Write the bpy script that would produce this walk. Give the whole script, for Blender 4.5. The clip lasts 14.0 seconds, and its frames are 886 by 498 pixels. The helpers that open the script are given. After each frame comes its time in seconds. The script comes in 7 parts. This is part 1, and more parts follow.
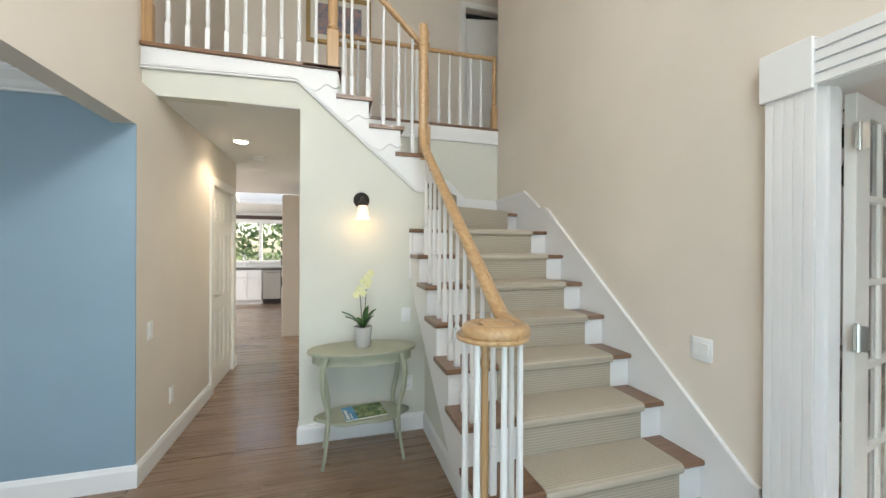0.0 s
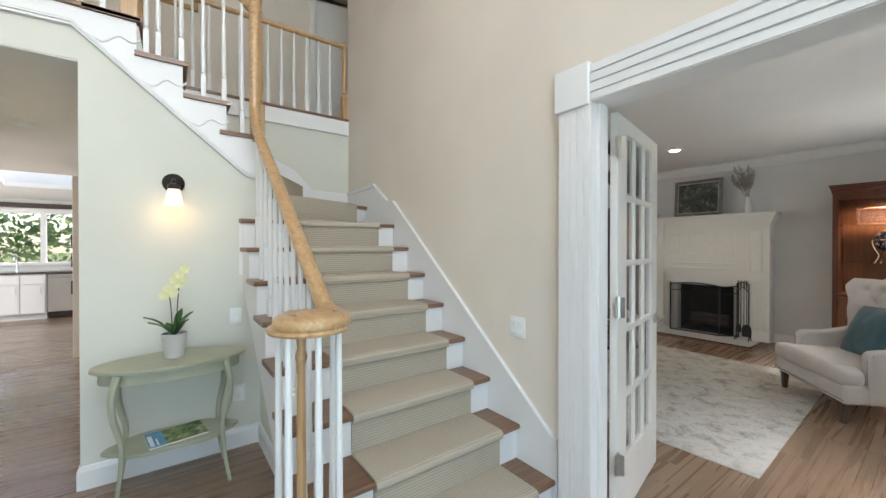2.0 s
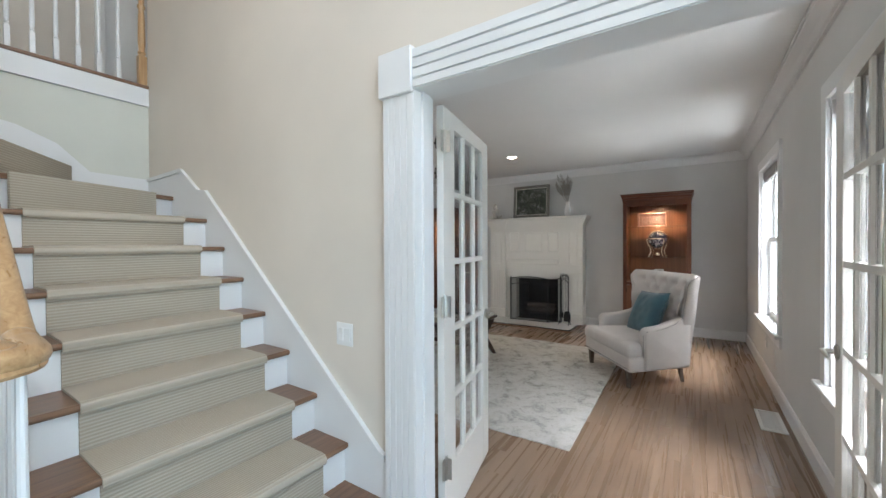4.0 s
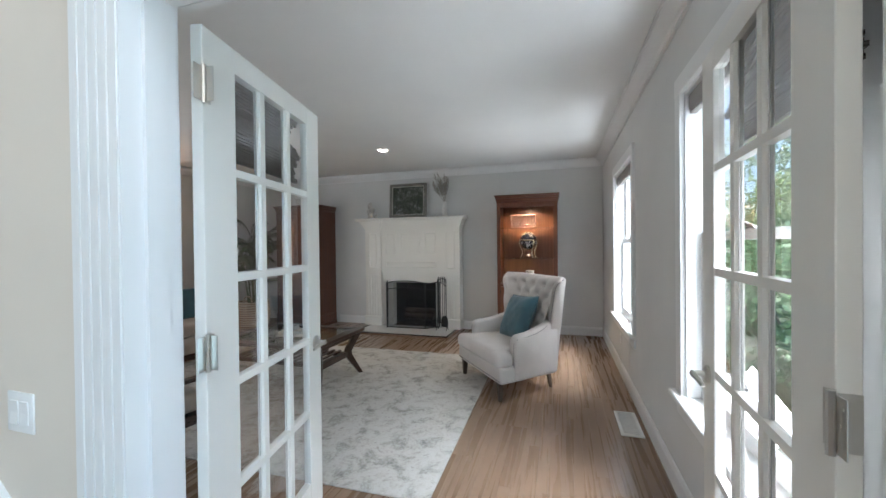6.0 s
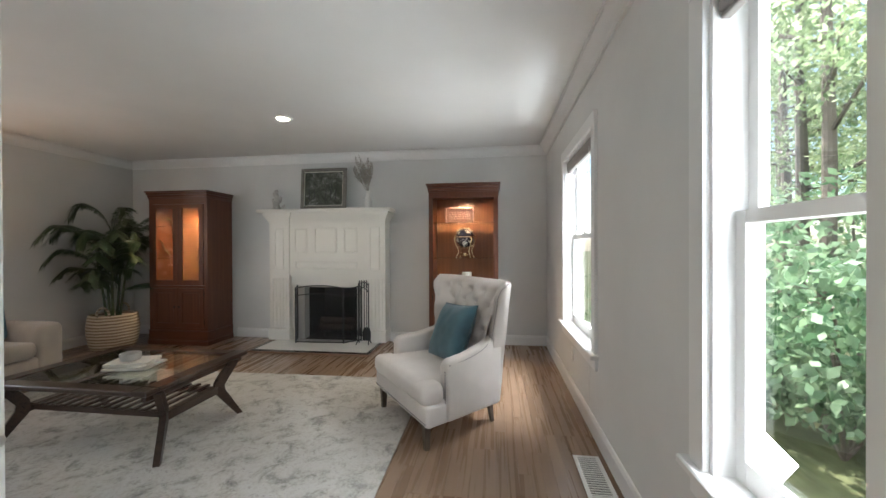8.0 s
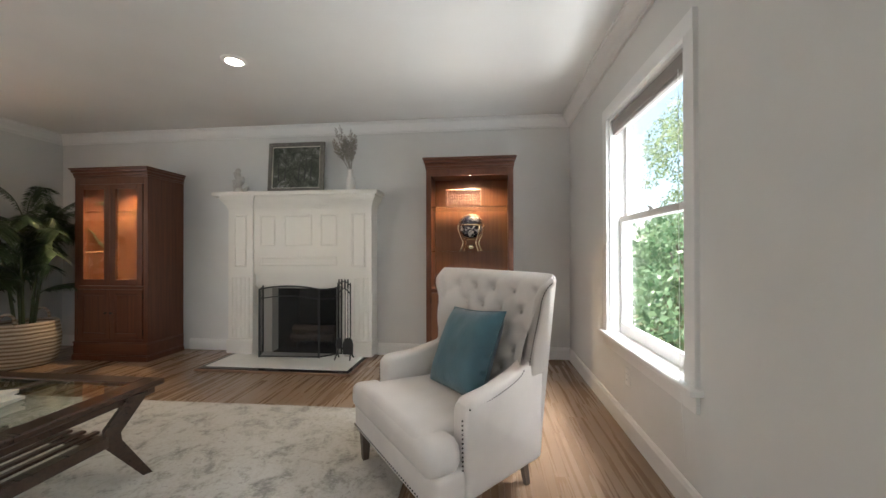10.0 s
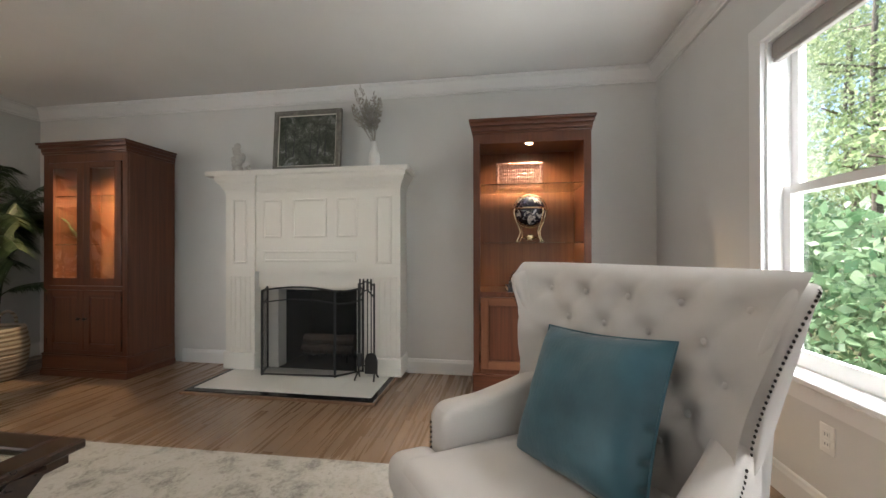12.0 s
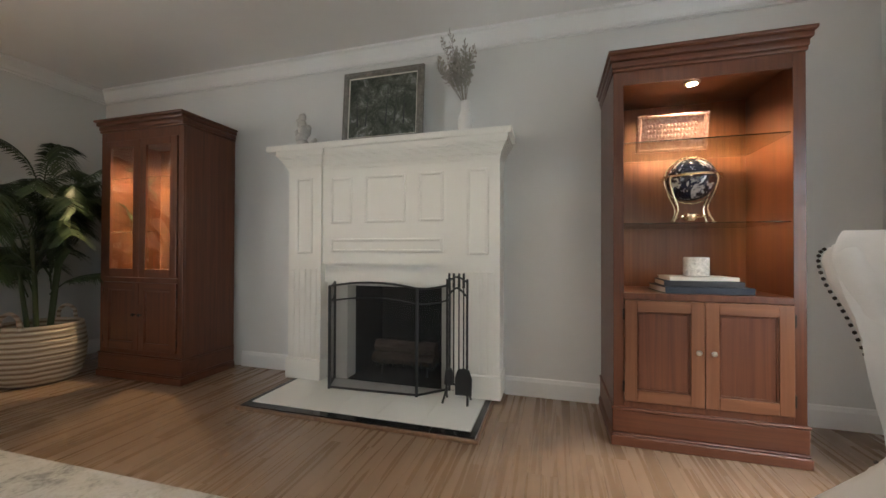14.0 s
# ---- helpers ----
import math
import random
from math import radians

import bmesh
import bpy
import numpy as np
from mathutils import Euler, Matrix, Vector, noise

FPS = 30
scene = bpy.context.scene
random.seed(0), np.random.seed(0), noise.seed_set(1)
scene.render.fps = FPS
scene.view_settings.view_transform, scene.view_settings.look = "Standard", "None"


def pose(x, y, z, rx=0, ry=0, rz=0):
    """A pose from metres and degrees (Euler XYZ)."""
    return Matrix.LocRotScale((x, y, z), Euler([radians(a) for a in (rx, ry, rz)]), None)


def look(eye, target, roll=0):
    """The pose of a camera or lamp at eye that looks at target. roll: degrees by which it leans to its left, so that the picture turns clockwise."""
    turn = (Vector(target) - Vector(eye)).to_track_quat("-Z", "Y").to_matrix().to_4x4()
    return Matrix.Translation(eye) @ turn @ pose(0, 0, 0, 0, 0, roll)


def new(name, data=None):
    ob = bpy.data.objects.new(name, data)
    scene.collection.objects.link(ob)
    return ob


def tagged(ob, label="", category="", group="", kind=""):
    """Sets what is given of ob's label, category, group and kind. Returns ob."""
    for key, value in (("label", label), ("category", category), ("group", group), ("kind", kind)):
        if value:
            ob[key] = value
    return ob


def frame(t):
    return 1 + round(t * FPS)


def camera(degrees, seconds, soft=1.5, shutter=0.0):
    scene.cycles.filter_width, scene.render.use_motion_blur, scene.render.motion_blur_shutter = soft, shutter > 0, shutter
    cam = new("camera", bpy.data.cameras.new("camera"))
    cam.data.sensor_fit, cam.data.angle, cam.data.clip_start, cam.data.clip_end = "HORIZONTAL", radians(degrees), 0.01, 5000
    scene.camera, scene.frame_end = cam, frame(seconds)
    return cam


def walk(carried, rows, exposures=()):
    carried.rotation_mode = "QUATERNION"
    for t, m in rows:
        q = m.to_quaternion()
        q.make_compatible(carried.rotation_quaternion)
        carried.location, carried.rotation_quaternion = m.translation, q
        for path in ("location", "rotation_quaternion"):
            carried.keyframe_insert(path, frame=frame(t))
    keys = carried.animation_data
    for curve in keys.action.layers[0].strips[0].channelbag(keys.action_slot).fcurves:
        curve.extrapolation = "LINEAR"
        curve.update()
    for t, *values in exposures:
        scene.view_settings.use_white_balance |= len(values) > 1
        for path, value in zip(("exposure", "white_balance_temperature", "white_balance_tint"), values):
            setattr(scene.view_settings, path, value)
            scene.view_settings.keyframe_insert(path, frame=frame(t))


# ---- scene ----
cam = camera(99.2, 14.0)
PATH = [
    (0, (-0.09, -0.057, 1.441), (0.472, 1.862, 1.435), 0.3),
    (0.5, (-0.055, -0.067, 1.435), (0.655, 1.803, 1.426), 0.2),
    (1, (-0.021, -0.069, 1.429), (0.845, 1.733, 1.415), 0.1),
    (1.5, (0.024, -0.071, 1.407), (1.055, 1.642, 1.396), 0.0),
    (2, (0.078, -0.084, 1.396), (1.263, 1.527, 1.383), -0.0),
    (2.5, (0.135, -0.114, 1.39), (1.456, 1.387, 1.379), -0.2),
    (3, (0.19, -0.135, 1.39), (1.641, 1.241, 1.376), -0.2),
    (3.5, (0.27, -0.12, 1.388), (1.838, 1.122, 1.373), -0.2),
    (4, (0.37, -0.09, 1.39), (2.035, 1.019, 1.371), -0.3),
    (6.5, (1.22, -0.088, 1.406), (3.164, 0.383, 1.383), -0.4),
    (7, (1.435, -0.071, 1.395), (3.401, 0.296, 1.37), -0.1),
    (9.5, (2.675, 0.134, 1.235), (4.662, 0.366, 1.24), -0.3),
    (10, (2.875, 0.22, 1.203), (4.863, 0.441, 1.215), -0.1),
    (10.5, (3.112, 0.305, 1.191), (5.099, 0.535, 1.204), -0.1),
    (11, (3.335, 0.369, 1.17), (5.319, 0.621, 1.185), -0.2),
    (11.5, (3.531, 0.476, 1.182), (5.513, 0.744, 1.184), -0.1),
    (12, (3.727, 0.595, 1.144), (5.703, 0.9, 1.151), -0.1),
    (12.5, (3.912, 0.739, 1.114), (5.881, 1.093, 1.128), -0.0),
    (13, (4.088, 0.857, 1.089), (6.043, 1.275, 1.098), 0.0),
    (13.5, (4.242, 0.971, 1.063), (6.182, 1.459, 1.08), 0.2),
    (14, (4.366, 1.127, 1.04), (6.287, 1.685, 1.058), 0.2),
]
walk(cam, [(t, look(eye, target, roll)) for t, eye, target, roll in PATH], exposures=[(0.0, 1.9, 6800, 10), (1.5, 1.9, 6600, 10), (4.0, 1.97, 6150, 10), (6.5, 2.1, 5850, 8), (7.2, 2.14, 6000, 8), (9.5, 2.28, 6500, 10), (14.0, 2.29, 6500, 9)])

# ---- world, sun and large lights ----
world = bpy.data.worlds.new("sky")
scene.world = world
world.use_nodes = True
wn = world.node_tree.nodes
sky = wn.new("ShaderNodeTexSky")
sky.sky_type, sky.sun_disc = "NISHITA", False
sky.sun_elevation, sky.sun_rotation = radians(53), radians(48)
world.node_tree.links.new(sky.outputs[0], wn["Background"].inputs[0])
wn["Background"].inputs[1].default_value = 0.085


def lamp(name, kind, energy, m, color=(1, 1, 1), **settings):
    data = bpy.data.lights.new(name, kind)
    data.energy, data.color = energy, color
    if "size" in settings:
        data.shape, data.size, data.size_y = "RECTANGLE", settings["size"][0], settings["size"][1]
    if "radius" in settings:
        data.shadow_soft_size = settings["radius"]
    if "angle" in settings:
        data.angle = settings["angle"]
    if "spot" in settings:
        data.spot_size, data.spot_blend = radians(settings["spot"]), 0.6
    ob = new(name, data)
    ob.matrix_world = m
    return ob


# the sun stands behind the house and lights the garden in front of the windows
lamp("sun", "SUN", 3.8, look((13, 9, 18), (3, 0, 0)), (1.0, 0.95, 0.86), angle=radians(0.5))
# daylight of the open entrance and of the high foyer window behind the viewer
lamp("entrance_daylight", "AREA", 11, look((0.0, -1.25, 1.2), (0.0, 3, 1.4)), (0.56, 0.80, 1.0), size=(1.9, 2.1))
lamp("foyer_window_daylight", "AREA", 27, look((0.2, -1.2, 4.0), (0.0, 3, 2.6)), (0.88, 0.93, 1.0), size=(2.2, 1.6))
# dining room and kitchen windows, out of sight round the corners
lamp("dining_window_daylight", "AREA", 11, look((-3.4, -1.15, 1.5), (-3.2, 3, 1.3)), (0.85, 0.92, 1.0), size=(1.8, 1.5))
lamp("kitchen_window_daylight", "AREA", 38, look((-4.6, 8.2, 1.7), (0, 8.2, 1.0)), (0.95, 0.97, 1.0), size=(2.4, 1.6))
# unseen lamp added for the upper hall, which has no window built
lamp("upper_hall_fill", "AREA", 19, look((-3.0, 4.4, 4.2), (1, 4.4, 3.8)), (1.0, 0.93, 0.82), size=(1.0, 1.4))
# sky light falling from above through the two front windows of the living room
for x, aim in ((2.2, 3.9), (5.0, 6.2)):
    lamp("window_sky_light", "AREA", 146, look((x, -3.0, 4.9), (aim, 1.6, 0.6)), (0.95, 0.97, 1.0), size=(2.0, 1.6))
for x in (1.35, 3.95):
    lamp("window_sky_light", "AREA", 7, look((x, -1.5, 1.3), (x + 1.15, -0.55, 1.34)), (0.80, 0.92, 1.0), size=(1.0, 1.6))
# daylight thrown up by the sunny ground in front of the windows
for x, aim in ((2.5, 3.6), (5.1, 5.8)):
    lamp("ground_bounce_light", "AREA", 12, look((x, -1.75, -0.12), (aim, 1.6, 2.2)), (0.93, 0.98, 1.0), size=(1.5, 0.5))
lamp("living_side_window_daylight", "AREA", 5.0, look((3.0, 5.60, 1.5), (4.4, 1, 1.1)), (0.95, 0.97, 1.0), size=(1.6, 1.5))

# ---- helpers for meshes ----
ORIGIN = {}


def thing(name, label, category, at=(0, 0, 0), group="", kind="", m=None):
    ob = new(name)
    ob.empty_display_size = 0.1
    ob.matrix_world = m if m is not None else Matrix.Translation(at)
    ORIGIN[ob.name] = Vector((0, 0, 0)) if m is not None else Vector(at)
    return tagged(ob, label, category, group, kind)


def finish(bm, name, material, smooth):
    data = bpy.data.meshes.new(name)
    bm.normal_update()
    bm.to_mesh(data)
    bm.free()
    data.materials.append(material)
    if smooth:
        data.shade_smooth()
        if smooth is not True:
            data.set_sharp_from_angle(angle=radians(smooth))
    return data


def part(name, bm, material, parent, label="", smooth=35):
    """One mesh under a thing or a part, built in the thing's own space (or in world space for things that are only shifted)."""
    at = ORIGIN[parent.name]
    bm.transform(Matrix.Translation(-at))
    ob = new(name, finish(bm, name, material, smooth))
    ob.parent = parent
    ORIGIN[ob.name] = at
    return tagged(ob, label)


def solid(name, bm, material, label, category, group="", kind="", smooth=35, at=(0, 0, 0)):
    """A thing that is one mesh."""
    bm.transform(Matrix.Translation(-Vector(at)))
    ob = new(name, finish(bm, name, material, smooth))
    ob.location = at
    ORIGIN[ob.name] = Vector(at)
    return tagged(ob, label, category, group, kind)


def box(bm, x0, x1, y0, y1, z0, z1, bevel=0.0, m=None, segments=1):
    made = bmesh.ops.create_cube(bm, size=1)["verts"]
    place = Matrix.LocRotScale(((x0 + x1) / 2, (y0 + y1) / 2, (z0 + z1) / 2), None, (abs(x1 - x0), abs(y1 - y0), abs(z1 - z0)))
    bmesh.ops.transform(bm, matrix=(m @ place) if m is not None else place, verts=made)
    if bevel:
        edges = list({e for v in made for e in v.link_edges})
        bmesh.ops.bevel(bm, geom=edges, offset=bevel, segments=segments, affect="EDGES", profile=0.5)
    return bm


def boxes(*items, bevel=0.0):
    bm = bmesh.new()
    for it in items:
        box(bm, *it, bevel=bevel)
    return bm


def prism(bm, outline, axis, lo, hi, m=None):
    """A closed outline of (u, v) drawn along an axis: x takes (y, z), y takes (x, z), z takes (x, y)."""
    def spot(u, v, w):
        p = {"x": (w, u, v), "y": (u, w, v), "z": (u, v, w)}[axis]
        return m @ Vector(p) if m is not None else Vector(p)
    a = [bm.verts.new(spot(u, v, lo)) for u, v in outline]
    b = [bm.verts.new(spot(u, v, hi)) for u, v in outline]
    n = len(outline)
    faces = [bm.faces.new(a[::-1]), bm.faces.new(b)]
    for i in range(n):
        faces.append(bm.faces.new((a[i], a[(i + 1) % n], b[(i + 1) % n], b[i])))
    bmesh.ops.recalc_face_normals(bm, faces=faces)
    return bm


def lathe(bm, profile, at=(0, 0, 0), seg=16, m=None):
    """Rings of (radius, height) round an upright axis."""
    rings = []
    for r, z in profile:
        ring = []
        for i in range(seg):
            a = 2 * math.pi * i / seg
            p = Vector((at[0] + r * math.cos(a), at[1] + r * math.sin(a), at[2] + z))
            ring.append(bm.verts.new(m @ p if m is not None else p))
        rings.append(ring)
    for lower, upper in zip(rings, rings[1:]):
        for i in range(seg):
            bm.faces.new((lower[i], lower[(i + 1) % seg], upper[(i + 1) % seg], upper[i]))
    bm.faces.new(rings[0][::-1])
    bm.faces.new(rings[-1])
    return bm


def tube(bm, points, radius, seg=8, closed=False, flat=1.0):
    """A round bar along points; radius is a number or one for each point; flat squeezes it upright."""
    pts = [Vector(p) for p in points]
    rad = radius if isinstance(radius, (list, tuple)) else [radius] * len(pts)
    rings = []
    side = None
    for i, p in enumerate(pts):
        a = pts[i - 1] if i or closed else p
        b = pts[(i + 1) % len(pts)] if i + 1 < len(pts) or closed else p
        way = (b - a).normalized()
        if side is None:
            side = way.cross(Vector((0, 0, 1)))
            if side.length < 1e-3:
                side = Vector((1, 0, 0))
        side = (side - way * side.dot(way)).normalized()
        up = side.cross(way)
        rings.append([bm.verts.new(p + rad[i] * (side * math.cos(2 * math.pi * k / seg) + up * flat * math.sin(2 * math.pi * k / seg))) for k in range(seg)])
    pairs = list(zip(rings, rings[1:])) + ([(rings[-1], rings[0])] if closed else [])
    faces = []
    for lower, upper in pairs:
        for k in range(seg):
            faces.append(bm.faces.new((lower[k], upper[k], upper[(k + 1) % seg], lower[(k + 1) % seg])))
    if not closed:
        faces += [bm.faces.new(rings[0]), bm.faces.new(rings[-1][::-1])]
    bmesh.ops.recalc_face_normals(bm, faces=faces)
    return bm


def curve_points(points, steps=6):
    """A smooth line through the points."""
    p = [Vector(q) for q in points]
    p = [2 * p[0] - p[1]] + p + [2 * p[-1] - p[-2]]
    out = []
    for i in range(1, len(p) - 2):
        for k in range(steps):
            t = k / steps
            a, b, c, d = p[i - 1:i + 3]
            out.append(0.5 * (2 * b + (c - a) * t + (2 * a - 5 * b + 4 * c - d) * t * t + (3 * b - a - 3 * c + d) * t ** 3))
    out.append(p[-2])
    return out


# ---- materials ----
def shader(name):
    mat = bpy.data.materials.new(name)
    mat.use_nodes = True
    return mat, mat.node_tree.nodes, mat.node_tree.links, mat.node_tree.nodes["Principled BSDF"]


def ramp(nodes, stops):
    r = nodes.new("ShaderNodeValToRGB")
    r.color_ramp.elements[0].position, r.color_ramp.elements[0].color = stops[0][0], (*stops[0][1], 1)
    r.color_ramp.elements[1].position, r.color_ramp.elements[1].color = stops[-1][0], (*stops[-1][1], 1)
    for pos, col in stops[1:-1]:
        r.color_ramp.elements.new(pos).color = (*col, 1)
    return r


def shade(c, f):
    return tuple(min(1.0, v * f) for v in c)


def paint(name, color, rough=0.55, vary=0.05, grain=220.0, bump=0.04, metal=0.0, broad=1.3):
    mat, n, l, b = shader(name)
    tc = n.new("ShaderNodeTexCoord")
    big, fine = n.new("ShaderNodeTexNoise"), n.new("ShaderNodeTexNoise")
    big.inputs["Scale"].default_value, big.inputs["Detail"].default_value = broad, 4
    fine.inputs["Scale"].default_value, fine.inputs["Detail"].default_value = grain, 2
    l.new(tc.outputs["Object"], big.inputs["Vector"])
    l.new(tc.outputs["Object"], fine.inputs["Vector"])
    r = ramp(n, [(0.3, shade(color, 1 - vary)), (0.7, shade(color, 1 + vary))])
    l.new(big.outputs["Fac"], r.inputs[0])
    l.new(r.outputs[0], b.inputs["Base Color"])
    bp = n.new("ShaderNodeBump")
    bp.inputs["Strength"].default_value, bp.inputs["Distance"].default_value = bump, 0.004
    l.new(fine.outputs["Fac"], bp.inputs["Height"])
    l.new(bp.outputs[0], b.inputs["Normal"])
    b.inputs["Roughness"].default_value, b.inputs["Metallic"].default_value = rough, metal
    return mat


def wood(name, dark, light, along="x", scale=1.0, rough=0.35, source="Object", pieces="", bump=0.08, spread=0.5, coat=0.0, fine=0.20, rings=0.0, stretch=0.42):
    """Grain drawn out along one axis, with pores, slow cathedral figure and a tone of its own for each piece."""
    mat, n, l, b = shader(name)
    tc, mp = n.new("ShaderNodeTexCoord"), n.new("ShaderNodeMapping")
    s = {"x": (stretch, 14, 14), "y": (14, stretch, 14), "z": (14, 14, stretch)}[along]
    mp.inputs["Scale"].default_value = [v * scale for v in s]
    l.new(tc.outputs[source], mp.inputs["Vector"])
    figure, pores = n.new("ShaderNodeTexNoise"), n.new("ShaderNodeTexNoise")
    figure.inputs["Scale"].default_value, figure.inputs["Detail"].default_value, figure.inputs["Distortion"].default_value = 1.6, 5, 1.2
    pores.inputs["Scale"].default_value, pores.inputs["Detail"].default_value = 9.0, 6
    for t in (figure, pores):
        l.new(mp.outputs[0], t.inputs["Vector"])
    mid = tuple((a + c) / 2 for a, c in zip(dark, light))
    r = ramp(n, [(0.28, dark), (0.5, mid), (0.72, light)])
    mixed = n.new("ShaderNodeMath")
    mixed.operation = "MULTIPLY_ADD"
    mixed.inputs[1].default_value = fine
    l.new(pores.outputs["Fac"], mixed.inputs[0])
    scaled = n.new("ShaderNodeMath")
    scaled.operation = "MULTIPLY"
    scaled.inputs[1].default_value = 1 - fine
    l.new(figure.outputs["Fac"], scaled.inputs[0])
    l.new(scaled.outputs[0], mixed.inputs[2])
    value = mixed.outputs[0]
    if rings:
        # thin cathedral lines, drawn by a slow field cut into contour bands
        field, cut, line = n.new("ShaderNodeTexNoise"), n.new("ShaderNodeMath"), n.new("ShaderNodeMapRange")
        field.inputs["Scale"].default_value, field.inputs["Detail"].default_value = 0.42, 1.5
        l.new(mp.outputs[0], field.inputs["Vector"])
        cut.operation = "PINGPONG"
        cut.inputs[1].default_value = 0.03
        l.new(field.outputs["Fac"], cut.inputs[0])
        line.inputs["From Min"].default_value, line.inputs["From Max"].default_value = 0.0, 0.02
        line.inputs["To Min"].default_value, line.inputs["To Max"].default_value = -rings, 0.0
        l.new(cut.outputs[0], line.inputs["Value"])
        drawn = n.new("ShaderNodeMath")
        l.new(value, drawn.inputs[0])
        l.new(line.outputs[0], drawn.inputs[1])
        value = drawn.outputs[0]
    if pieces:
        info = n.new("ShaderNodeObjectInfo" if pieces == "object" else "ShaderNodeNewGeometry")
        shift, add = n.new("ShaderNodeMath"), n.new("ShaderNodeMath")
        shift.operation, add.operation = "MULTIPLY_ADD", "ADD"
        shift.inputs[1].default_value, shift.inputs[2].default_value = spread, -spread / 2
        l.new(info.outputs["Random" if pieces == "object" else "Random Per Island"], shift.inputs[0])
        l.new(value, add.inputs[0])
        l.new(shift.outputs[0], add.inputs[1])
        value = add.outputs[0]
        comb = n.new("ShaderNodeCombineXYZ")
        far = n.new("ShaderNodeMath")
        far.operation = "MULTIPLY"
        far.inputs[1].default_value = 37.0
        l.new(info.outputs["Random" if pieces == "object" else "Random Per Island"], far.inputs[0])
        for i in range(3):
            l.new(far.outputs[0], comb.inputs[i])
        l.new(comb.outputs[0], mp.inputs["Location"])
    l.new(value, r.inputs[0])
    l.new(r.outputs[0], b.inputs["Base Color"])
    bp = n.new("ShaderNodeBump")
    bp.inputs["Strength"].default_value, bp.inputs["Distance"].default_value = bump, 0.003
    l.new(pores.outputs["Fac"], bp.inputs["Height"])
    l.new(bp.outputs[0], b.inputs["Normal"])
    rr = n.new("ShaderNodeMapRange")
    rr.inputs["To Min"].default_value, rr.inputs["To Max"].default_value = rough - 0.06, rough + 0.1
    l.new(figure.outputs["Fac"], rr.inputs["Value"])
    l.new(rr.outputs[0], b.inputs["Roughness"])
    b.inputs["Coat Weight"].default_value = coat
    return mat


def woven(name, color, scale=(900, 900, 900), vary=0.1, rough=0.9, bump=0.25, sheen=0.2):
    """Cloth: a fine crossed weave over slow shifts of tone."""
    mat, n, l, b = shader(name)
    tc = n.new("ShaderNodeTexCoord")
    big = n.new("ShaderNodeTexNoise")
    big.inputs["Scale"].default_value, big.inputs["Detail"].default_value = 6, 3
    l.new(tc.outputs["Object"], big.inputs["Vector"])
    r = ramp(n, [(0.3, shade(color, 1 - vary)), (0.7, shade(color, 1 + vary))])
    l.new(big.outputs["Fac"], r.inputs[0])
    l.new(r.outputs[0], b.inputs["Base Color"])
    mp = n.new("ShaderNodeMapping")
    mp.inputs["Scale"].default_value = scale
    l.new(tc.outputs["Object"], mp.inputs["Vector"])
    w = n.new("ShaderNodeTexNoise")
    w.inputs["Scale"].default_value = 1.0
    l.new(mp.outputs[0], w.inputs["Vector"])
    bp = n.new("ShaderNodeBump")
    bp.inputs["Strength"].default_value, bp.inputs["Distance"].default_value = bump, 0.002
    l.new(w.outputs["Fac"], bp.inputs["Height"])
    l.new(bp.outputs[0], b.inputs["Normal"])
    b.inputs["Roughness"].default_value, b.inputs["Sheen Weight"].default_value = rough, sheen
    return mat


def banded(name, dark, light, scale, axis="Z", rough=0.9, bump=0.5, distortion=0.6, detail=2.0):
    """Ribs or woven bands in rows along an axis."""
    mat, n, l, b = shader(name)
    tc, w = n.new("ShaderNodeTexCoord"), n.new("ShaderNodeTexWave")
    w.bands_direction = axis
    w.inputs["Scale"].default_value, w.inputs["Distortion"].default_value, w.inputs["Detail"].default_value = scale, distortion, detail
    l.new(tc.outputs["Object"], w.inputs["Vector"])
    r = ramp(n, [(0.1, dark), (0.8, light)])
    l.new(w.outputs["Fac"], r.inputs[0])
    l.new(r.outputs[0], b.inputs["Base Color"])
    bp = n.new("ShaderNodeBump")
    bp.inputs["Strength"].default_value, bp.inputs["Distance"].default_value = bump, 0.004
    l.new(w.outputs["Fac"], bp.inputs["Height"])
    l.new(bp.outputs[0], b.inputs["Normal"])
    b.inputs["Roughness"].default_value = rough
    return mat


def glow(name, color, strength):
    mat, n, l, b = shader(name)
    b.inputs["Base Color"].default_value = (*color, 1)
    b.inputs["Emission Color"].default_value = (*color, 1)
    b.inputs["Emission Strength"].default_value = strength
    return mat


def clear_glass(name, tint=(1, 1, 1), rough=0.0):
    mat, n, l, b = shader(name)
    b.inputs["Base Color"].default_value = (*tint, 1)
    b.inputs["Transmission Weight"].default_value, b.inputs["Roughness"].default_value, b.inputs["IOR"].default_value = 1.0, rough, 1.45
    return mat


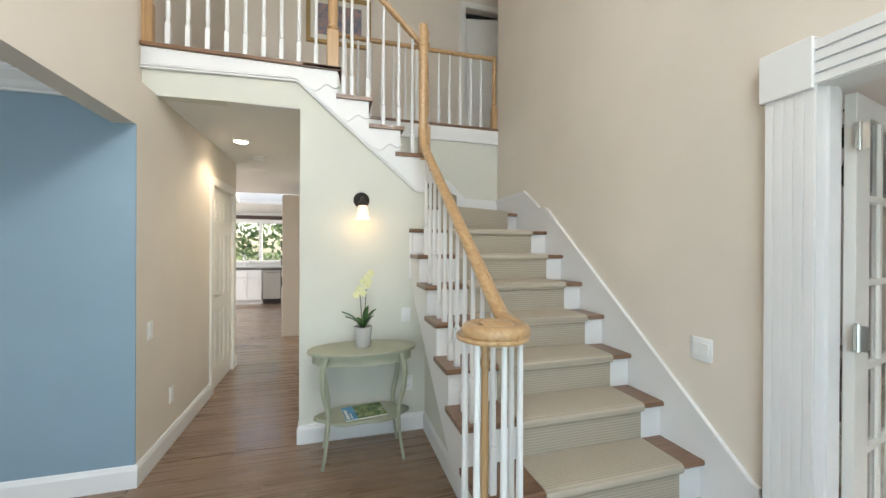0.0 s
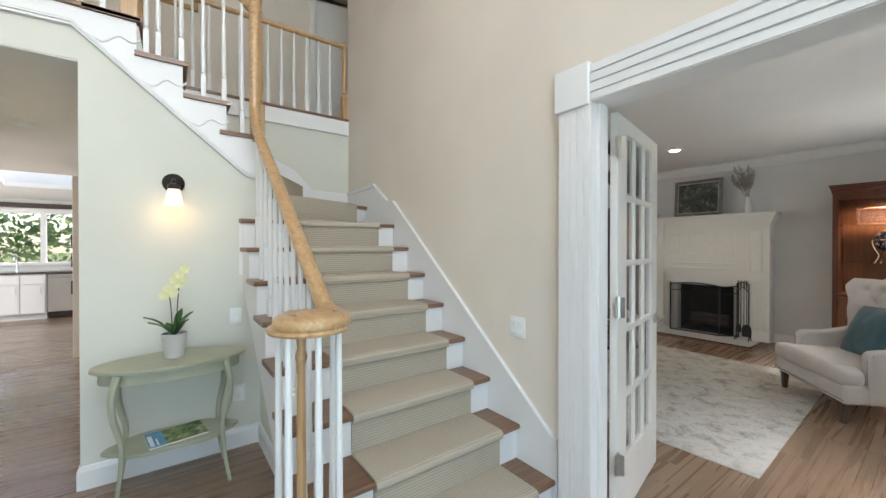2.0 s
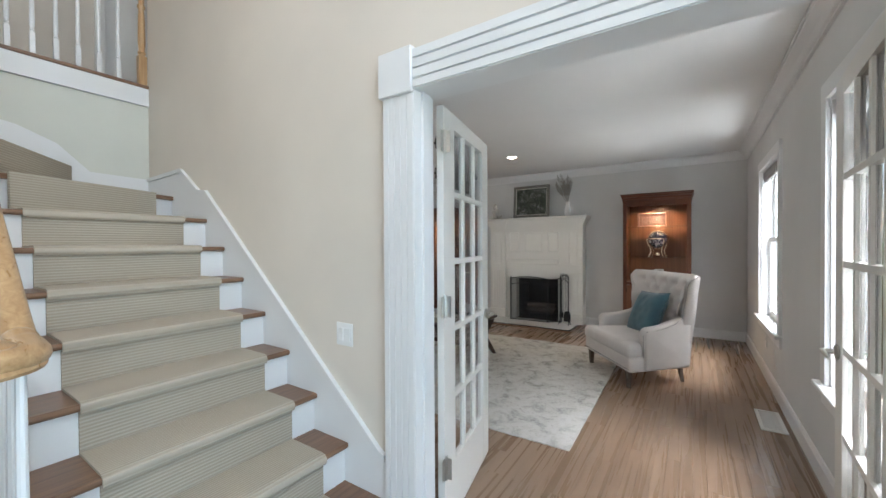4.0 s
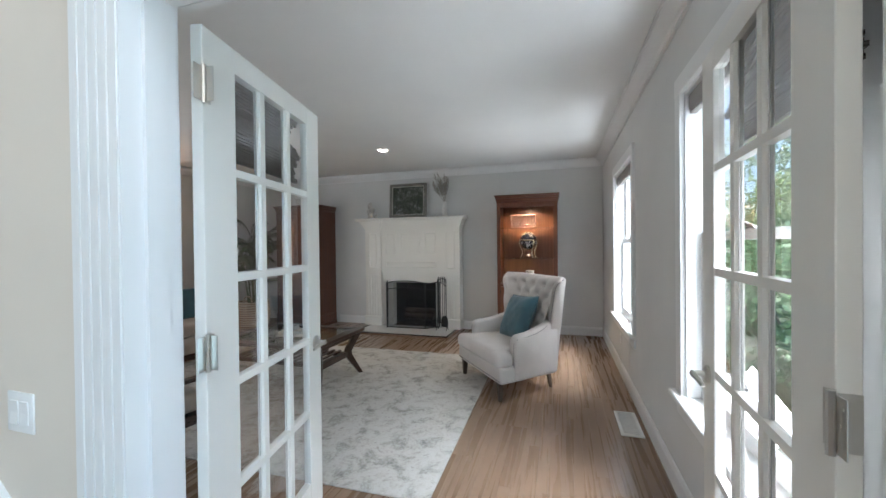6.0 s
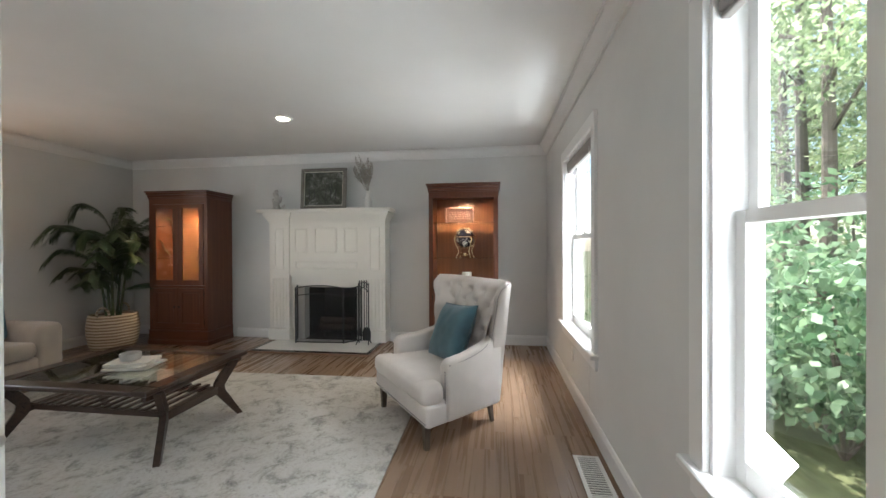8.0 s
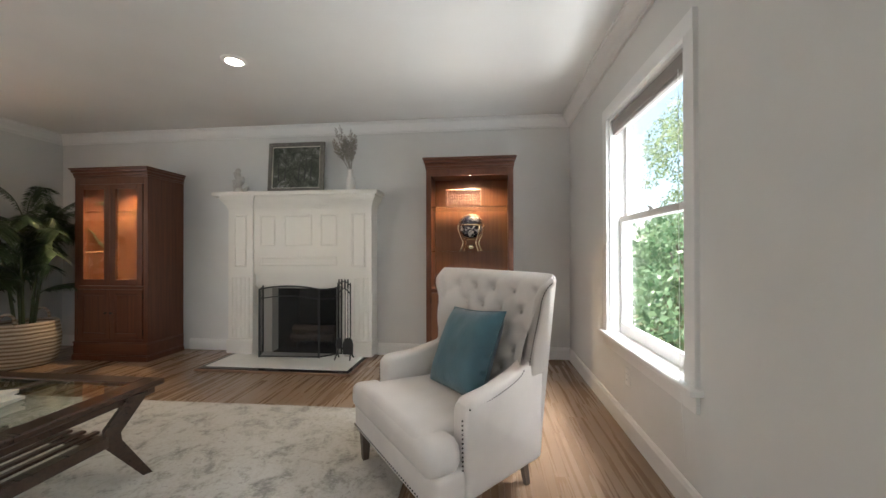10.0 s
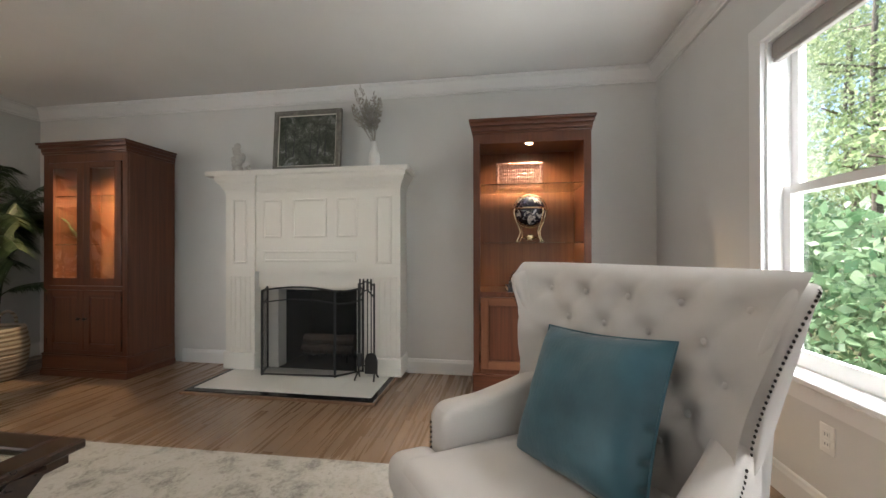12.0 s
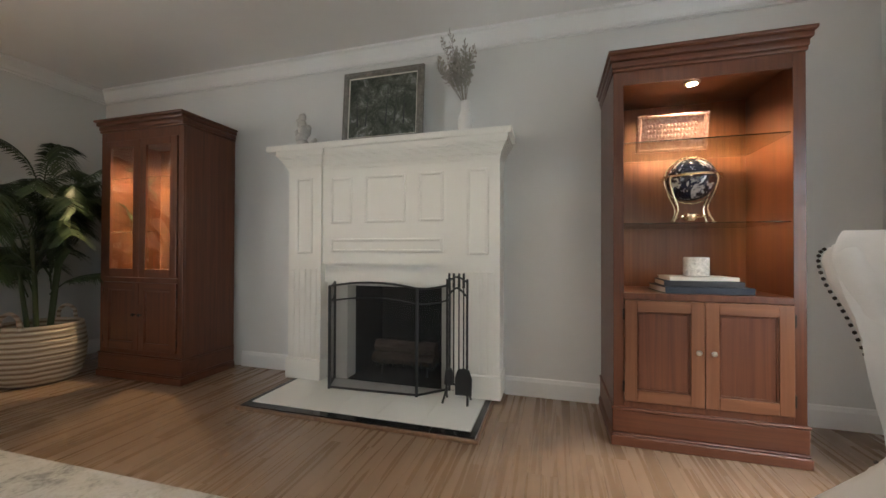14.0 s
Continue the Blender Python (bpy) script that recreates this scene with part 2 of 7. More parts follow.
def speckle(name, stops, scale, rough=0.9, bump=0.3, fine=60.0, warp=0.8):
    """Mottled surfaces: rug, tarnish, painted canvas."""
    mat, n, l, b = shader(name)
    tc = n.new("ShaderNodeTexCoord")
    a, c = n.new("ShaderNodeTexNoise"), n.new("ShaderNodeTexNoise")
    a.inputs["Scale"].default_value, a.inputs["Detail"].default_value, a.inputs["Roughness"].default_value, a.inputs["Distortion"].default_value = scale, 10, 0.70, warp
    c.inputs["Scale"].default_value, c.inputs["Detail"].default_value = fine, 2
    l.new(tc.outputs["Object"], a.inputs["Vector"])
    l.new(tc.outputs["Object"], c.inputs["Vector"])
    mix = n.new("ShaderNodeMath")
    mix.operation = "MULTIPLY_ADD"
    mix.inputs[1].default_value, mix.inputs[2].default_value = 0.22, -0.11
    l.new(c.outputs["Fac"], mix.inputs[0])
    add = n.new("ShaderNodeMath")
    l.new(a.outputs["Fac"], add.inputs[0])
    l.new(mix.outputs[0], add.inputs[1])
    r = ramp(n, stops)
    l.new(add.outputs[0], r.inputs[0])
    l.new(r.outputs[0], b.inputs["Base Color"])
    bp = n.new("ShaderNodeBump")
    bp.inputs["Strength"].default_value, bp.inputs["Distance"].default_value = bump, 0.004
    l.new(add.outputs[0], bp.inputs["Height"])
    l.new(bp.outputs[0], b.inputs["Normal"])
    b.inputs["Roughness"].default_value = rough
    return mat


def leaf_mat(name, dark, light, rough=0.5, glossy=0.4, through_light=0.0):
    mat, n, l, b = shader(name)
    geo = n.new("ShaderNodeNewGeometry")
    r = ramp(n, [(0.0, dark), (1.0, light)])
    l.new(geo.outputs["Random Per Island"], r.inputs[0])
    l.new(r.outputs[0], b.inputs["Base Color"])
    b.inputs["Roughness"].default_value, b.inputs["Specular IOR Level"].default_value = rough, glossy
    if through_light:
        t, mix = n.new("ShaderNodeBsdfTranslucent"), n.new("ShaderNodeMixShader")
        l.new(r.outputs[0], t.inputs["Color"])
        mix.inputs[0].default_value = through_light
        l.new(b.outputs[0], mix.inputs[1])
        l.new(t.outputs[0], mix.inputs[2])
        l.new(mix.outputs[0], n["Material Output"].inputs["Surface"])
    return mat


M_BEIGE = paint("beige_wall_paint", (0.72, 0.65, 0.56), 0.7)
M_SAGE = paint("pale_sage_wall_paint", (0.66, 0.655, 0.575), 0.7)
M_BLUE = paint("blue_wall_paint", (0.235, 0.335, 0.405), 0.65)
M_GREY = paint("light_grey_wall_paint", (0.67, 0.665, 0.645), 0.7)
M_WHITE = paint("white_trim_paint", (0.78, 0.775, 0.76), 0.38, 0.03, bump=0.005)
M_CREAM = paint("cream_painted_wood", (0.76, 0.735, 0.68), 0.42, 0.03, bump=0.005)
M_CEIL = paint("ceiling_paint", (0.78, 0.77, 0.75), 0.85, 0.03)
M_DOOR = paint("door_paint", (0.80, 0.78, 0.73), 0.4, 0.03, bump=0.02)
M_PLASTIC = paint("white_plastic", (0.82, 0.82, 0.80), 0.3, 0.02, bump=0.0)
M_OAK = wood("light_oak", (0.36, 0.20, 0.085), (0.60, 0.40, 0.21), "z", 2.0, 0.32)
M_RAIL = wood("light_oak_rail", (0.38, 0.215, 0.09), (0.60, 0.40, 0.21), "y", 2.0, 0.28, coat=0.2)
M_TREAD = wood("stained_oak_tread", (0.13, 0.065, 0.035), (0.27, 0.15, 0.085), "x", 2.2, 0.34, coat=0.15)
M_FLOOR = wood("oak_floor_board", (0.198, 0.127, 0.079), (0.258, 0.170, 0.109), "x", 0.9, 0.26, pieces="object", bump=0.015, spread=0.18, coat=0.2, fine=0.14, rings=0.02)
M_FLOOR_REST = wood("oak_floor_boards", (0.198, 0.127, 0.079), (0.258, 0.170, 0.109), "x", 0.9, 0.26, pieces="island", bump=0.015, spread=0.18, coat=0.2, fine=0.14, rings=0.02)
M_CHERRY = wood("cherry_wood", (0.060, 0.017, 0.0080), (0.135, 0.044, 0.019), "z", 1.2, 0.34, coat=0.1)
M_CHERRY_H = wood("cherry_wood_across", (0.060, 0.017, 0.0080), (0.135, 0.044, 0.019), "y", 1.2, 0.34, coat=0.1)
M_WALNUT = wood("dark_walnut", (0.022, 0.011, 0.007), (0.065, 0.032, 0.019), "y", 2.0, 0.28, coat=0.3)
# one carpet; the colour carries the light: shaded on risers, lit on treads
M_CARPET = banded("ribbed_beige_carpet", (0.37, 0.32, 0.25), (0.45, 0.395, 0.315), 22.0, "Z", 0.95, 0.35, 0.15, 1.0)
M_CARPET_LIT_TOP = banded("ribbed_beige_carpet_lit_tread", (0.42, 0.365, 0.285), (0.50, 0.44, 0.35), 22.0, "Y", 0.95, 0.5, 0.15, 1.0)
M_STEEL = paint("brushed_nickel", (0.62, 0.60, 0.56), 0.28, 0.04, 400, 0.02, 1.0)
M_IRON = paint("black_iron", (0.012, 0.012, 0.013), 0.45, 0.2, 150, 0.1)
M_BRASS = paint("polished_brass", (0.82, 0.72, 0.50), 0.18, 0.05, 200, 0.01, 1.0)
M_SOOT = speckle("sooty_firebrick", [(0.3, (0.008, 0.008, 0.008)), (0.7, (0.035, 0.032, 0.03))], 5, 0.95)
M_GLASS = clear_glass("pane_glass")
M_DOOR_GLASS = clear_glass("door_pane_glass")
M_DOOR_GLASS.node_tree.nodes["Principled BSDF"].inputs["IOR"].default_value = 1.7
M_SHELF_GLASS = clear_glass("shelf_glass", (0.86, 0.96, 0.92))
M_LINEN = woven("off_white_linen", (0.60, 0.55, 0.51), (700, 700, 700), 0.04, 0.92, 0.2, 0.15)
M_TEAL = woven("teal_satin", (0.030, 0.098, 0.128), (90, 90, 40), 0.25, 0.45, 0.5, 0.3)
M_SAGE_WOOD = paint("sage_green_chalk_paint", (0.36, 0.37, 0.27), 0.5, 0.10, 90, 0.15, broad=5)
M_TILE = paint("white_hearth_tile", (0.74, 0.735, 0.70), 0.25, 0.03, 60, 0.02)
M_BLACK_TILE = paint("black_tile", (0.012, 0.013, 0.014), 0.12, 0.2, 60, 0.02)
M_RUG = speckle("grey_beige_rug", [(0.30, (0.20, 0.195, 0.18)), (0.40, (0.34, 0.325, 0.295)), (0.48, (0.47, 0.45, 0.41)), (0.58, (0.54, 0.525, 0.495)), (0.68, (0.36, 0.34, 0.305))], 7.0, 0.97, 0.5, 60.0, 0.5)
M_BASKET = banded("woven_basket", (0.24, 0.17, 0.11), (0.55, 0.47, 0.36), 8.0, "Z", 0.9, 1.0, 1.4, 3.0)
M_SOIL = speckle("soil", [(0.3, (0.02, 0.012, 0.008)), (0.7, (0.06, 0.04, 0.026))], 30)
M_PALM = leaf_mat("palm_leaf", (0.016, 0.032, 0.011), (0.065, 0.095, 0.042), 0.38)
M_ORCHID_LEAF = leaf_mat("orchid_leaf", (0.03, 0.09, 0.02), (0.05, 0.13, 0.03), 0.35)
M_PETAL = leaf_mat("orchid_petal", (0.74, 0.72, 0.38), (0.82, 0.80, 0.50), 0.6)
M_STEM = paint("green_stem", (0.05, 0.07, 0.025), 0.6)
M_POT = paint("grey_ceramic", (0.50, 0.48, 0.45), 0.35, 0.03)
M_CERAMIC = paint("white_ceramic", (0.76, 0.74, 0.71), 0.35, 0.03)
M_PAMPAS = paint("dried_grass", (0.34, 0.315, 0.275), 0.9, 0.2, 60)
M_STONE = speckle("weathered_stone", [(0.3, (0.42, 0.40, 0.37)), (0.7, (0.66, 0.64, 0.60))], 9, 0.9)
M_BARK = speckle("bark", [(0.3, (0.07, 0.055, 0.042)), (0.7, (0.20, 0.17, 0.14))], 7, 0.95, 0.8)
M_LEAF_A = leaf_mat("shrub_leaf", (0.06, 0.13, 0.06), (0.24, 0.34, 0.20), 0.45, 0.4, 0.45)
M_LEAF_B = leaf_mat("tree_leaf", (0.15, 0.23, 0.10), (0.40, 0.46, 0.27), 0.6, 0.4, 0.5)
M_GROUND = speckle("forest_ground", [(0.3, (0.05, 0.06, 0.025)), (0.7, (0.13, 0.14, 0.06))], 2.5, 0.97)
M_SHADE = banded("woven_dark_shade", (0.025, 0.021, 0.018), (0.11, 0.095, 0.08), 40.0, "Z", 0.9, 0.6, 0.4, 2.0)
M_SHADE_GREY = woven("taupe_blind_cloth", (0.30, 0.275, 0.25), (500, 500, 500), 0.05)
M_LAMP_GLASS = glow("lit_frosted_glass", (1.0, 0.70, 0.45), 0.35)
M_LED = glow("lit_downlight", (1.0, 0.90, 0.76), 6.0)
M_LED_CABINET = glow("lit_cabinet_lamp", (1.0, 0.80, 0.55), 12.0)
M_PINK = speckle("cut_glass_tray", [(0.3, (0.20, 0.085, 0.065)), (0.7, (0.42, 0.27, 0.22))], 60, 0.12, 0.8)
M_GLOBE = speckle("lapis_globe", [(0.0, (0.005, 0.006, 0.014)), (0.55, (0.008, 0.010, 0.026)), (0.565, (0.42, 0.41, 0.40)), (0.8, (0.30, 0.28, 0.25))], 9, 0.12, 0.02, 90)
M_CANVAS = speckle("woodland_painting", [(0.30, (0.012, 0.015, 0.012)), (0.45, (0.040, 0.048, 0.034)), (0.56, (0.095, 0.105, 0.085)), (0.70, (0.33, 0.33, 0.34))], 9, 0.6, 0.2, 80)
M_CANVAS2 = speckle("field_painting", [(0.28, (0.10, 0.13, 0.20)), (0.46, (0.22, 0.22, 0.26)), (0.6, (0.42, 0.26, 0.24)), (0.75, (0.55, 0.50, 0.48))], 7, 0.6, 0.2, 80)
M_FRAME = speckle("pewter_frame", [(0.3, (0.10, 0.095, 0.085)), (0.7, (0.26, 0.24, 0.21))], 22, 0.4, 0.3)
M_GILT = paint("gilt_frame", (0.45, 0.30, 0.13), 0.35, 0.15, 100, 0.1, 0.7)
M_NAVY = paint("navy_book_cloth", (0.016, 0.024, 0.038), 0.6)
M_CHARCOAL = paint("charcoal_book_cloth", (0.03, 0.03, 0.034), 0.6)
M_PAPER = paint("paper", (0.72, 0.68, 0.60), 0.8)
M_SILVER = speckle("hammered_silver", [(0.3, (0.40, 0.38, 0.34)), (0.7, (0.85, 0.82, 0.76))], 55, 0.2, 1.0)
M_LOG = speckle("charred_log", [(0.3, (0.03, 0.022, 0.018)), (0.7, (0.14, 0.10, 0.075))], 12, 0.95, 0.8)
M_STAINLESS = paint("stainless_steel", (0.50, 0.49, 0.47), 0.3, 0.1, 300, 0.02, 1.0)
M_COUNTER = speckle("dark_granite", [(0.3, (0.03, 0.028, 0.026)), (0.7, (0.12, 0.11, 0.10))], 60, 0.2, 0.05)
M_FRIDGE = paint("beige_cabinet_panel", (0.60, 0.52, 0.43), 0.5)
M_DARK = paint("dark_metal", (0.035, 0.03, 0.028), 0.4, 0.1, 100, 0.05, 0.6)
M_NAIL = paint("antique_nailhead", (0.035, 0.028, 0.023), 0.4, 0.2, 100, 0.05, 0.6)
M_OUTLET_GREY = paint("grey_plastic", (0.22, 0.24, 0.26), 0.4)

# ---- the house: floors, walls, ceilings ----
WALL_E = 1.69      # foyer face of the wall between foyer and living room
LIV_W = 1.80       # living room face of that wall
LIV_E, LIV_S, LIV_N, LIV_H = 7.18, -0.715, 5.65, 2.70
TABLE_Y, UP = 2.88, 2.78
HALL_X = -1.218
RISE, RUN, Y1 = 0.1985, 0.2405, 1.122


def wall(name, items, material, label):
    return solid(name, boxes(*items), material, label, "wall", kind="structure", smooth=0)


solid("ground", boxes((-150, 150, -150, 150, -0.6, -0.45)), M_GROUND, "leafy woodland ground round the house", "ground", kind="structure", smooth=0)
floor = solid("floor", boxes((-5.2, 7.3, -1.1, 11.0, -0.4, -0.014)), M_TREAD, "oak strip floor laid in long boards", "floor", kind="structure", smooth=0)

wall("wall_stair", [(WALL_E, 1.745, 0.925, 3.86, 0, 5.4), (WALL_E, 1.745, -0.595, 0.925, 2.08, 5.4), (WALL_E, 1.745, -1.1, -0.595, 0, 5.4)],
     M_BEIGE, "tall beige painted wall beside the stairs")
wall("wall_living_west", [(1.745, LIV_W, 0.925, 5.77, 0, LIV_H), (1.745, LIV_W, -0.595, 0.925, 2.08, LIV_H), (1.745, LIV_W, LIV_S, -0.595, 0, LIV_H)], M_GREY, "light grey painted wall with french doors")
W1, W2, WZ = (4.73, 5.84), (2.17, 3.28), (0.60, 2.19)
wall("wall_living_south", [(1.745, W2[0], -0.87, LIV_S, 0, 3.0), (W2[1], W1[0], -0.87, LIV_S, 0, 3.0), (W1[1], 7.3, -0.87, LIV_S, 0, 3.0)]
     + [(a, b, -0.87, LIV_S, 0, WZ[0]) for a, b in (W1, W2)] + [(a, b, -0.87, LIV_S, WZ[1], 3.0) for a, b in (W1, W2)], M_GREY, "light grey painted wall with two sash windows")
wall("wall_living_east", [(LIV_E, 7.32, -0.87, 1.91, 0, LIV_H), (LIV_E, 7.32, 2.70, 5.77, 0, LIV_H), (LIV_E, 7.32, 1.91, 2.70, 0.78, LIV_H)], M_GREY, "light grey painted chimney wall")
wall("wall_living_north", [(1.80, 2.2, LIV_N, 5.77, 0, LIV_H), (3.8, LIV_E, LIV_N, 5.77, 0, LIV_H), (2.2, 3.8, LIV_N, 5.77, 0, 0.75), (2.2, 3.8, LIV_N, 5.77, 2.25, LIV_H)],
     M_GREY, "light grey painted end wall with a window")
solid("ceiling_living", boxes((1.745, 7.32, -0.87, 5.77, LIV_H, 2.76)), M_CEIL, "smooth white living room ceiling", "ceiling", kind="structure", smooth=0)

wall("wall_front", [(-1.34, -0.95, -1.1, -0.98, 0, 5.4), (0.95, WALL_E, -1.1, -0.98, 0, 5.4), (-0.95, 0.95, -1.1, -0.98, 2.25, 3.2), (-0.95, 0.95, -1.1, -0.98, 4.8, 5.4)],
     M_BEIGE, "beige entrance wall with open doorway and high window")
wall("wall_foyer_west", [(-1.34, HALL_X, -1.1, -0.45, 0, 5.4), (-1.34, HALL_X, -0.45, 2.632, 2.17, 5.4), (-1.34, HALL_X, 2.632, 4.10, 0, 2.45),
                         (-1.34, HALL_X, 4.10, 4.90, 2.05, 2.45), (-1.34, HALL_X, 4.90, 5.05, 0, 2.45), (-1.42, -1.30, 2.632, 5.0, 2.45, 5.4)],
     M_BEIGE, "beige painted wall of foyer and hall")
wall("wall_dining_north", [(-5.0, -1.2195, 2.620, 2.631, 0, 2.17), (-5.0, -1.345, 2.6312, 2.76, 0, 2.42)], M_BLUE, "blue painted dining room wall")
wall("wall_dining_outer", [(-5.12, -5.0, -1.1, 2.76, 0, 2.5), (-5.0, -4.3, -1.1, -0.98, 0, 2.5), (-2.5, -1.34, -1.1, -0.98, 0, 2.5), (-4.3, -2.5, -1.1, -0.98, 0, 0.75), (-4.3, -2.5, -1.1, -0.98, 2.25, 2.5)],
     M_BLUE, "blue painted outer wall with a window")
solid("ceiling_dining", boxes((-5.12, -1.34, -1.1, 2.76, 2.42, 2.5)), M_CEIL, "white dining room ceiling", "ceiling", kind="structure", smooth=0)

bm = bmesh.new()
prism(bm, [(-0.321, 0), (0.622, 0), (0.622, 2.0), (-0.03, 2.60), (-0.05, 2.74), (-1.298, 2.74), (-1.298, 2.44), (-0.321, 2.46)], "y", TABLE_Y, 2.98)
solid("wall_under_stairs", bm, M_SAGE, "pale sage wall under the upper flight", "wall", kind="structure", smooth=0)
bm = bmesh.new()
prism(bm, [(1.42, 0), (TABLE_Y, 0), (TABLE_Y, 1.16), (1.46, 0.02)], "x", 0.622, 0.70)
solid("wall_stair_side", bm, M_SAGE, "pale sage wall closing the side of the stairs", "wall", kind="structure", smooth=0)
wall("wall_landing_back", [(-0.05, WALL_E, 3.855, 3.93, 1.4, 2.60)], M_SAGE, "pale sage wall behind the stair winders")
wall("wall_hall_east", [(-0.32, -0.24, 2.98, 6.46, 0, 2.45), (-0.24, 1.2, 6.40, 6.46, 0, 2.45)], M_SAGE, "pale sage hall wall")
solid("ceiling_hall", boxes((-1.34, -0.05, 2.885, 5.05, 2.45, 2.52), (-5.2, 1.3, 5.05, 7.7, 2.45, 2.52)), M_CEIL, "white ceiling of hall and kitchen", "ceiling", kind="structure", smooth=0)
solid("upper_floor", boxes((-1.30, -0.06, 2.89, 3.86, 2.53, 2.745), (-1.30, 3.3, 3.865, 5.0, 2.765, 2.775)), M_TREAD, "stained oak upper hall floor", "floor", kind="structure", smooth=0)
wall("wall_upper_hall", [(-1.42, 1.70, 5.0, 5.1, 2.5, 5.4), (2.44, 3.3, 5.0, 5.1, 2.5, 5.4), (1.70, 2.44, 5.0, 5.1, 4.84, 5.4), (1.745, 3.3, 3.80, 3.86, 2.77, 5.4), (3.3, 3.4, 3.8, 5.1, 2.5, 5.4)], M_BEIGE, "cream painted upper hall wall")
# full height and unseen sides added to block sky light behind the upstairs door
wall("wall_upper_bedroom", [(0.8, 3.4, 5.9, 6.0, 2.7, 5.4), (0.8, 0.9, 5.1, 5.9, 2.7, 5.4), (3.3, 3.4, 5.1, 5.9, 2.7, 5.4), (0.8, 3.4, 5.0, 6.0, 2.6, 2.77)], M_GREY, "added bedroom walls keeping the sky out beyond an upstairs door")
solid("ceiling_foyer", boxes((-1.45, 3.4, -1.1, 6.0, 5.4, 5.5)), M_CEIL, "white high foyer ceiling", "ceiling", kind="structure", smooth=0)

# kitchen beyond the hall
wall("wall_kitchen", [(-5.2, -4.65, 10.9, 11.02, 0, 3.4), (-0.9, 1.3, 10.9, 11.02, 0, 3.4), (-4.65, -0.9, 10.9, 11.02, 0, 1.06), (-4.65, -0.9, 10.9, 11.02, 2.12, 3.4),
                      (1.2, 1.3, 5.05, 11.0, 0, 3.4), (-5.2, -5.1, 2.76, 6.9, 0, 3.4), (-5.2, -5.1, 9.5, 11, 0, 3.4), (-5.2, -5.1, 6.9, 9.5, 0, 0.9), (-5.2, -5.1, 6.9, 9.5, 2.5, 3.4),
                      (-5.2, -1.34, 2.77, 2.85, 0, 2.5)], M_GREY, "light painted kitchen wall with windows")
bm = bmesh.new()
for x0, x1, y0, y1 in ((-5.2, -2.3, 7.7, 11.0), (-0.9, 1.3, 7.7, 11.0), (-2.3, -0.9, 7.7, 8.5), (-2.3, -0.9, 10.3, 11.0)):
    za, zb = 3.3 - (y0 - 7.7) * 0.30, 3.3 - (y1 - 7.7) * 0.30
    prism(bm, [(y0, za), (y1, zb), (y1, zb + 0.08), (y0, za + 0.08)], "x", x0, x1)
box(bm, -5.2, 1.3, 7.64, 7.7, 2.45, 3.4)
solid("ceiling_kitchen", bm, M_CEIL, "white sloping kitchen ceiling with a skylight", "ceiling", kind="structure", smooth=0)


# ---- trim ----
def base_profile(h=0.135, d=0.016):
    return [(0, 0), (d, 0), (d, h - 0.03), (d * 0.75, h - 0.018), (d * 0.55, h - 0.006), (0.003, h), (0, h)]


def baseboard(runs, material=M_WHITE, label="white painted baseboard with a moulded top"):
    """Runs of (axis, lo, hi, face, side): side is the sign in which the board stands out."""
    bm = bmesh.new()
    for axis, lo, hi, face, side in runs:
        out = [(face + side * d, z) for d, z in base_profile()]
        prism(bm, out, "y" if axis == "y" else "x", lo, hi)
    return solid("baseboard", bm, material, label, "baseboard", kind="structure", smooth=0)


baseboard([("x", LIV_W + 0.02, LIV_E, LIV_S, 1), ("y", LIV_S, -0.07, LIV_E, -1), ("y", 0.81, 1.46, LIV_E, -1), ("y", 3.20, 3.85, LIV_E, -1), ("y", 4.76, LIV_N, LIV_E, -1),
           ("x", LIV_W, LIV_E, LIV_N, -1), ("y", 1.10, LIV_N, LIV_W, 1)])
baseboard([("x", -0.321, 0.622, TABLE_Y, -1), ("y", 1.46, TABLE_Y - 0.016, 0.622, -1), ("y", 2.62, 4.02, HALL_X, 1), ("y", 4.98, 5.07, HALL_X, 1), ("x", -5.0, -1.202, 2.620, -1), ("y", 2.87, 6.40, -0.32, -1)])


def crown_profile(s=1):
    return [(0, 0), (0.014, 0), (0.02, -0.0), (0.02, 0.012), (0.034, 0.022), (0.05, 0.048), (0.075, 0.075), (0.088, 0.088), (0.088, 0.10), (0.10, 0.10), (0.10, 0.118), (0, 0.118)]


bm = bmesh.new()
for axis, lo, hi, face, side in (("x", LIV_W, LIV_E, LIV_S, 1), ("x", LIV_W, LIV_E, LIV_N, -1), ("y", LIV_S, LIV_N, LIV_E, -1), ("y", LIV_S, LIV_N, LIV_W, 1)):
    prism(bm, [(face + side * d, LIV_H - 0.12 + z) for d, z in crown_profile()], axis if axis == "y" else "x", lo, hi)
solid("crown_moulding", bm, M_WHITE, "white stepped crown moulding under the living room ceiling", "crown moulding", kind="structure", smooth=0)
bm = bmesh.new()
for axis, lo, hi, face, side in (("x", -5.0, -1.345, 2.631, -1), ("y", -0.98, 2.631, -1.34, -1)):
    prism(bm, [(face + side * d, 2.30 + z) for d, z in crown_profile()], axis, lo, hi)
solid("crown_moulding", bm, M_WHITE, "white crown moulding in the dining room", "crown moulding", kind="structure", smooth=0)


def fluted(bm, y0, y1, x_face, x_back, z0, z1, flutes=3, upright=True):
    """A board whose face is cut by grooves between raised bands."""
    groove = 0.007
    band = (y1 - y0 - flutes * groove) / (flutes + 1)
    y = y0
    for i in range(flutes * 2 + 1):
        w = band if i % 2 == 0 else groove
        f = x_face if i % 2 == 0 else x_face + 0.004
        box(bm, f, x_back, y, y + w, z0, z1)
        y += w
    return bm


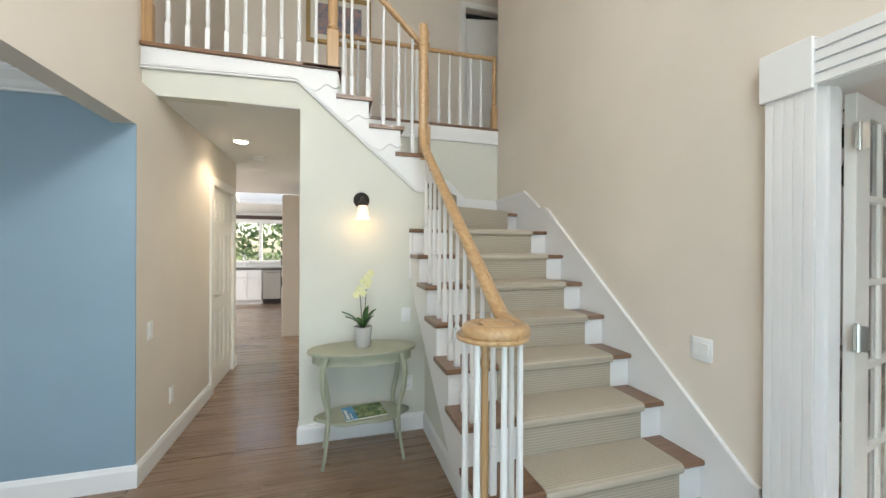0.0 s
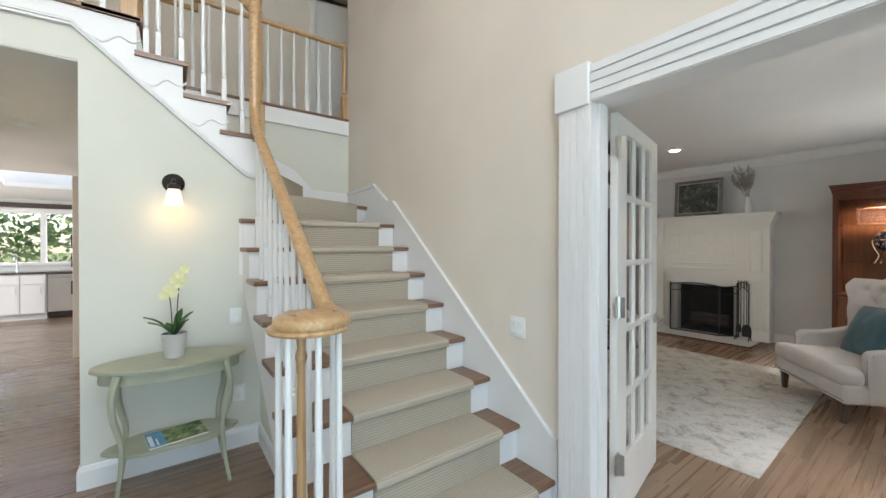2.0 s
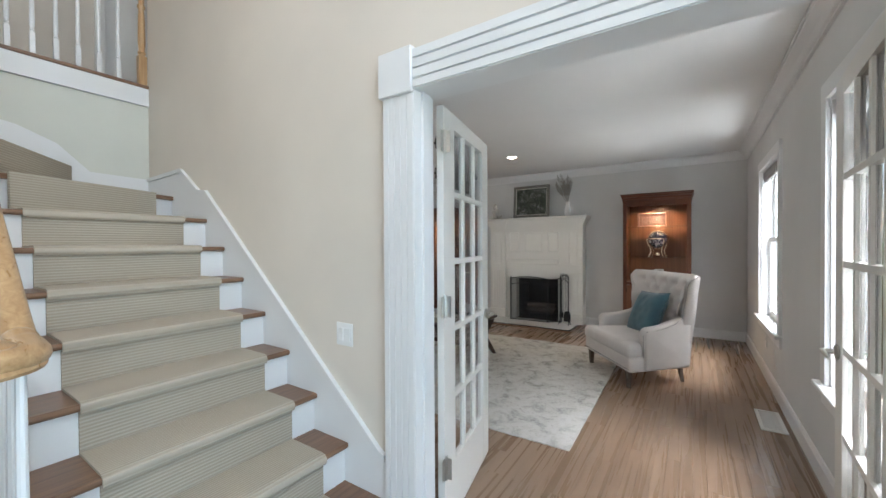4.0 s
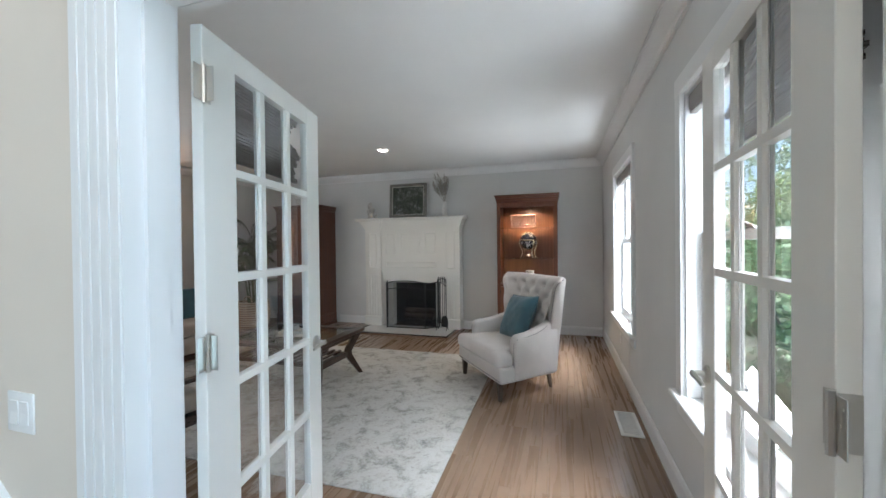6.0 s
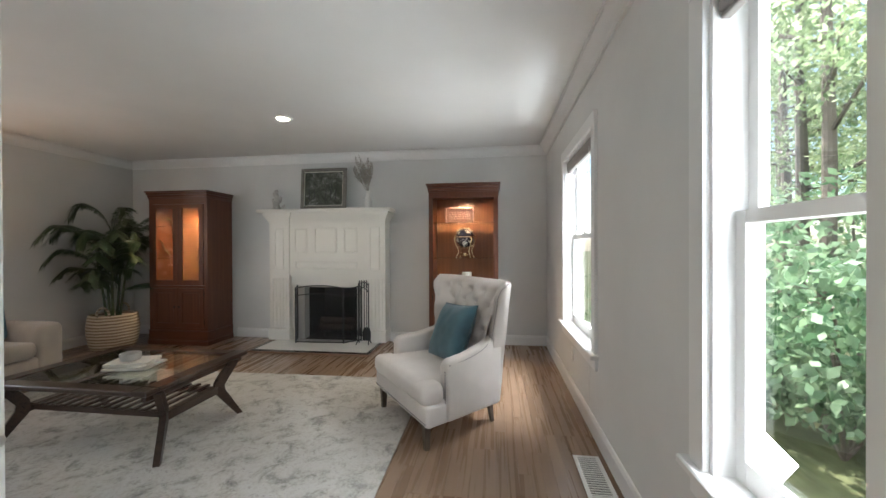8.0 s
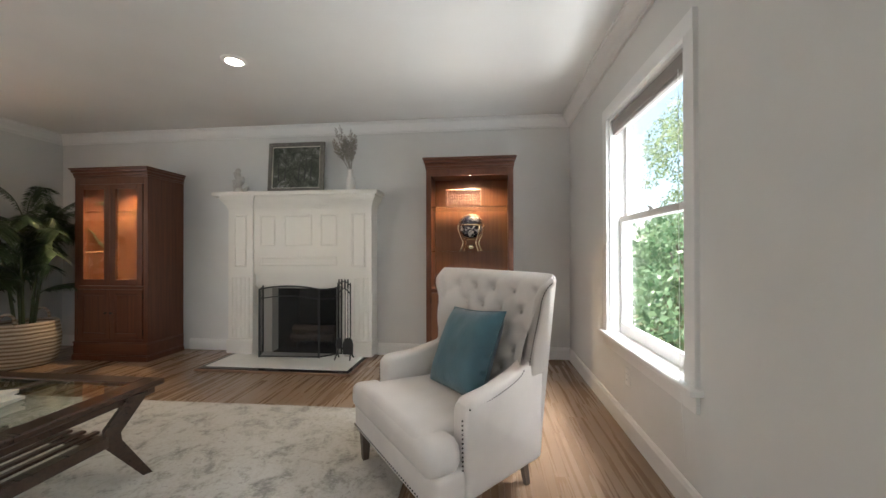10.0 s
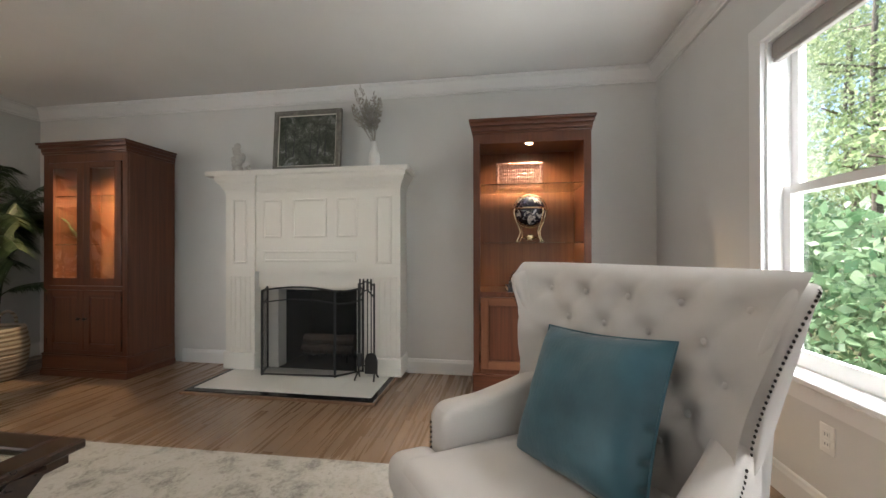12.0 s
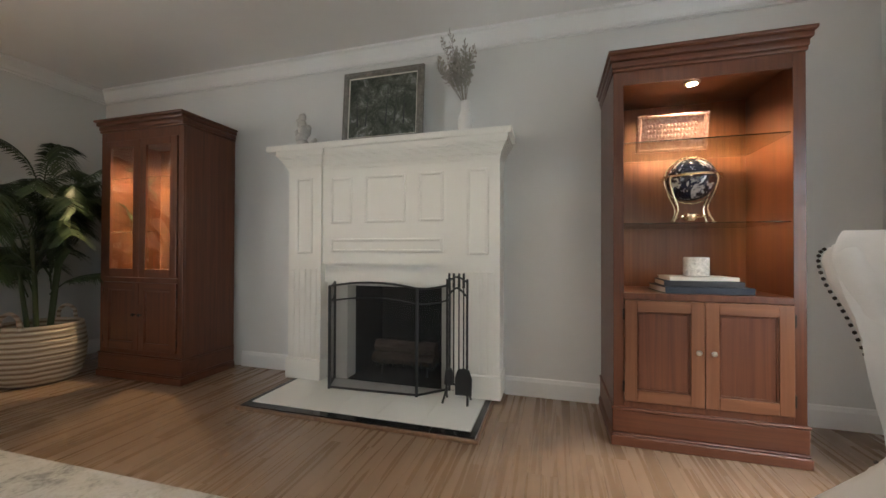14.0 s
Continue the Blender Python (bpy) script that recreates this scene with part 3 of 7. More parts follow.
# opening between foyer and living room: casing of the foyer side, jambs and head
OPEN_N, OPEN_S, OPEN_H = 0.907, -0.575, 2.06
bm = bmesh.new()
fluted(bm, OPEN_N + 0.006, 1.08, 1.645, WALL_E, 0.0, 2.048, 4)
solid("casing_upright", bm, M_WHITE, "white fluted door casing", "door casing", kind="structure", smooth=0)
bm = bmesh.new()
box(bm, 1.630, WALL_E, OPEN_N + 0.004, 1.098, 2.048, 2.245, 0.004)
solid("casing_corner_block", bm, M_WHITE, "plain white corner block of the casing", "door casing", kind="structure", smooth=0)
bm = bmesh.new()
z = 2.064
for i, (h, f) in enumerate(((0.030, 1.640), (0.010, 1.655), (0.034, 1.640), (0.010, 1.655), (0.034, 1.640), (0.010, 1.655), (0.034, 1.640))):
    box(bm, f, WALL_E, OPEN_S - 0.2, OPEN_N + 0.004, z, z + h)
    z += h
solid("casing_head", bm, M_WHITE, "white reeded head casing", "door casing", kind="structure", smooth=0)
solid("door_jamb", boxes((1.648, 1.79, OPEN_N, 0.926, 0, 2.08), (1.648, 1.79, OPEN_S - 0.02, OPEN_S, 0, 2.08), (1.648, 1.79, OPEN_S, OPEN_N, OPEN_H, 2.08),
                         (1.70, 1.755, OPEN_N - 0.012, OPEN_N, 0, OPEN_H)), M_WHITE, "white painted jamb of the french doors", "door jamb", kind="structure", smooth=0)
solid("casing_living", boxes((LIV_W, 1.814, OPEN_N + 0.022, 1.02, 0, 2.18), (LIV_W, 1.822, OPEN_S - 0.01, OPEN_N + 0.004, 2.066, 2.18)), M_WHITE, "white casing on the living room side", "door casing", kind="structure", smooth=0)


# ---- french doors ----
def french_door(m, flip):
    """A fifteen-light door; it lies along local x from its hinges, its faces look along local y."""
    door = thing("french_door", "white fifteen-pane french door standing open" , "door", m=m, group="pair of french doors")
    w, h, th = 0.79, 2.055, 0.036
    stile, free, top, bottom, bar, rail = 0.150, 0.125, 0.078, 0.295, 0.057, 0.034
    bm = bmesh.new()
    box(bm, 0, stile, -th / 2, th / 2, 0.008, h, 0.002)
    box(bm, w - free, w, -th / 2, th / 2, 0.008, h, 0.002)
    box(bm, stile, w - free, -th / 2 + 0.001, th / 2 - 0.001, h - top, h)
    box(bm, stile, w - free, -th / 2 + 0.001, th / 2 - 0.001, 0.008, bottom)
    part("door_frame", bm, M_DOOR, door)
    pw, ph = (w - stile - free - 2 * bar) / 3, (h - top - bottom - 4 * rail) / 5
    for i in range(2):
        x = stile + (i + 1) * pw + i * bar
        part("muntin", prism(bmesh.new(), [(x, -0.006), (x + bar, -0.006), (x + bar - 0.014, th / 2 - 0.004), (x + 0.014, th / 2 - 0.004)], "z", bottom, h - top), M_DOOR, door, smooth=0)
        part("muntin", prism(bmesh.new(), [(x, 0.006), (x + bar, 0.006), (x + bar - 0.014, -th / 2 + 0.004), (x + 0.014, -th / 2 + 0.004)], "z", bottom, h - top), M_DOOR, door, smooth=0)
    for k in range(4):
        z = bottom + (k + 1) * ph + k * rail
        bm = bmesh.new()
        prism(bm, [(-th / 2 + 0.003, z + 0.004), (0, z), (th / 2 - 0.003, z + 0.004), (th / 2 - 0.003, z + rail - 0.004), (0, z + rail), (-th / 2 + 0.003, z + rail - 0.004)], "x", stile, w - free)
        part("glazing_bar", bm, M_DOOR, door, smooth=0)
    for i in range(3):
        for k in range(5):
            x, z = stile + i * (pw + bar), bottom + k * (ph + rail)
            pane = part("pane", boxes((x - 0.003, x + pw + 0.003, -0.002, 0.002, z - 0.003, z + ph + 0.003)), M_DOOR_GLASS, door, "clear glass pane", smooth=0)
            pane.visible_shadow = False
    for side in (-1, 1):
        bm = bmesh.new()
        spin = Matrix.Rotation(radians(-90 * side), 4, "X")
        lathe(bm, [(0.031, 0), (0.031, 0.006), (0.024, 0.011), (0.011, 0.013), (0.010, 0.045), (0.012, 0.050)], seg=18, m=Matrix.Translation((w - 0.06, side * th / 2, 0.945)) @ spin)
        y = side * (th / 2 + 0.046)
        tube(bm, curve_points([(w - 0.06, y, 0.945), (w - 0.09, y + side * 0.004, 0.948), (w - 0.13, y, 0.944), (w - 0.17, y - side * 0.004, 0.938)], 4), [0.011] * 5 + [0.009] * 4 + [0.008] * 3 + [0.006], 8)
        part("lever_handle", bm, M_STEEL, door, "brushed nickel lever handle")
    # reed shade gathered at the head of the door, on the face turned away from the foyer
    away = 1 if flip else -1
    bm = bmesh.new()
    for k in range(30):
        z = 1.70 + k * 0.0105
        wave = 0.012 * math.sin(k * 0.42) + 0.005 * (k % 10) / 10
        ragged = 0.655 + 0.012 * math.sin(k * 1.9) - (0.055 * math.sin(math.pi * (k - 12) / 14) if 12 < k < 26 else 0.0)
        y = away * (th / 2 + 0.014 + wave)
        box(bm, 0.055 + 0.006 * math.sin(k * 2.7), ragged, y - 0.0045, y + 0.0045, z, z + 0.0098)
    part("woven_shade", bm, M_SHADE, door, "dark woven reed shade gathered at the door head", 0)
    part("shade_cord", tube(bmesh.new(), [(0.60, away * (th / 2 + 0.02), 1.70), (0.605, away * (th / 2 + 0.02), 1.45)], 0.0015, 5), M_DARK, door)
    for z in (0.33, 1.10, 1.88):
        bm = bmesh.new()
        s = -1 if flip else 1
        box(bm, -0.002, 0.001, s * th / 2 - 0.035, s * th / 2 + 0.001, z - 0.05, z + 0.05)
        box(bm, -0.038, 0.030, s * (th / 2 + 0.001), s * (th / 2 + 0.0035), z - 0.05, z + 0.05, 0.001)
        tube(bm, [(-0.003, s * (th / 2 + 0.008), z - 0.055), (-0.003, s * (th / 2 + 0.008), z + 0.055)], 0.0075, 8)
        hinge = part("hinge", bm, M_STEEL, door, "brushed nickel butt hinge")
        for dx, dz in ((-0.026, -0.03), (-0.026, 0.03), (0.02, -0.03), (0.02, 0.03), (-0.02, 0), (0.025, 0)):
            bm = bmesh.new()
            lathe(bm, [(0.0045, 0), (0.004, 0.0012)], seg=8, m=Matrix.Translation((dx, s * (th / 2 + 0.003), z + dz)) @ Matrix.Rotation(radians(-90 * s), 4, "X"))
            part("screw", bm, M_STEEL, hinge)
    return door


french_door(pose(1.855, 0.914, 0.0, 0, 0, 11.8), True)
french_door(pose(1.815, -0.548, 0.0, 0, 0, -4.0), False)


# ---- windows of the living room ----
def sash_window(name, x0, x1, group="living room windows"):
    win = thing(name, "white double-hung sash window with deep sill", "window", ((x0 + x1) / 2, LIV_S, WZ[0]), group, "structure")
    f = LIV_S
    c = 0.088
    part("window_frame", boxes((x0 - c, x0, f, f + 0.022, WZ[0] - 0.01, WZ[1]), (x1, x1 + c, f, f + 0.022, WZ[0] - 0.01, WZ[1]), (x0 - c, x1 + c, f, f + 0.024, WZ[1], WZ[1] + 0.09),
                               (x0, x0 + 0.018, f - 0.155, f, WZ[0], WZ[1]), (x1 - 0.018, x1, f - 0.155, f, WZ[0], WZ[1]), (x0 + 0.018, x1 - 0.018, f - 0.155, f, WZ[1] - 0.018, WZ[1])), M_WHITE, win, "white casing and jambs", 0)
    bm = bmesh.new()
    box(bm, x0 - c - 0.03, x1 + c + 0.03, f - 0.005, f + 0.055, WZ[0] - 0.032, WZ[0], 0.006)
    box(bm, x0, x1, f - 0.16, f, WZ[0] - 0.03, WZ[0] - 0.002)
    part("window_sill", bm, M_WHITE, win, smooth=0)
    part("apron", boxes((x0 - c, x1 + c, f, f + 0.018, WZ[0] - 0.115, WZ[0] - 0.034)), M_WHITE, win, smooth=0)
    mid = 1.435
    for z0, z1, y in ((WZ[0], mid + 0.02, f - 0.085), (mid - 0.02, WZ[1] - 0.018, f - 0.122)):
        low = y == f - 0.085
        a, b = x0 + 0.018, x1 - 0.018
        r = 0.045
        bot = 0.075 if low else 0.04
        sash = part("sash", boxes((a, a + r, y - 0.017, y + 0.017, z0, z1), (b - r, b, y - 0.017, y + 0.017, z0, z1), (a + r, b - r, y - 0.016, y + 0.016, z0, z0 + bot), (a + r, b - r, y - 0.016, y + 0.016, z1 - 0.04, z1)), M_WHITE, win, smooth=0)
        pane = part("pane", boxes((a + r - 0.003, b - r + 0.003, y - 0.002, y + 0.002, z0 + bot - 0.003, z1 - 0.037)), M_GLASS, sash, "clear glass pane", 0)
        pane.visible_shadow = False
    bm = bmesh.new()
    box(bm, (x0 + x1) / 2 - 0.03, (x0 + x1) / 2 + 0.03, f - 0.085, f - 0.062, mid + 0.02, mid + 0.032, 0.003)
    tube(bm, [((x0 + x1) / 2, f - 0.075, mid + 0.03), ((x0 + x1) / 2 + 0.03, f - 0.06, mid + 0.045)], 0.006, 6)
    part("sash_lock", bm, M_STEEL, win, "small nickel sash lock")
    return win


sash_window("window_1", *W1)
sash_window("window_2", *W2)


def roller_blind(x0, x1):
    b = thing("roller_blind", "taupe cloth blind rolled up at the window head", "blind", ((x0 + x1) / 2, LIV_S - 0.03, 2.17), "window blinds")
    bm = bmesh.new()
    box(bm, x0 + 0.02, x1 - 0.02, LIV_S - 0.055, LIV_S - 0.012, 2.085, 2.17, 0.012, segments=2)
    part("rolled_cloth", bm, M_SHADE_GREY, b)
    bm = bmesh.new()
    box(bm, x0 + 0.022, x1 - 0.022, LIV_S - 0.05, LIV_S - 0.02, 2.068, 2.086, 0.004)
    part("bottom_rail", bm, M_SHADE_GREY, b)
    part("cord", tube(bmesh.new(), [(x0 + 0.03, LIV_S + 0.028, 2.06), (x0 + 0.03, LIV_S + 0.028, 1.2), (x0 - 0.02, LIV_S + 0.05, 0.6), (x0 - 0.02, LIV_S + 0.03, 0.25)], 0.0015, 5), M_PLASTIC, b)
    return b


roller_blind(*W1)
roller_blind(*W2)
# window of the far end wall, round the corner
win = thing("window_3", "white framed side window of the living room", "window", (3.0, LIV_N, 0.75), kind="structure")
part("window_frame", boxes((2.12, 2.2, LIV_N - 0.02, LIV_N, 0.67, 2.33), (3.8, 3.88, LIV_N - 0.02, LIV_N, 0.67, 2.33), (2.2, 3.8, LIV_N - 0.02, LIV_N, 2.25, 2.33), (2.2, 3.8, LIV_N - 0.04, LIV_N, 0.70, 0.75), (2.98, 3.02, LIV_N + 0.03, LIV_N + 0.06, 0.75, 2.25)), M_WHITE, win, smooth=0)

# ---- staircase ----
stair = thing("staircase", "oak staircase with white risers and a carpet runner", "staircase", (1.0, 1.1, 0), kind="structure")
LX, RX = 0.49, 1.68


def nose_y(n):
    return Y1 + RUN * (n - 1)


def tread_profile(y, depth, z):
    return [(y + 0.006, z), (y + depth, z), (y + depth, z - 0.028), (y + 0.006, z - 0.028), (y, z - 0.022), (y - 0.002, z - 0.014), (y, z - 0.005)]


outline = [(Y1 + 0.03, 0)]
for n in range(1, 9):
    outline += [(nose_y(n) + 0.03, RISE * n - 0.028), (nose_y(n + 1) + 0.03, RISE * n - 0.028)]
outline[-1] = (TABLE_Y, RISE * 8 - 0.028)
outline += [(TABLE_Y, 1.12), (1.44, 0)]
bm = bmesh.new()
prism(bm, outline, "x", LX + 0.022, RX)
part("stringer", bm, M_WHITE, stair, "white painted stringer", 0)
for n in range(1, 9):
    z, y = RISE * n, nose_y(n)
    depth = RUN + 0.03 if n < 8 else 0.09
    bm = bmesh.new()
    prism(bm, tread_profile(y, depth, z), "x", LX if n > 1 else LX - 0.16, RX)
    part("tread", bm, M_TREAD, stair, "", 0)
    part("riser", boxes((LX + 0.018, RX, y + 0.026, y + 0.0305, z - RISE, z - 0.028)), M_WHITE, stair, smooth=0)
# winders round the corner
NEWEL = (0.60, 2.90)
WIND = [
    [(LX, 2.84), (RX, 2.84), (RX, 3.39), (0.60, 2.93)],
    [(0.60, 2.90), (RX, 3.35), (RX, 3.855), (1.16, 3.855), (0.60, 2.95)],
    [(0.60, 2.92), (1.20, 3.855), (0.60, 3.855)],
]
for k, poly in enumerate(WIND):
    z = RISE * (8 + k)
    part("winder_tread", prism(bmesh.new(), poly, "z", z - 0.028, z), M_TREAD, stair, smooth=0)
    inner = [(x, y + 0.03 if y < 3.8 else y) for x, y in poly]
    part("riser", prism(bmesh.new(), inner, "z", z - 0.24 if k else 1.2, z - 0.0285), M_WHITE, stair, smooth=0)
for n, x in ((11, 0.645), (12, 0.443), (13, 0.201)):
    z = RISE * n
    bm = bmesh.new()
    prism(bm, [(x - 0.006, z), (x - 0.27, z), (x - 0.27, z - 0.028), (x - 0.006, z - 0.028), (x, z - 0.02), (x, z - 0.006)], "y", 2.845, 3.855)
    part("tread", bm, M_TREAD, stair, smooth=0)
    part("riser", boxes((x - 0.06, x - 0.03, 2.868, 3.855, z - RISE - 0.0, z - 0.028)), M_WHITE, stair, smooth=0)
    part("tread_body", boxes((x - 0.28, x - 0.062, 2.985, 3.85, z - 0.5, z - 0.029)), M_WHITE, stair, smooth=0)
bm = bmesh.new()
prism(bm, [(-0.036, UP), (-0.30, UP), (-0.30, UP - 0.028), (-0.036, UP - 0.028), (-0.03, UP - 0.02), (-0.03, UP - 0.006)], "y", 2.845, 3.855)
box(bm, -1.298, -0.036, 2.845, 2.90, UP - 0.028, UP, 0.004)
box(bm, -0.30, 1.69, 3.835, 3.88, UP - 0.028, UP, 0.004)
part("landing_nosing", bm, M_TREAD, stair, "stained oak nosing of the upper floor")
part("riser", boxes((-0.09, -0.06, 2.868, 3.855, UP - RISE, UP - 0.028)), M_WHITE, stair, smooth=0)
# white string board on the wall below the upper flight
bm = bmesh.new()
prism(bm, [(-1.298, 2.61), (-0.345, 2.64), (0.536, 1.885), (0.622, 1.885), (0.622, 2.155), (0.415, 2.155), (0.415, 2.353), (0.17, 2.353), (0.17, 2.552), (-0.06, 2.552), (-0.06, 2.751), (-1.298, 2.751)], "y", 2.864, 2.8795)
part("string_board", bm, M_WHITE, stair, "white string board with a moulded lower edge", 0)
for off, d in ((0.0, 0.008), (0.016, 0.012), (0.03, 0.008)):
    bm = bmesh.new()
    for (xa, za), (xb, zb) in (((-1.298, 2.61), (-0.345, 2.64)), ((-0.345, 2.64), (0.536, 1.885)), ((0.536, 1.885), (0.622, 1.885))):
        prism(bm, [(xa, za + off), (xb, zb + off), (xb, zb + off + 0.011), (xa, za + off + 0.011)], "y", 2.864 - d, 2.866)
    part("moulding", bm, M_WHITE, stair, smooth=0)
# scroll brackets under the tread ends
for x, z in ((0.30, 2.30), (0.06, 2.50), (-0.17, 2.70)):
    pts = [(x + 0.13 - 0.025 * i, 2.862, z - 0.05 - 0.02 * math.sin(i * 1.15) - 0.006 * i) for i in range(10)]
    part("bracket_scroll", tube(bmesh.new(), pts, 0.006, 6), M_WHITE, stair)
# skirt board along the wall
bm = bmesh.new()
skirt = [(1.11, 0.0), (1.11, 0.405), (1.142, 0.415), (2.815, 1.785), (2.93, 1.80), (3.21, 1.985), (3.855, 1.97), (3.855, 1.5), (2.9, 1.4), (1.25, 0.0)]
prism(bm, skirt, "x", RX - 0.002, WALL_E)
part("skirt_board", bm, M_WHITE, stair, "white skirt board along the wall", 0)
bm = bmesh.new()
for (ya, za), (yb, zb) in zip(skirt[1:6], skirt[2:7]):
    prism(bm, [(ya, za - 0.022), (yb, zb - 0.022), (yb, zb + 0.008), (ya, za + 0.008)], "x", RX - 0.014, WALL_E)
part("skirt_cap", bm, M_WHITE, stair, smooth=0)
bm = bmesh.new()
prism(bm, [(0.66, 1.9), (WALL_E - 0.012, 1.5), (WALL_E - 0.012, 1.97), (1.30, 1.98), (1.12, 2.16), (0.92, 2.25), (0.66, 2.3)], "y", 3.84, 3.856)
part("skirt_board", bm, M_WHITE, stair, "", 0)
part("fascia", boxes((-0.06, WALL_E, 3.843, 3.856, 2.60, 2.752), (-0.06, WALL_E, 3.836, 3.856, 2.60, 2.622)), M_WHITE, stair, "white fascia below the upper floor", 0)
part("soffit", boxes((0.0, 0.62, 2.985, 3.85, 1.6, 1.7)), M_WHITE, stair, smooth=0)

# carpet runner
runner = thing("carpet_runner", "beige ribbed carpet runner on the stair treads", "carpet", (1.07, 1.1, 0))
CX0, CX1 = 0.79, 1.535
for n in range(1, 9):
    z, y = RISE * n, nose_y(n)
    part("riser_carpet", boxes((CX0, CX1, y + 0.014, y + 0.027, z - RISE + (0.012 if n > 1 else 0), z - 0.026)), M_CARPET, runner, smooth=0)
    bm = bmesh.new()
    back = nose_y(n + 1) + 0.027
    t = 0.011
    prism(bm, [(y + 0.02, z + t), (back, z + t), (back, z + 0.001), (y + 0.006, z + 0.001), (y - 0.003, z - 0.014), (y + 0.002, z - 0.029), (y + 0.02, z - 0.030), (y + 0.014, z - 0.040), (y - 0.006, z - 0.036), (y - 0.015, z - 0.02), (y - 0.012, z - 0.002), (y + 0.0, z + 0.008)], "x", CX0, CX1)
    part("tread_carpet", bm, M_CARPET_LIT_TOP, runner, smooth=40)
for k, poly in enumerate(([(0.79, 2.86), (1.535, 2.86), (1.535, 3.30), (0.79, 2.98)], [(0.76, 2.965), (1.50, 3.27), (1.56, 3.75), (1.16, 3.79)], [(0.63, 3.05), (1.12, 3.80), (0.63, 3.75)])):
    z = RISE * (8 + k)
    part("tread_carpet", prism(bmesh.new(), poly, "z", z + 0.001, z + 0.012), M_CARPET_LIT_TOP, runner, smooth=0)
# carpet over the risers of the winders
for (xa, ya), (xb, yb), n in (((0.76, 2.965), (1.53, 3.287), 9), ((0.70, 3.06), (1.17, 3.79), 10)):
    d = (Vector((xb, yb, 0)) - Vector((xa, ya, 0))).normalized()
    s = Vector((d.y, -d.x, 0)) * 0.016
    z = RISE * n
    bm = bmesh.new()
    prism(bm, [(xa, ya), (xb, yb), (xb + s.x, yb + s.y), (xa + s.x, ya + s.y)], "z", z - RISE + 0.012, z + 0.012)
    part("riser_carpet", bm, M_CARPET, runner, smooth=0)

# ---- railings ----
railing = thing("stair_railing", "light oak handrail with white turned balusters", "railing", (0.46, 1.18, 0), kind="structure")


def baluster_mesh(length, square=0.16, size=0.03, top=0.0095):
    bm = bmesh.new()
    h = size / 2
    box(bm, -h, h, -h, h, 0, square, 0.002)
    prof = [(h * 0.95, square), (h * 0.75, square + 0.008), (h * 1.0, square + 0.018), (h * 0.62, square + 0.028), (h * 0.95, square + 0.055), (h * 0.98, square + 0.10), (h * 0.86, square + 0.20), (top, length - 0.005), (top, length)]
    lathe(bm, prof, seg=10)
    return bm


BAL = {}


def baluster(x, y, z0, z1, square=0.16):
    key = (round(z1 - z0, 2), square)
    if key not in BAL:
        BAL[key] = finish(baluster_mesh(key[0], square), "baluster", M_WHITE, 35)
    ob = new("baluster", BAL[key])
    ob.parent = railing
    ob.location = Vector((x, y, z0)) - ORIGIN[railing.name]
    return ob


def newel(x, y, z0, z1, size=0.085, name="newel_post"):
    bm = bmesh.new()
    h = size / 2
    base = min(0.28, (z1 - z0) * 0.3)
    box(bm, x - h, x + h, y - h, y + h, z0, z0 + base, 0.004)
    L = z1 - z0 - base
    lathe(bm, [(h * 0.98, 0), (h * 0.75, 0.015), (h, 0.03), (h * 0.7, 0.05), (h * 0.9, 0.12), (h * 0.78, L * 0.6), (h * 0.62, L - 0.19), (h * 0.95, L - 0.17), (h * 0.95, L - 0.155), (h * 0.65, L - 0.14), (h * 0.85, L - 0.06), (h * 0.5, L - 0.05), (h * 0.62, L - 0.025), (h * 0.45, L - 0.006), (0.004, L)], (x, y, z0 + base), 18)
    return part(name, bm, M_OAK, railing, "light oak turned newel post")


RX0 = 0.565   # line of the handrail over the lower flight
VOL = (0.46, 1.185)


def rail_z(y):
    return 1.165 + (y - 1.33) * (2.20 - 1.165) / (2.70 - 1.33)


def rail_bar(points, label="", w=0.03, flat=0.85):
    return part("handrail", tube(bmesh.new(), points, w, 14, flat=flat), M_RAIL, railing, label)


spiral = []
for i in range(34):
    a = radians(-5 + i * 15.5)
    r = 0.108 - 0.0021 * i if i < 34 else 0.03
    spiral.append((VOL[0] + r * math.cos(a), VOL[1] - 0.0 + r * math.sin(a) * -1.0, 1.150 + (0.004 if i > 20 else 0)))
spiral = spiral[::-1]
rise = [(RX0 + 0.004, 1.24, 1.152), (RX0, 1.30, 1.163), (RX0, 1.40, rail_z(1.40)), (RX0, 2.0, rail_z(2.0)), (RX0, 2.60, rail_z(2.60)), (RX0, 2.685, 2.21), (RX0 + 0.003, 2.735, 2.30), (RX0 + 0.004, 2.75, 2.42), (RX0 + 0.004, 2.752, 2.8), (RX0 + 0.004, 2.752, 3.14)]
rail_bar(spiral + curve_points(rise, 6), "light oak handrail ending in a volute", 0.033)
bm = bmesh.new()
lathe(bm, [(0.05, 1.118), (0.128, 1.120), (0.132, 1.128), (0.128, 1.136), (0.05, 1.138)], (VOL[0], VOL[1], 0), 28)
lathe(bm, [(0.03, 1.138), (0.045, 1.150), (0.045, 1.175), (0.03, 1.183)], (VOL[0], VOL[1], 0), 20)
part("volute_cap", bm, M_RAIL, railing, "round light oak volute cap")
bm = bmesh.new()
lathe(bm, [(0.019, 0), (0.019, 0.2), (0.015, 0.22), (0.019, 0.24), (0.014, 0.28), (0.016, 0.5), (0.012, 0.80), (0.020, 0.83), (0.013, 0.86), (0.020, 0.92)], (VOL[0] - 0.02, VOL[1] + 0.02, RISE), 14)
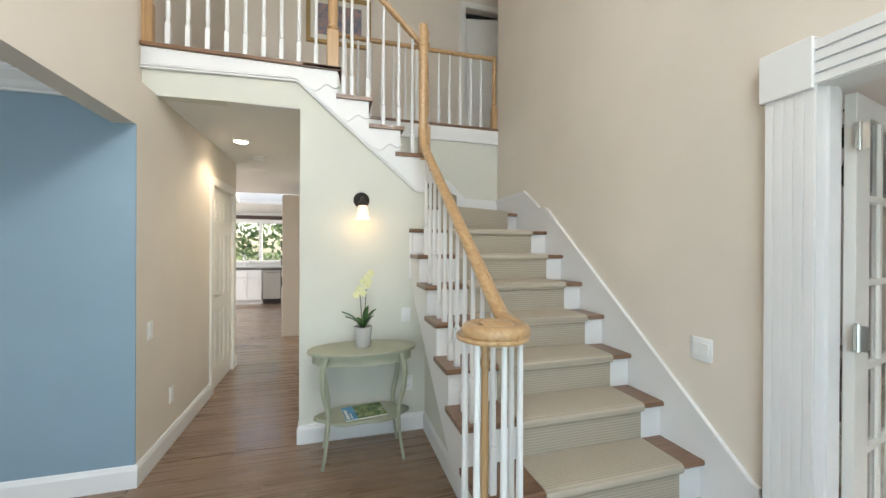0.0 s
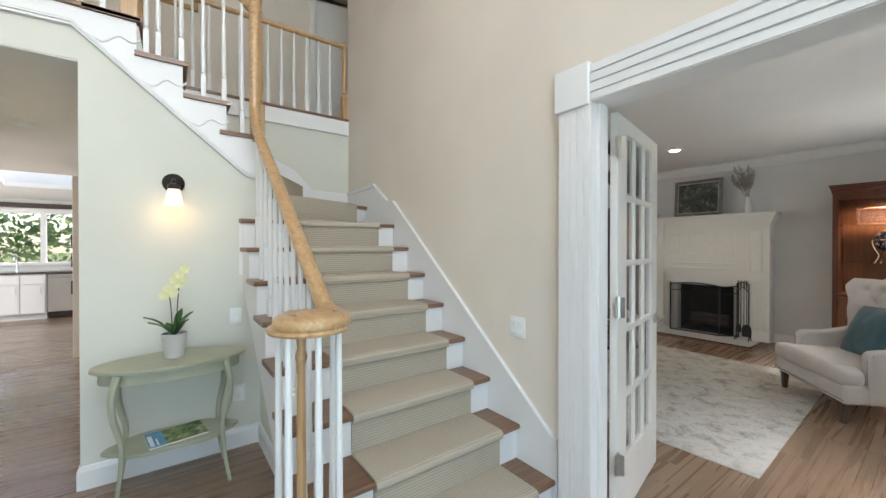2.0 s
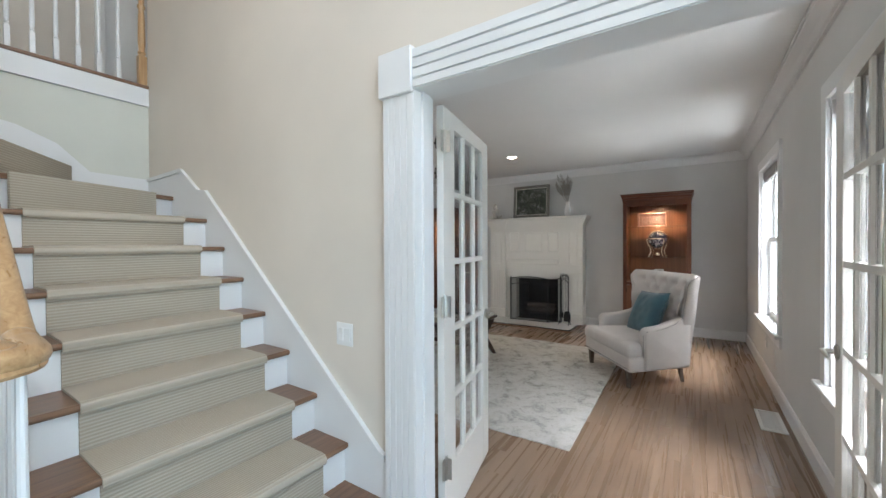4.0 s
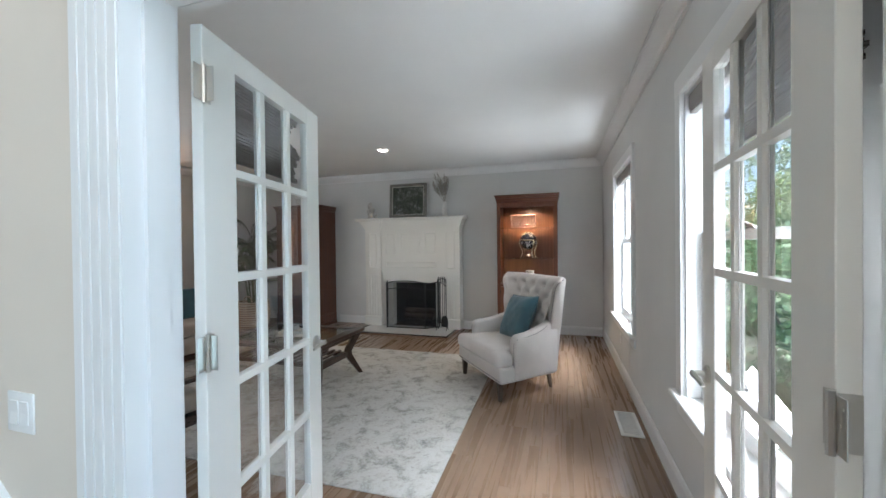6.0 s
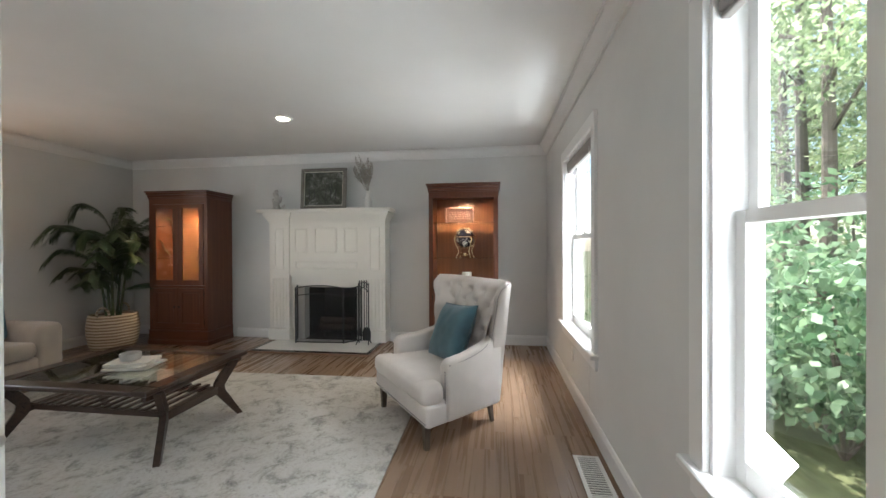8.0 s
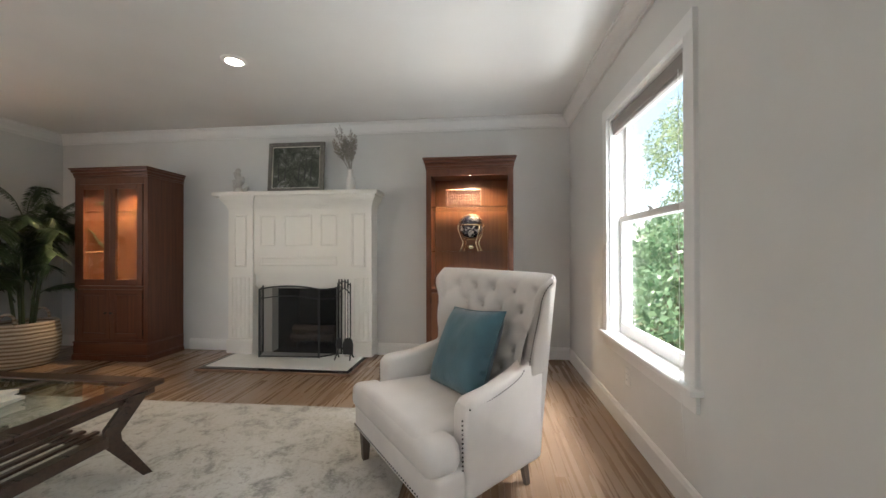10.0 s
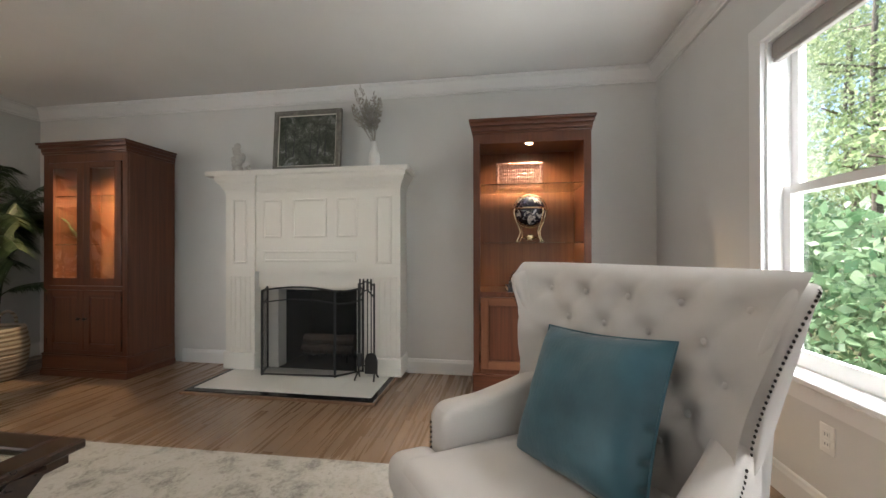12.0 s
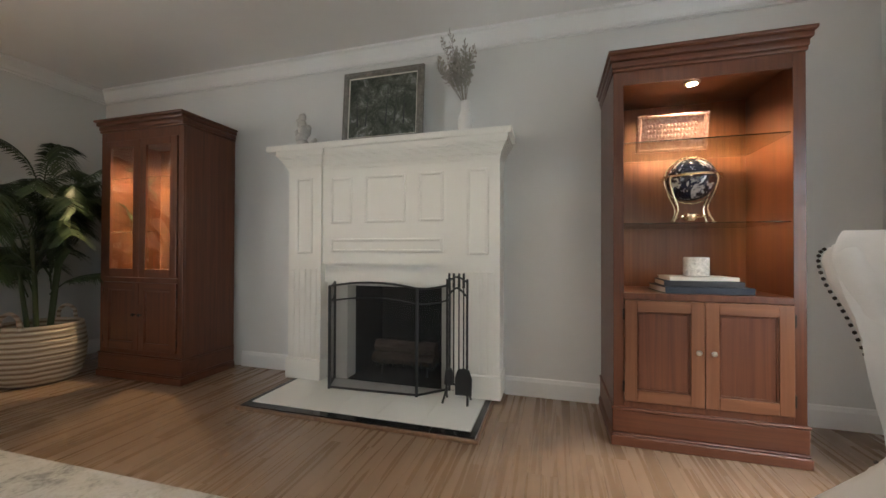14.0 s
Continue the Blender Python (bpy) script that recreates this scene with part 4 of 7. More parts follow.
part("newel_post", bm, M_OAK, railing, "slender light oak newel under the volute")
for a in (20, 85, 150, 215, 270, 325):
    baluster(VOL[0] + 0.098 * math.cos(radians(a)), VOL[1] + 0.098 * math.sin(radians(a)), RISE, 1.12, 0.19)
for n in range(2, 9):
    for k in (0, 1):
        y = nose_y(n) + 0.055 + 0.12 * k
        if y < 2.72:
            baluster(RX0, y, RISE * n, rail_z(y) - 0.02, 0.10 + 0.09 * (1 - k) if k else 0.2)
NEW_TOP = 3.24
newel(0.615, 2.905, RISE * 11 - 0.05, NEW_TOP)
newel(-0.094, 2.905, UP, 3.90, 0.085)
newel(-1.272, 2.905, UP, 3.72, 0.06, "half_newel_post")
newel(1.655, 3.88, UP, 3.62, 0.06, "half_newel_post")
newel(-0.094, 3.88, UP, 3.80, 0.085)
# rails of the upper flight, the gallery and the upper hall
rail_bar([(-0.094, 2.905, 3.72), (0.60, 2.905, 3.06)], w=0.028)
rail_bar([(-1.272, 2.905, 3.66), (-0.094, 2.905, 3.66)], w=0.028)
rail_bar([(-0.094, 3.88, 3.57), (1.655, 3.88, 3.57)], w=0.028)
for x, n in ((0.53, 11), (0.42, 12), (0.30, 12), (0.18, 13), (0.06, 13), (-0.0, 13)):
    z = RISE * (11 if x > 0.443 else 12 if x > 0.201 else 13 if x > -0.03 else 14)
    baluster(x - 0.015, 2.905, z, 3.72 - (x + 0.094) * 0.951 - 0.02)
for i in range(9):
    baluster(-0.215 - 0.118 * i, 2.905, UP, 3.64)
for i in range(13):
    baluster(0.03 + 0.122 * i, 3.88, UP, 3.55)

# ---- living room: fireplace ----
fire = thing("fireplace_surround", "cream painted wooden mantelpiece with raised panels and fluted pilasters", "fireplace", (7.18, 2.34, 0))
FX = 6.98
Y0, Y1P = 1.475, 3.185     # outer edges of the pilasters
PI, PJ = 1.778, 2.885      # inner edges
part("back_board", boxes((7.02, LIV_E, PI, PJ, 0.80, 1.72), (7.05, LIV_E, PI, 1.915, 0.03, 0.80), (7.05, LIV_E, 2.70, PJ, 0.03, 0.80), (7.048, LIV_E, 1.915, 2.70, 0.775, 0.80)), M_CREAM, fire, smooth=0)


def framed_panel(bm, y0, y1, z0, z1, face, depth=0.014, border=0.022):
    """A recessed field inside a moulded rim, standing on a face that looks along -x."""
    for a, b, c, d in ((y0, y0 + border, z0, z1), (y1 - border, y1, z0, z1), (y0 + border, y1 - border, z0, z0 + border), (y0 + border, y1 - border, z1 - border, z1)):
        box(bm, face - depth, face + 0.002, a, b, c, d, 0.005)
    box(bm, face - 0.004, face + 0.002, y0 + border, y1 - border, z0 + border, z1 - border)
    return bm


over = part("overmantel", boxes((FX, 7.022, PI, PJ, 0.945, 1.72)), M_CREAM, fire, smooth=0)
for y0, y1, z0, z1 in ((2.62, 2.81, 1.265, 1.622), (2.175, 2.512, 1.265, 1.625), (1.88, 2.078, 1.268, 1.627), (1.88, 2.81, 1.04, 1.145)):
    part("raised_panel", framed_panel(bmesh.new(), y0, y1, z0, z1, FX), M_CREAM, over, smooth=0)
for a, b in ((Y0, PI), (PJ, Y1P)):
    pil = part("pilaster", boxes((FX - 0.022, LIV_E, a, b, 0.19, 1.72)), M_CREAM, fire, "cream fluted pilaster", 0)
    part("raised_panel", framed_panel(bmesh.new(), a + 0.075, b - 0.075, 1.025, 1.63, FX - 0.022), M_CREAM, pil, smooth=0)
    w = (b - a - 0.07) / 9
    for i in range(5):
        y = a + 0.035 + i * 2 * w
        bm = bmesh.new()
        box(bm, FX - 0.031, FX - 0.021, y, y + w * 1.25, 0.205, 0.905, 0.004)
        part("flute", bm, M_CREAM, pil, smooth=0)
    bm = bmesh.new()
    box(bm, FX - 0.045, LIV_E, a - 0.012, b + 0.012, 0.03, 0.19, 0.006)
    part("plinth", bm, M_CREAM, pil, smooth=0)
bm = bmesh.new()
for x, z0, z1, out in ((FX - 0.010, 1.692, 1.704, 0.004), (FX - 0.016, 1.704, 1.722, 0.008), (FX - 0.028, 1.722, 1.734, 0.014), (FX - 0.036, 1.734, 1.748, 0.020), (FX - 0.044, 1.748, 1.762, 0.028), (FX - 0.054, 1.762, 1.776, 0.036), (FX - 0.066, 1.776, 1.790, 0.046), (FX - 0.078, 1.790, 1.804, 0.056), (FX - 0.083, 1.804, 1.838, 0.064)):
    f = x - 0.018
    prism(bm, [(LIV_E, Y0 - out), (f, Y0 - out), (f, PI + out), (x, PI + out), (x, PJ - out), (f, PJ - out), (f, Y1P + out), (LIV_E, Y1P + out)][::-1], "z", z0, z1)
part("bed_moulding", bm, M_CREAM, fire, smooth=0)
bm = bmesh.new()
box(bm, 6.875, LIV_E, 1.387, 3.342, 1.838, 1.886, 0.008, segments=2)
part("mantel_shelf", bm, M_CREAM, fire, "long cream mantel shelf")
bm = bmesh.new()
box(bm, 7.185, 7.75, 1.86, 1.91, 0.0, 0.80)
box(bm, 7.185, 7.75, 2.70, 2.75, 0.0, 0.80)
box(bm, 7.70, 7.75, 1.91, 2.70, 0.0, 0.80)
box(bm, 7.185, 7.75, 1.86, 2.75, 0.79, 0.84)
box(bm, 7.05, 7.75, 1.91, 2.70, 0.0, 0.031)
part("firebox", bm, M_SOOT, fire, "sooty black firebox", 0)

hearth = thing("hearth", "white tiled hearth with a black tile border and oak edge", "hearth", (6.8, 2.34, 0), kind="structure")
HX0, HY0, HY1, HZ = 6.375, 1.51, 3.135, 0.031
part("hearth_bed", boxes((HX0 + 0.02, 7.05, HY0 + 0.02, HY1 - 0.02, 0.001, 0.020)), M_TILE, hearth, smooth=0)
bm = bmesh.new()
box(bm, HX0, HX0 + 0.022, HY0, HY1, 0.0, 0.024, 0.004)
box(bm, HX0 + 0.022, LIV_E - 0.02, HY0, HY0 + 0.020, 0.0, 0.024, 0.004)
box(bm, HX0 + 0.022, 6.92, HY1 - 0.020, HY1, 0.0, 0.024, 0.004)
part("oak_edging", bm, M_TREAD, hearth, "oak edging strip", 0)
ny = 6
tw = (HY1 - HY0 - 0.044) / ny
for i in range(ny):
    a = HY0 + 0.022 + i * tw
    part("black_tile", boxes((HX0 + 0.024, HX0 + 0.082, a + 0.002, a + tw - 0.002, 0.012, 0.029)), M_BLACK_TILE, hearth, smooth=0)
for i in range(4):
    a = HX0 + 0.086 + i * 0.15
    for y in (HY0 + 0.022, HY1 - 0.056):
        part("black_tile", boxes((a, min(a + 0.146, 7.03), y, y + 0.034, 0.012, 0.029)), M_BLACK_TILE, hearth, smooth=0)
for i in range(5):
    for k in range(2):
        a = HY0 + 0.06 + i * (HY1 - HY0 - 0.12) / 5
        x = HX0 + 0.086 + k * 0.29
        part("white_tile", boxes((x + 0.0007, x + 0.2893, a + 0.0007, a + (HY1 - HY0 - 0.12) / 5 - 0.0007, 0.012, HZ)), M_TILE, hearth, smooth=0)

# logs on a grate
grate = thing("log_grate", "charred logs on a black iron grate", "firewood", (7.35, 2.3, 0.031))
bm = bmesh.new()
for i in range(7):
    y = 2.06 + i * 0.08
    tube(bm, [(7.22, y, 0.16), (7.24, y, 0.10), (7.46, y, 0.10), (7.50, y, 0.14)], 0.008, 6)
for y in (2.10, 2.50):
    tube(bm, [(7.26, y, 0.10), (7.26, y, 0.031)], 0.009, 6)
    tube(bm, [(7.44, y, 0.10), (7.44, y, 0.031)], 0.009, 6)
part("grate", bm, M_IRON, grate)
for (x, z, r, a) in ((7.28, 0.155, 0.045, 4), (7.40, 0.16, 0.05, -6), (7.33, 0.245, 0.05, 9)):
    pts = [(x + 0.06 * math.sin(radians(a)) * (k - 3) / 3, 2.04 + 0.09 * k, z + 0.004 * math.sin(k * 2.3)) for k in range(7)]
    part("log", tube(bmesh.new(), pts, [r * (1 + 0.06 * math.sin(k * 1.7)) for k in range(7)], 10), M_LOG, grate, "split charred log")


# fire screen: arched middle panel and two folding wings
def screen_panel(parent, a, b, h0, h1, bulge):
    A, B = Vector(a), Vector(b)
    def at(s, z):
        p = A.lerp(B, s)
        return Vector((p.x, p.y, z))
    def top(s, drop=0.0):
        return at(s, HZ + h0 + (h1 - h0) * s + bulge * 4 * s * (1 - s) - drop)
    steps = [i / 12 for i in range(13)]
    bm = bmesh.new()
    tube(bm, [at(0, HZ + 0.012), at(1, HZ + 0.012)], 0.008, 6)
    tube(bm, [at(0, HZ), top(0)], 0.0085, 6)
    tube(bm, [at(1, HZ), top(1)], 0.0085, 6)
    tube(bm, [top(s) for s in steps], 0.0085, 6)
    tube(bm, [top(s, 0.11) for s in steps], 0.0065, 6)
    frame_part = part("screen_frame", bm, M_IRON, parent)
    bm = bmesh.new()
    n = (B - A).cross(Vector((0, 0, 1))).normalized() * 0.001
    low = [bm.verts.new(at(s, HZ + 0.012) + n) for s in steps]
    high = [bm.verts.new(top(s, 0.005) + n) for s in steps]
    for i in range(12):
        bm.faces.new((low[i], low[i + 1], high[i + 1], high[i]))
    part("wire_mesh", bm, M_SCREEN, frame_part, "fine black wire mesh", 0)


M_SCREEN, sn, sl, sb = shader("fine_wire_mesh")
sb.inputs["Base Color"].default_value = (0.015, 0.015, 0.016, 1)
sb.inputs["Roughness"].default_value, sb.inputs["Alpha"].default_value = 0.6, 0.42
screen = thing("fire_screen", "black wrought iron folding fire screen with mesh", "fire screen", (6.83, 2.38, HZ))
screen_panel(screen, (6.820, 2.712, 0), (6.850, 2.040, 0), 0.755, 0.755, 0.035)
screen_panel(screen, (6.850, 2.035, 0), (7.035, 1.850, 0), 0.755, 0.775, -0.012)
screen_panel(screen, (6.820, 2.717, 0), (7.030, 2.800, 0), 0.755, 0.775, -0.012)

tools = thing("fireplace_tools", "black iron fireplace tool set on a stand", "fireplace tools", (6.83, 1.75, HZ))
TX, TY = 6.84, 1.745
bm = bmesh.new()
for sy in (-1, 1):
    tube(bm, curve_points([(TX - 0.06, TY + sy * 0.085, HZ + 0.006), (TX - 0.01, TY + sy * 0.075, HZ + 0.07), (TX, TY + sy * 0.07, HZ + 0.12), (TX, TY + sy * 0.07, 0.86)], 4), 0.008, 6)
    tube(bm, curve_points([(TX + 0.06, TY + sy * 0.085, HZ + 0.006), (TX + 0.01, TY + sy * 0.075, HZ + 0.07), (TX, TY + sy * 0.07, HZ + 0.12)], 4), 0.008, 6)
tube(bm, [(TX, TY - 0.075, HZ + 0.12), (TX, TY + 0.075, HZ + 0.12)], 0.008, 6)
tube(bm, curve_points([(TX, TY - 0.07, 0.74), (TX, TY, 0.80), (TX, TY + 0.07, 0.74)], 4), 0.007, 6)
tube(bm, curve_points([(TX, TY - 0.07, 0.84), (TX, TY, 0.875), (TX, TY + 0.07, 0.84)], 4), 0.007, 6)
part("stand", bm, M_IRON, tools)
for i, (dy, kind) in enumerate(((-0.05, "shovel"), (-0.018, "poker"), (0.018, "tongs"), (0.05, "brush"))):
    bm = bmesh.new()
    x = TX - 0.02
    y = TY + dy
    tube(bm, [(x, y, 0.25), (x, y, 0.80), (x, y, 0.805), (x, y, 0.90)], [0.005, 0.005, 0.010, 0.008], 6)
    if kind == "shovel":
        pts = [(y - 0.055, 0.09), (y + 0.055, 0.09), (y + 0.058, 0.20), (y + 0.04, 0.255), (y, 0.27), (y - 0.04, 0.255), (y - 0.058, 0.20)]
        prism(bm, pts, "x", x - 0.006, x + 0.004)
    elif kind == "brush":
        lathe(bm, [(0.02, 0.26), (0.026, 0.24), (0.034, 0.16), (0.030, 0.155)], (x, y, 0), 10)
    else:
        tube(bm, [(x, y, 0.25), (x, y, 0.17)], 0.005, 6)
    part(kind, bm, M_IRON, tools)


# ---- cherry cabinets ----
# brighter copy of the same cherry, with window and lamp light in its colour
M_CHERRY_LIT = wood("cherry_wood_lit", (0.115, 0.042, 0.019), (0.21, 0.085, 0.040), "z", 1.2, 0.34, coat=0.1)
M_CHERRY_LIT_H = wood("cherry_wood_lit_across", (0.115, 0.042, 0.019), (0.21, 0.085, 0.040), "y", 1.2, 0.34, coat=0.1)

def cabinet_shell(name, label, y0, y1, open_front, x1=7.165):
    ob = thing(name, label, "cabinet", (6.9, (y0 + y1) / 2, 0), "pair of cherry cabinets")
    x0 = 6.615
    # frames of the open cabinet are coloured as lit, the other's as shaded
    stile_wood, rail_wood = (M_CHERRY_LIT, M_CHERRY_LIT_H) if open_front else (M_CHERRY, M_CHERRY_H)
    s = 0.024
    items = [(x0 + 0.02, x1, y0, y0 + s, 0.2, 2.03), (x0 + 0.02, x1, y1 - s, y1, 0.2, 2.03), (x1 - 0.012, x1, y0 + s, y1 - s, 0.2, 2.03),
             (x0 + 0.02, x1, y0 + s, y1 - s, 2.005, 2.03), (x0 + 0.01, x1 - 0.012, y0 + s, y1 - s, 0.795, 0.82), (x0 + 0.02, x1 - 0.012, y0 + s, y1 - s, 0.22, 0.24)]
    # the lamp's glow on the back panel is also put into its colour
    for nm, it in zip(("side_panel", "side_panel", "back_panel", "top_panel", "deck", "bottom_panel"), items):
        part(nm, boxes(it, bevel=0.0015), M_CHERRY if nm != "back_panel" else M_CHERRY_LIT, ob, smooth=0)
    st = 0.052
    part("face_frame", boxes((x0, x0 + 0.02, y0, y0 + st, 0.2, 2.03), (x0, x0 + 0.02, y1 - st, y1, 0.2, 2.03), (x0, x0 + 0.02, y0 + st, y1 - st, 1.955, 2.03), (x0, x0 + 0.02, y0 + st, y1 - st, 0.790, 0.825), (x0, x0 + 0.02, y0 + st, y1 - st, 0.205, 0.24), bevel=0.0015), M_CHERRY, ob, smooth=0)
    bm = bmesh.new()
    for z0, z1, out in ((0.0, 0.055, 0.022), (0.055, 0.068, 0.016), (0.068, 0.19, 0.010), (0.19, 0.205, 0.016)):
        box(bm, x0 - out, x1, y0 - out * 0.7, y1 + out * 0.7, z0, z1, 0.005)
    part("base_moulding", bm, M_CHERRY_H, ob, smooth=0)
    bm = bmesh.new()
    for z0, z1, out in ((2.03, 2.05, 0.012), (2.05, 2.085, 0.018), (2.085, 2.115, 0.034), (2.115, 2.135, 0.05)):
        box(bm, x0 - out, x1, y0 - out * 0.6, y1 + out * 0.6, z0, z1, 0.006, segments=2)
    part("crown", bm, M_CHERRY_H, ob, "stepped crown moulding")
    yc = (y0 + y1) / 2
    for a, b, side in ((y0 + st + 0.002, yc - 0.0015, 1), (yc + 0.0015, y1 - st - 0.002, -1)):
        z0, z1, f = 0.243, 0.787, 0.062
        door = part("door", boxes((x0 + 0.0, x0 + 0.008, a + f, b - f, z0 + f, z1 - f)), M_CHERRY, ob, smooth=0)
        for nm, it in (("stile", (a, a + f, z0, z1)), ("stile", (b - f, b, z0, z1)), ("rail", (a + f, b - f, z0, z0 + f)), ("rail", (a + f, b - f, z1 - f, z1))):
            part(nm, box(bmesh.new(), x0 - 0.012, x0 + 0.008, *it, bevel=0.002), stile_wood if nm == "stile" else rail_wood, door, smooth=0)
        for y_0, y_1, z_0, z_1 in ((a + f, a + f + 0.010, z0 + f, z1 - f), (b - f - 0.010, b - f, z0 + f, z1 - f), (a + f + 0.010, b - f - 0.010, z0 + f, z0 + f + 0.010), (a + f + 0.010, b - f - 0.010, z1 - f - 0.010, z1 - f)):
            part("bead", box(bmesh.new(), x0 - 0.006, x0 + 0.002, y_0, y_1, z_0, z_1, bevel=0.003), M_CHERRY, door, smooth=0)
        bm = bmesh.new()
        y = b - 0.032 if side > 0 else a + 0.032
        lathe(bm, [(0.006, 0), (0.006, 0.012), (0.013, 0.018), (0.014, 0.024), (0.008, 0.030)], seg=12, m=Matrix.Translation((x0 - 0.012, y, 0.53)) @ Matrix.Rotation(radians(-90), 4, "Y"))
        part("knob", bm, M_STEEL if open_front else M_DARK, door, "small pewter knob" if open_front else "small dark knob")
        hy = a - 0.004 if side > 0 else b + 0.004
        for hz in (0.32, 0.71):
            part("hinge", tube(bmesh.new(), [(x0 - 0.008, hy, hz - 0.03), (x0 - 0.008, hy, hz + 0.03)], 0.005, 6), M_DARK, door)
    for z in (1.205, 1.655):
        sh = part("glass_shelf", boxes((x0 + 0.05, x1 - 0.014, y0 + s + 0.002, y1 - s - 0.002, z - 0.006, z)), M_SHELF_GLASS, ob, "clear glass shelf with a green edge", 0)
        sh.visible_shadow = False
    bm = bmesh.new()
    lathe(bm, [(0.034, 0.0), (0.040, 0.004), (0.040, 0.010), (0.03, 0.012)], (x0 + 0.17, yc, 1.992), 18)
    puck = part("puck_light", bm, M_STEEL, ob, "small round cabinet light")
    part("lens", lathe(bmesh.new(), [(0.026, 0), (0.026, 0.003)], (x0 + 0.17, yc, 1.9885), 16), M_LED_CABINET, puck, "lit lens")
    lamp("cabinet_lamp", "SPOT", 10.0 if open_front else 15.0, look((x0 + 0.17, yc, 1.98), (x0 + 0.36, yc, 1.2)), (1.0, 0.72, 0.42), spot=150, radius=0.025)
    return ob


CABR = (-0.058, 0.806)
CABL = (3.885, 4.785)
cab_r = cabinet_shell("display_cabinet", "cherry display cabinet with open lit shelves above two doors", *CABR, True)
cab_l = cabinet_shell("display_cabinet", "tall cherry cabinet with lit glazed upper doors", *CABL, False, 7.11)
a0, b0 = CABL[0] + 0.052, CABL[1] - 0.052
mid = (a0 + b0) / 2
for a, b in ((a0 + 0.002, mid - 0.0015), (mid + 0.0015, b0 - 0.002)):
    f = 0.068
    door = part("glazed_door", box(bmesh.new(), 6.603, 6.623, a, a + f, 0.83, 1.95, bevel=0.002), M_CHERRY, cab_l, "narrow glazed cherry door", 0)
    for nm, it in (("stile", (b - f, b, 0.83, 1.95)), ("rail", (a + f, b - f, 0.83, 0.83 + f)), ("rail", (a + f, b - f, 1.95 - f * 0.8, 1.95))):
        part(nm, box(bmesh.new(), 6.603, 6.623, *it, bevel=0.002), M_CHERRY, door, smooth=0)
    pane = part("pane", boxes((6.612, 6.615, a + f - 0.002, b - f + 0.002, 0.83 + f - 0.002, 1.952 - f * 0.8)), M_GLASS, door, "clear glass pane", 0)
    pane.visible_shadow = False

# things in the open cabinet
tray = thing("cut_glass_tray", "rose tinted cut glass tray leaning on the shelf", "tray", m=pose(6.93, 0.447, 1.6555, 0, -14, 0))
bm = bmesh.new()
box(bm, -0.006, 0.004, -0.19, 0.19, 0.0, 0.215, 0.004)
rim = part("tray_plate", bm, M_PINK, tray)
bm = bmesh.new()
for a in range(-9, 10):
    for b in range(1, 7):
        if abs(a) > 7 or b in (1, 6):
            continue
        box(bm, -0.012, -0.005, a * 0.018 - 0.006, a * 0.018 + 0.006, b * 0.03 - 0.008, b * 0.03 + 0.010, 0.003)
tagged(part("facet_pattern", bm, M_PINK, rim, smooth=0), kind="stuff")
bm = bmesh.new()
for y0, y1, z0, z1 in ((-0.19, 0.19, 0.0, 0.022), (-0.19, 0.19, 0.193, 0.215), (-0.19, -0.165, 0.0, 0.215), (0.165, 0.19, 0.0, 0.215)):
    box(bm, -0.022, 0.0, y0, y1, z0, z1, 0.006)
part("rim", bm, M_PINK, tray, smooth=0)

globe = thing("gemstone_globe", "dark blue gemstone globe in a gilt stand", "globe", (6.84, 0.365, 1.2055))
GC = Vector((6.84, 0.365, 1.46))
bm = bmesh.new()
bmesh.ops.create_uvsphere(bm, u_segments=32, v_segments=20, radius=0.122, matrix=Matrix.Translation(GC))
part("sphere", bm, M_GLOBE, globe, smooth=True)
ring = [GC + Vector((0.150 * math.cos(a), 0.150 * math.sin(a), 0.012)) for a in [2 * math.pi * i / 40 for i in range(40)]]
part("horizon_ring", tube(bmesh.new(), ring, 0.007, 6, closed=True), M_BRASS, globe, "polished gilt ring")
tilt = Matrix.Rotation(radians(22), 3, "X")
arc = [GC + tilt @ Vector((0, 0.133 * math.cos(a), 0.133 * math.sin(a))) for a in [2 * math.pi * i / 40 for i in range(40)]]
part("meridian", tube(bmesh.new(), arc, 0.005, 6, closed=True), M_BRASS, globe)
for a in (35, 125, 215, 305):
    c, s = math.cos(radians(a)), math.sin(radians(a))
    pts = [(GC.x + r * c, GC.y + r * s, z) for r, z in ((0.150, 1.472), (0.158, 1.44), (0.135, 1.37), (0.10, 1.30), (0.112, 1.25), (0.132, 1.216))]
    part("leg", tube(bmesh.new(), curve_points(pts, 4), 0.0065, 6), M_BRASS, globe, "curved gilt leg")
    part("foot", lathe(bmesh.new(), [(0.014, 0), (0.016, 0.006), (0.006, 0.012)], (GC.x + 0.132 * c, GC.y + 0.132 * s, 1.2055), 10), M_BRASS, globe)
bm = bmesh.new()
tube(bm, [(GC.x + 0.1, GC.y + 0.07, 1.245), (GC.x - 0.1, GC.y - 0.07, 1.245)], 0.005, 6)
tube(bm, [(GC.x - 0.1, GC.y + 0.07, 1.245), (GC.x + 0.1, GC.y - 0.07, 1.245)], 0.005, 6)
lathe(bm, [(0.03, 1.225), (0.036, 1.235), (0.036, 1.262), (0.03, 1.268)], (GC.x, GC.y, 0), 16)
part("compass", bm, M_BRASS, globe)


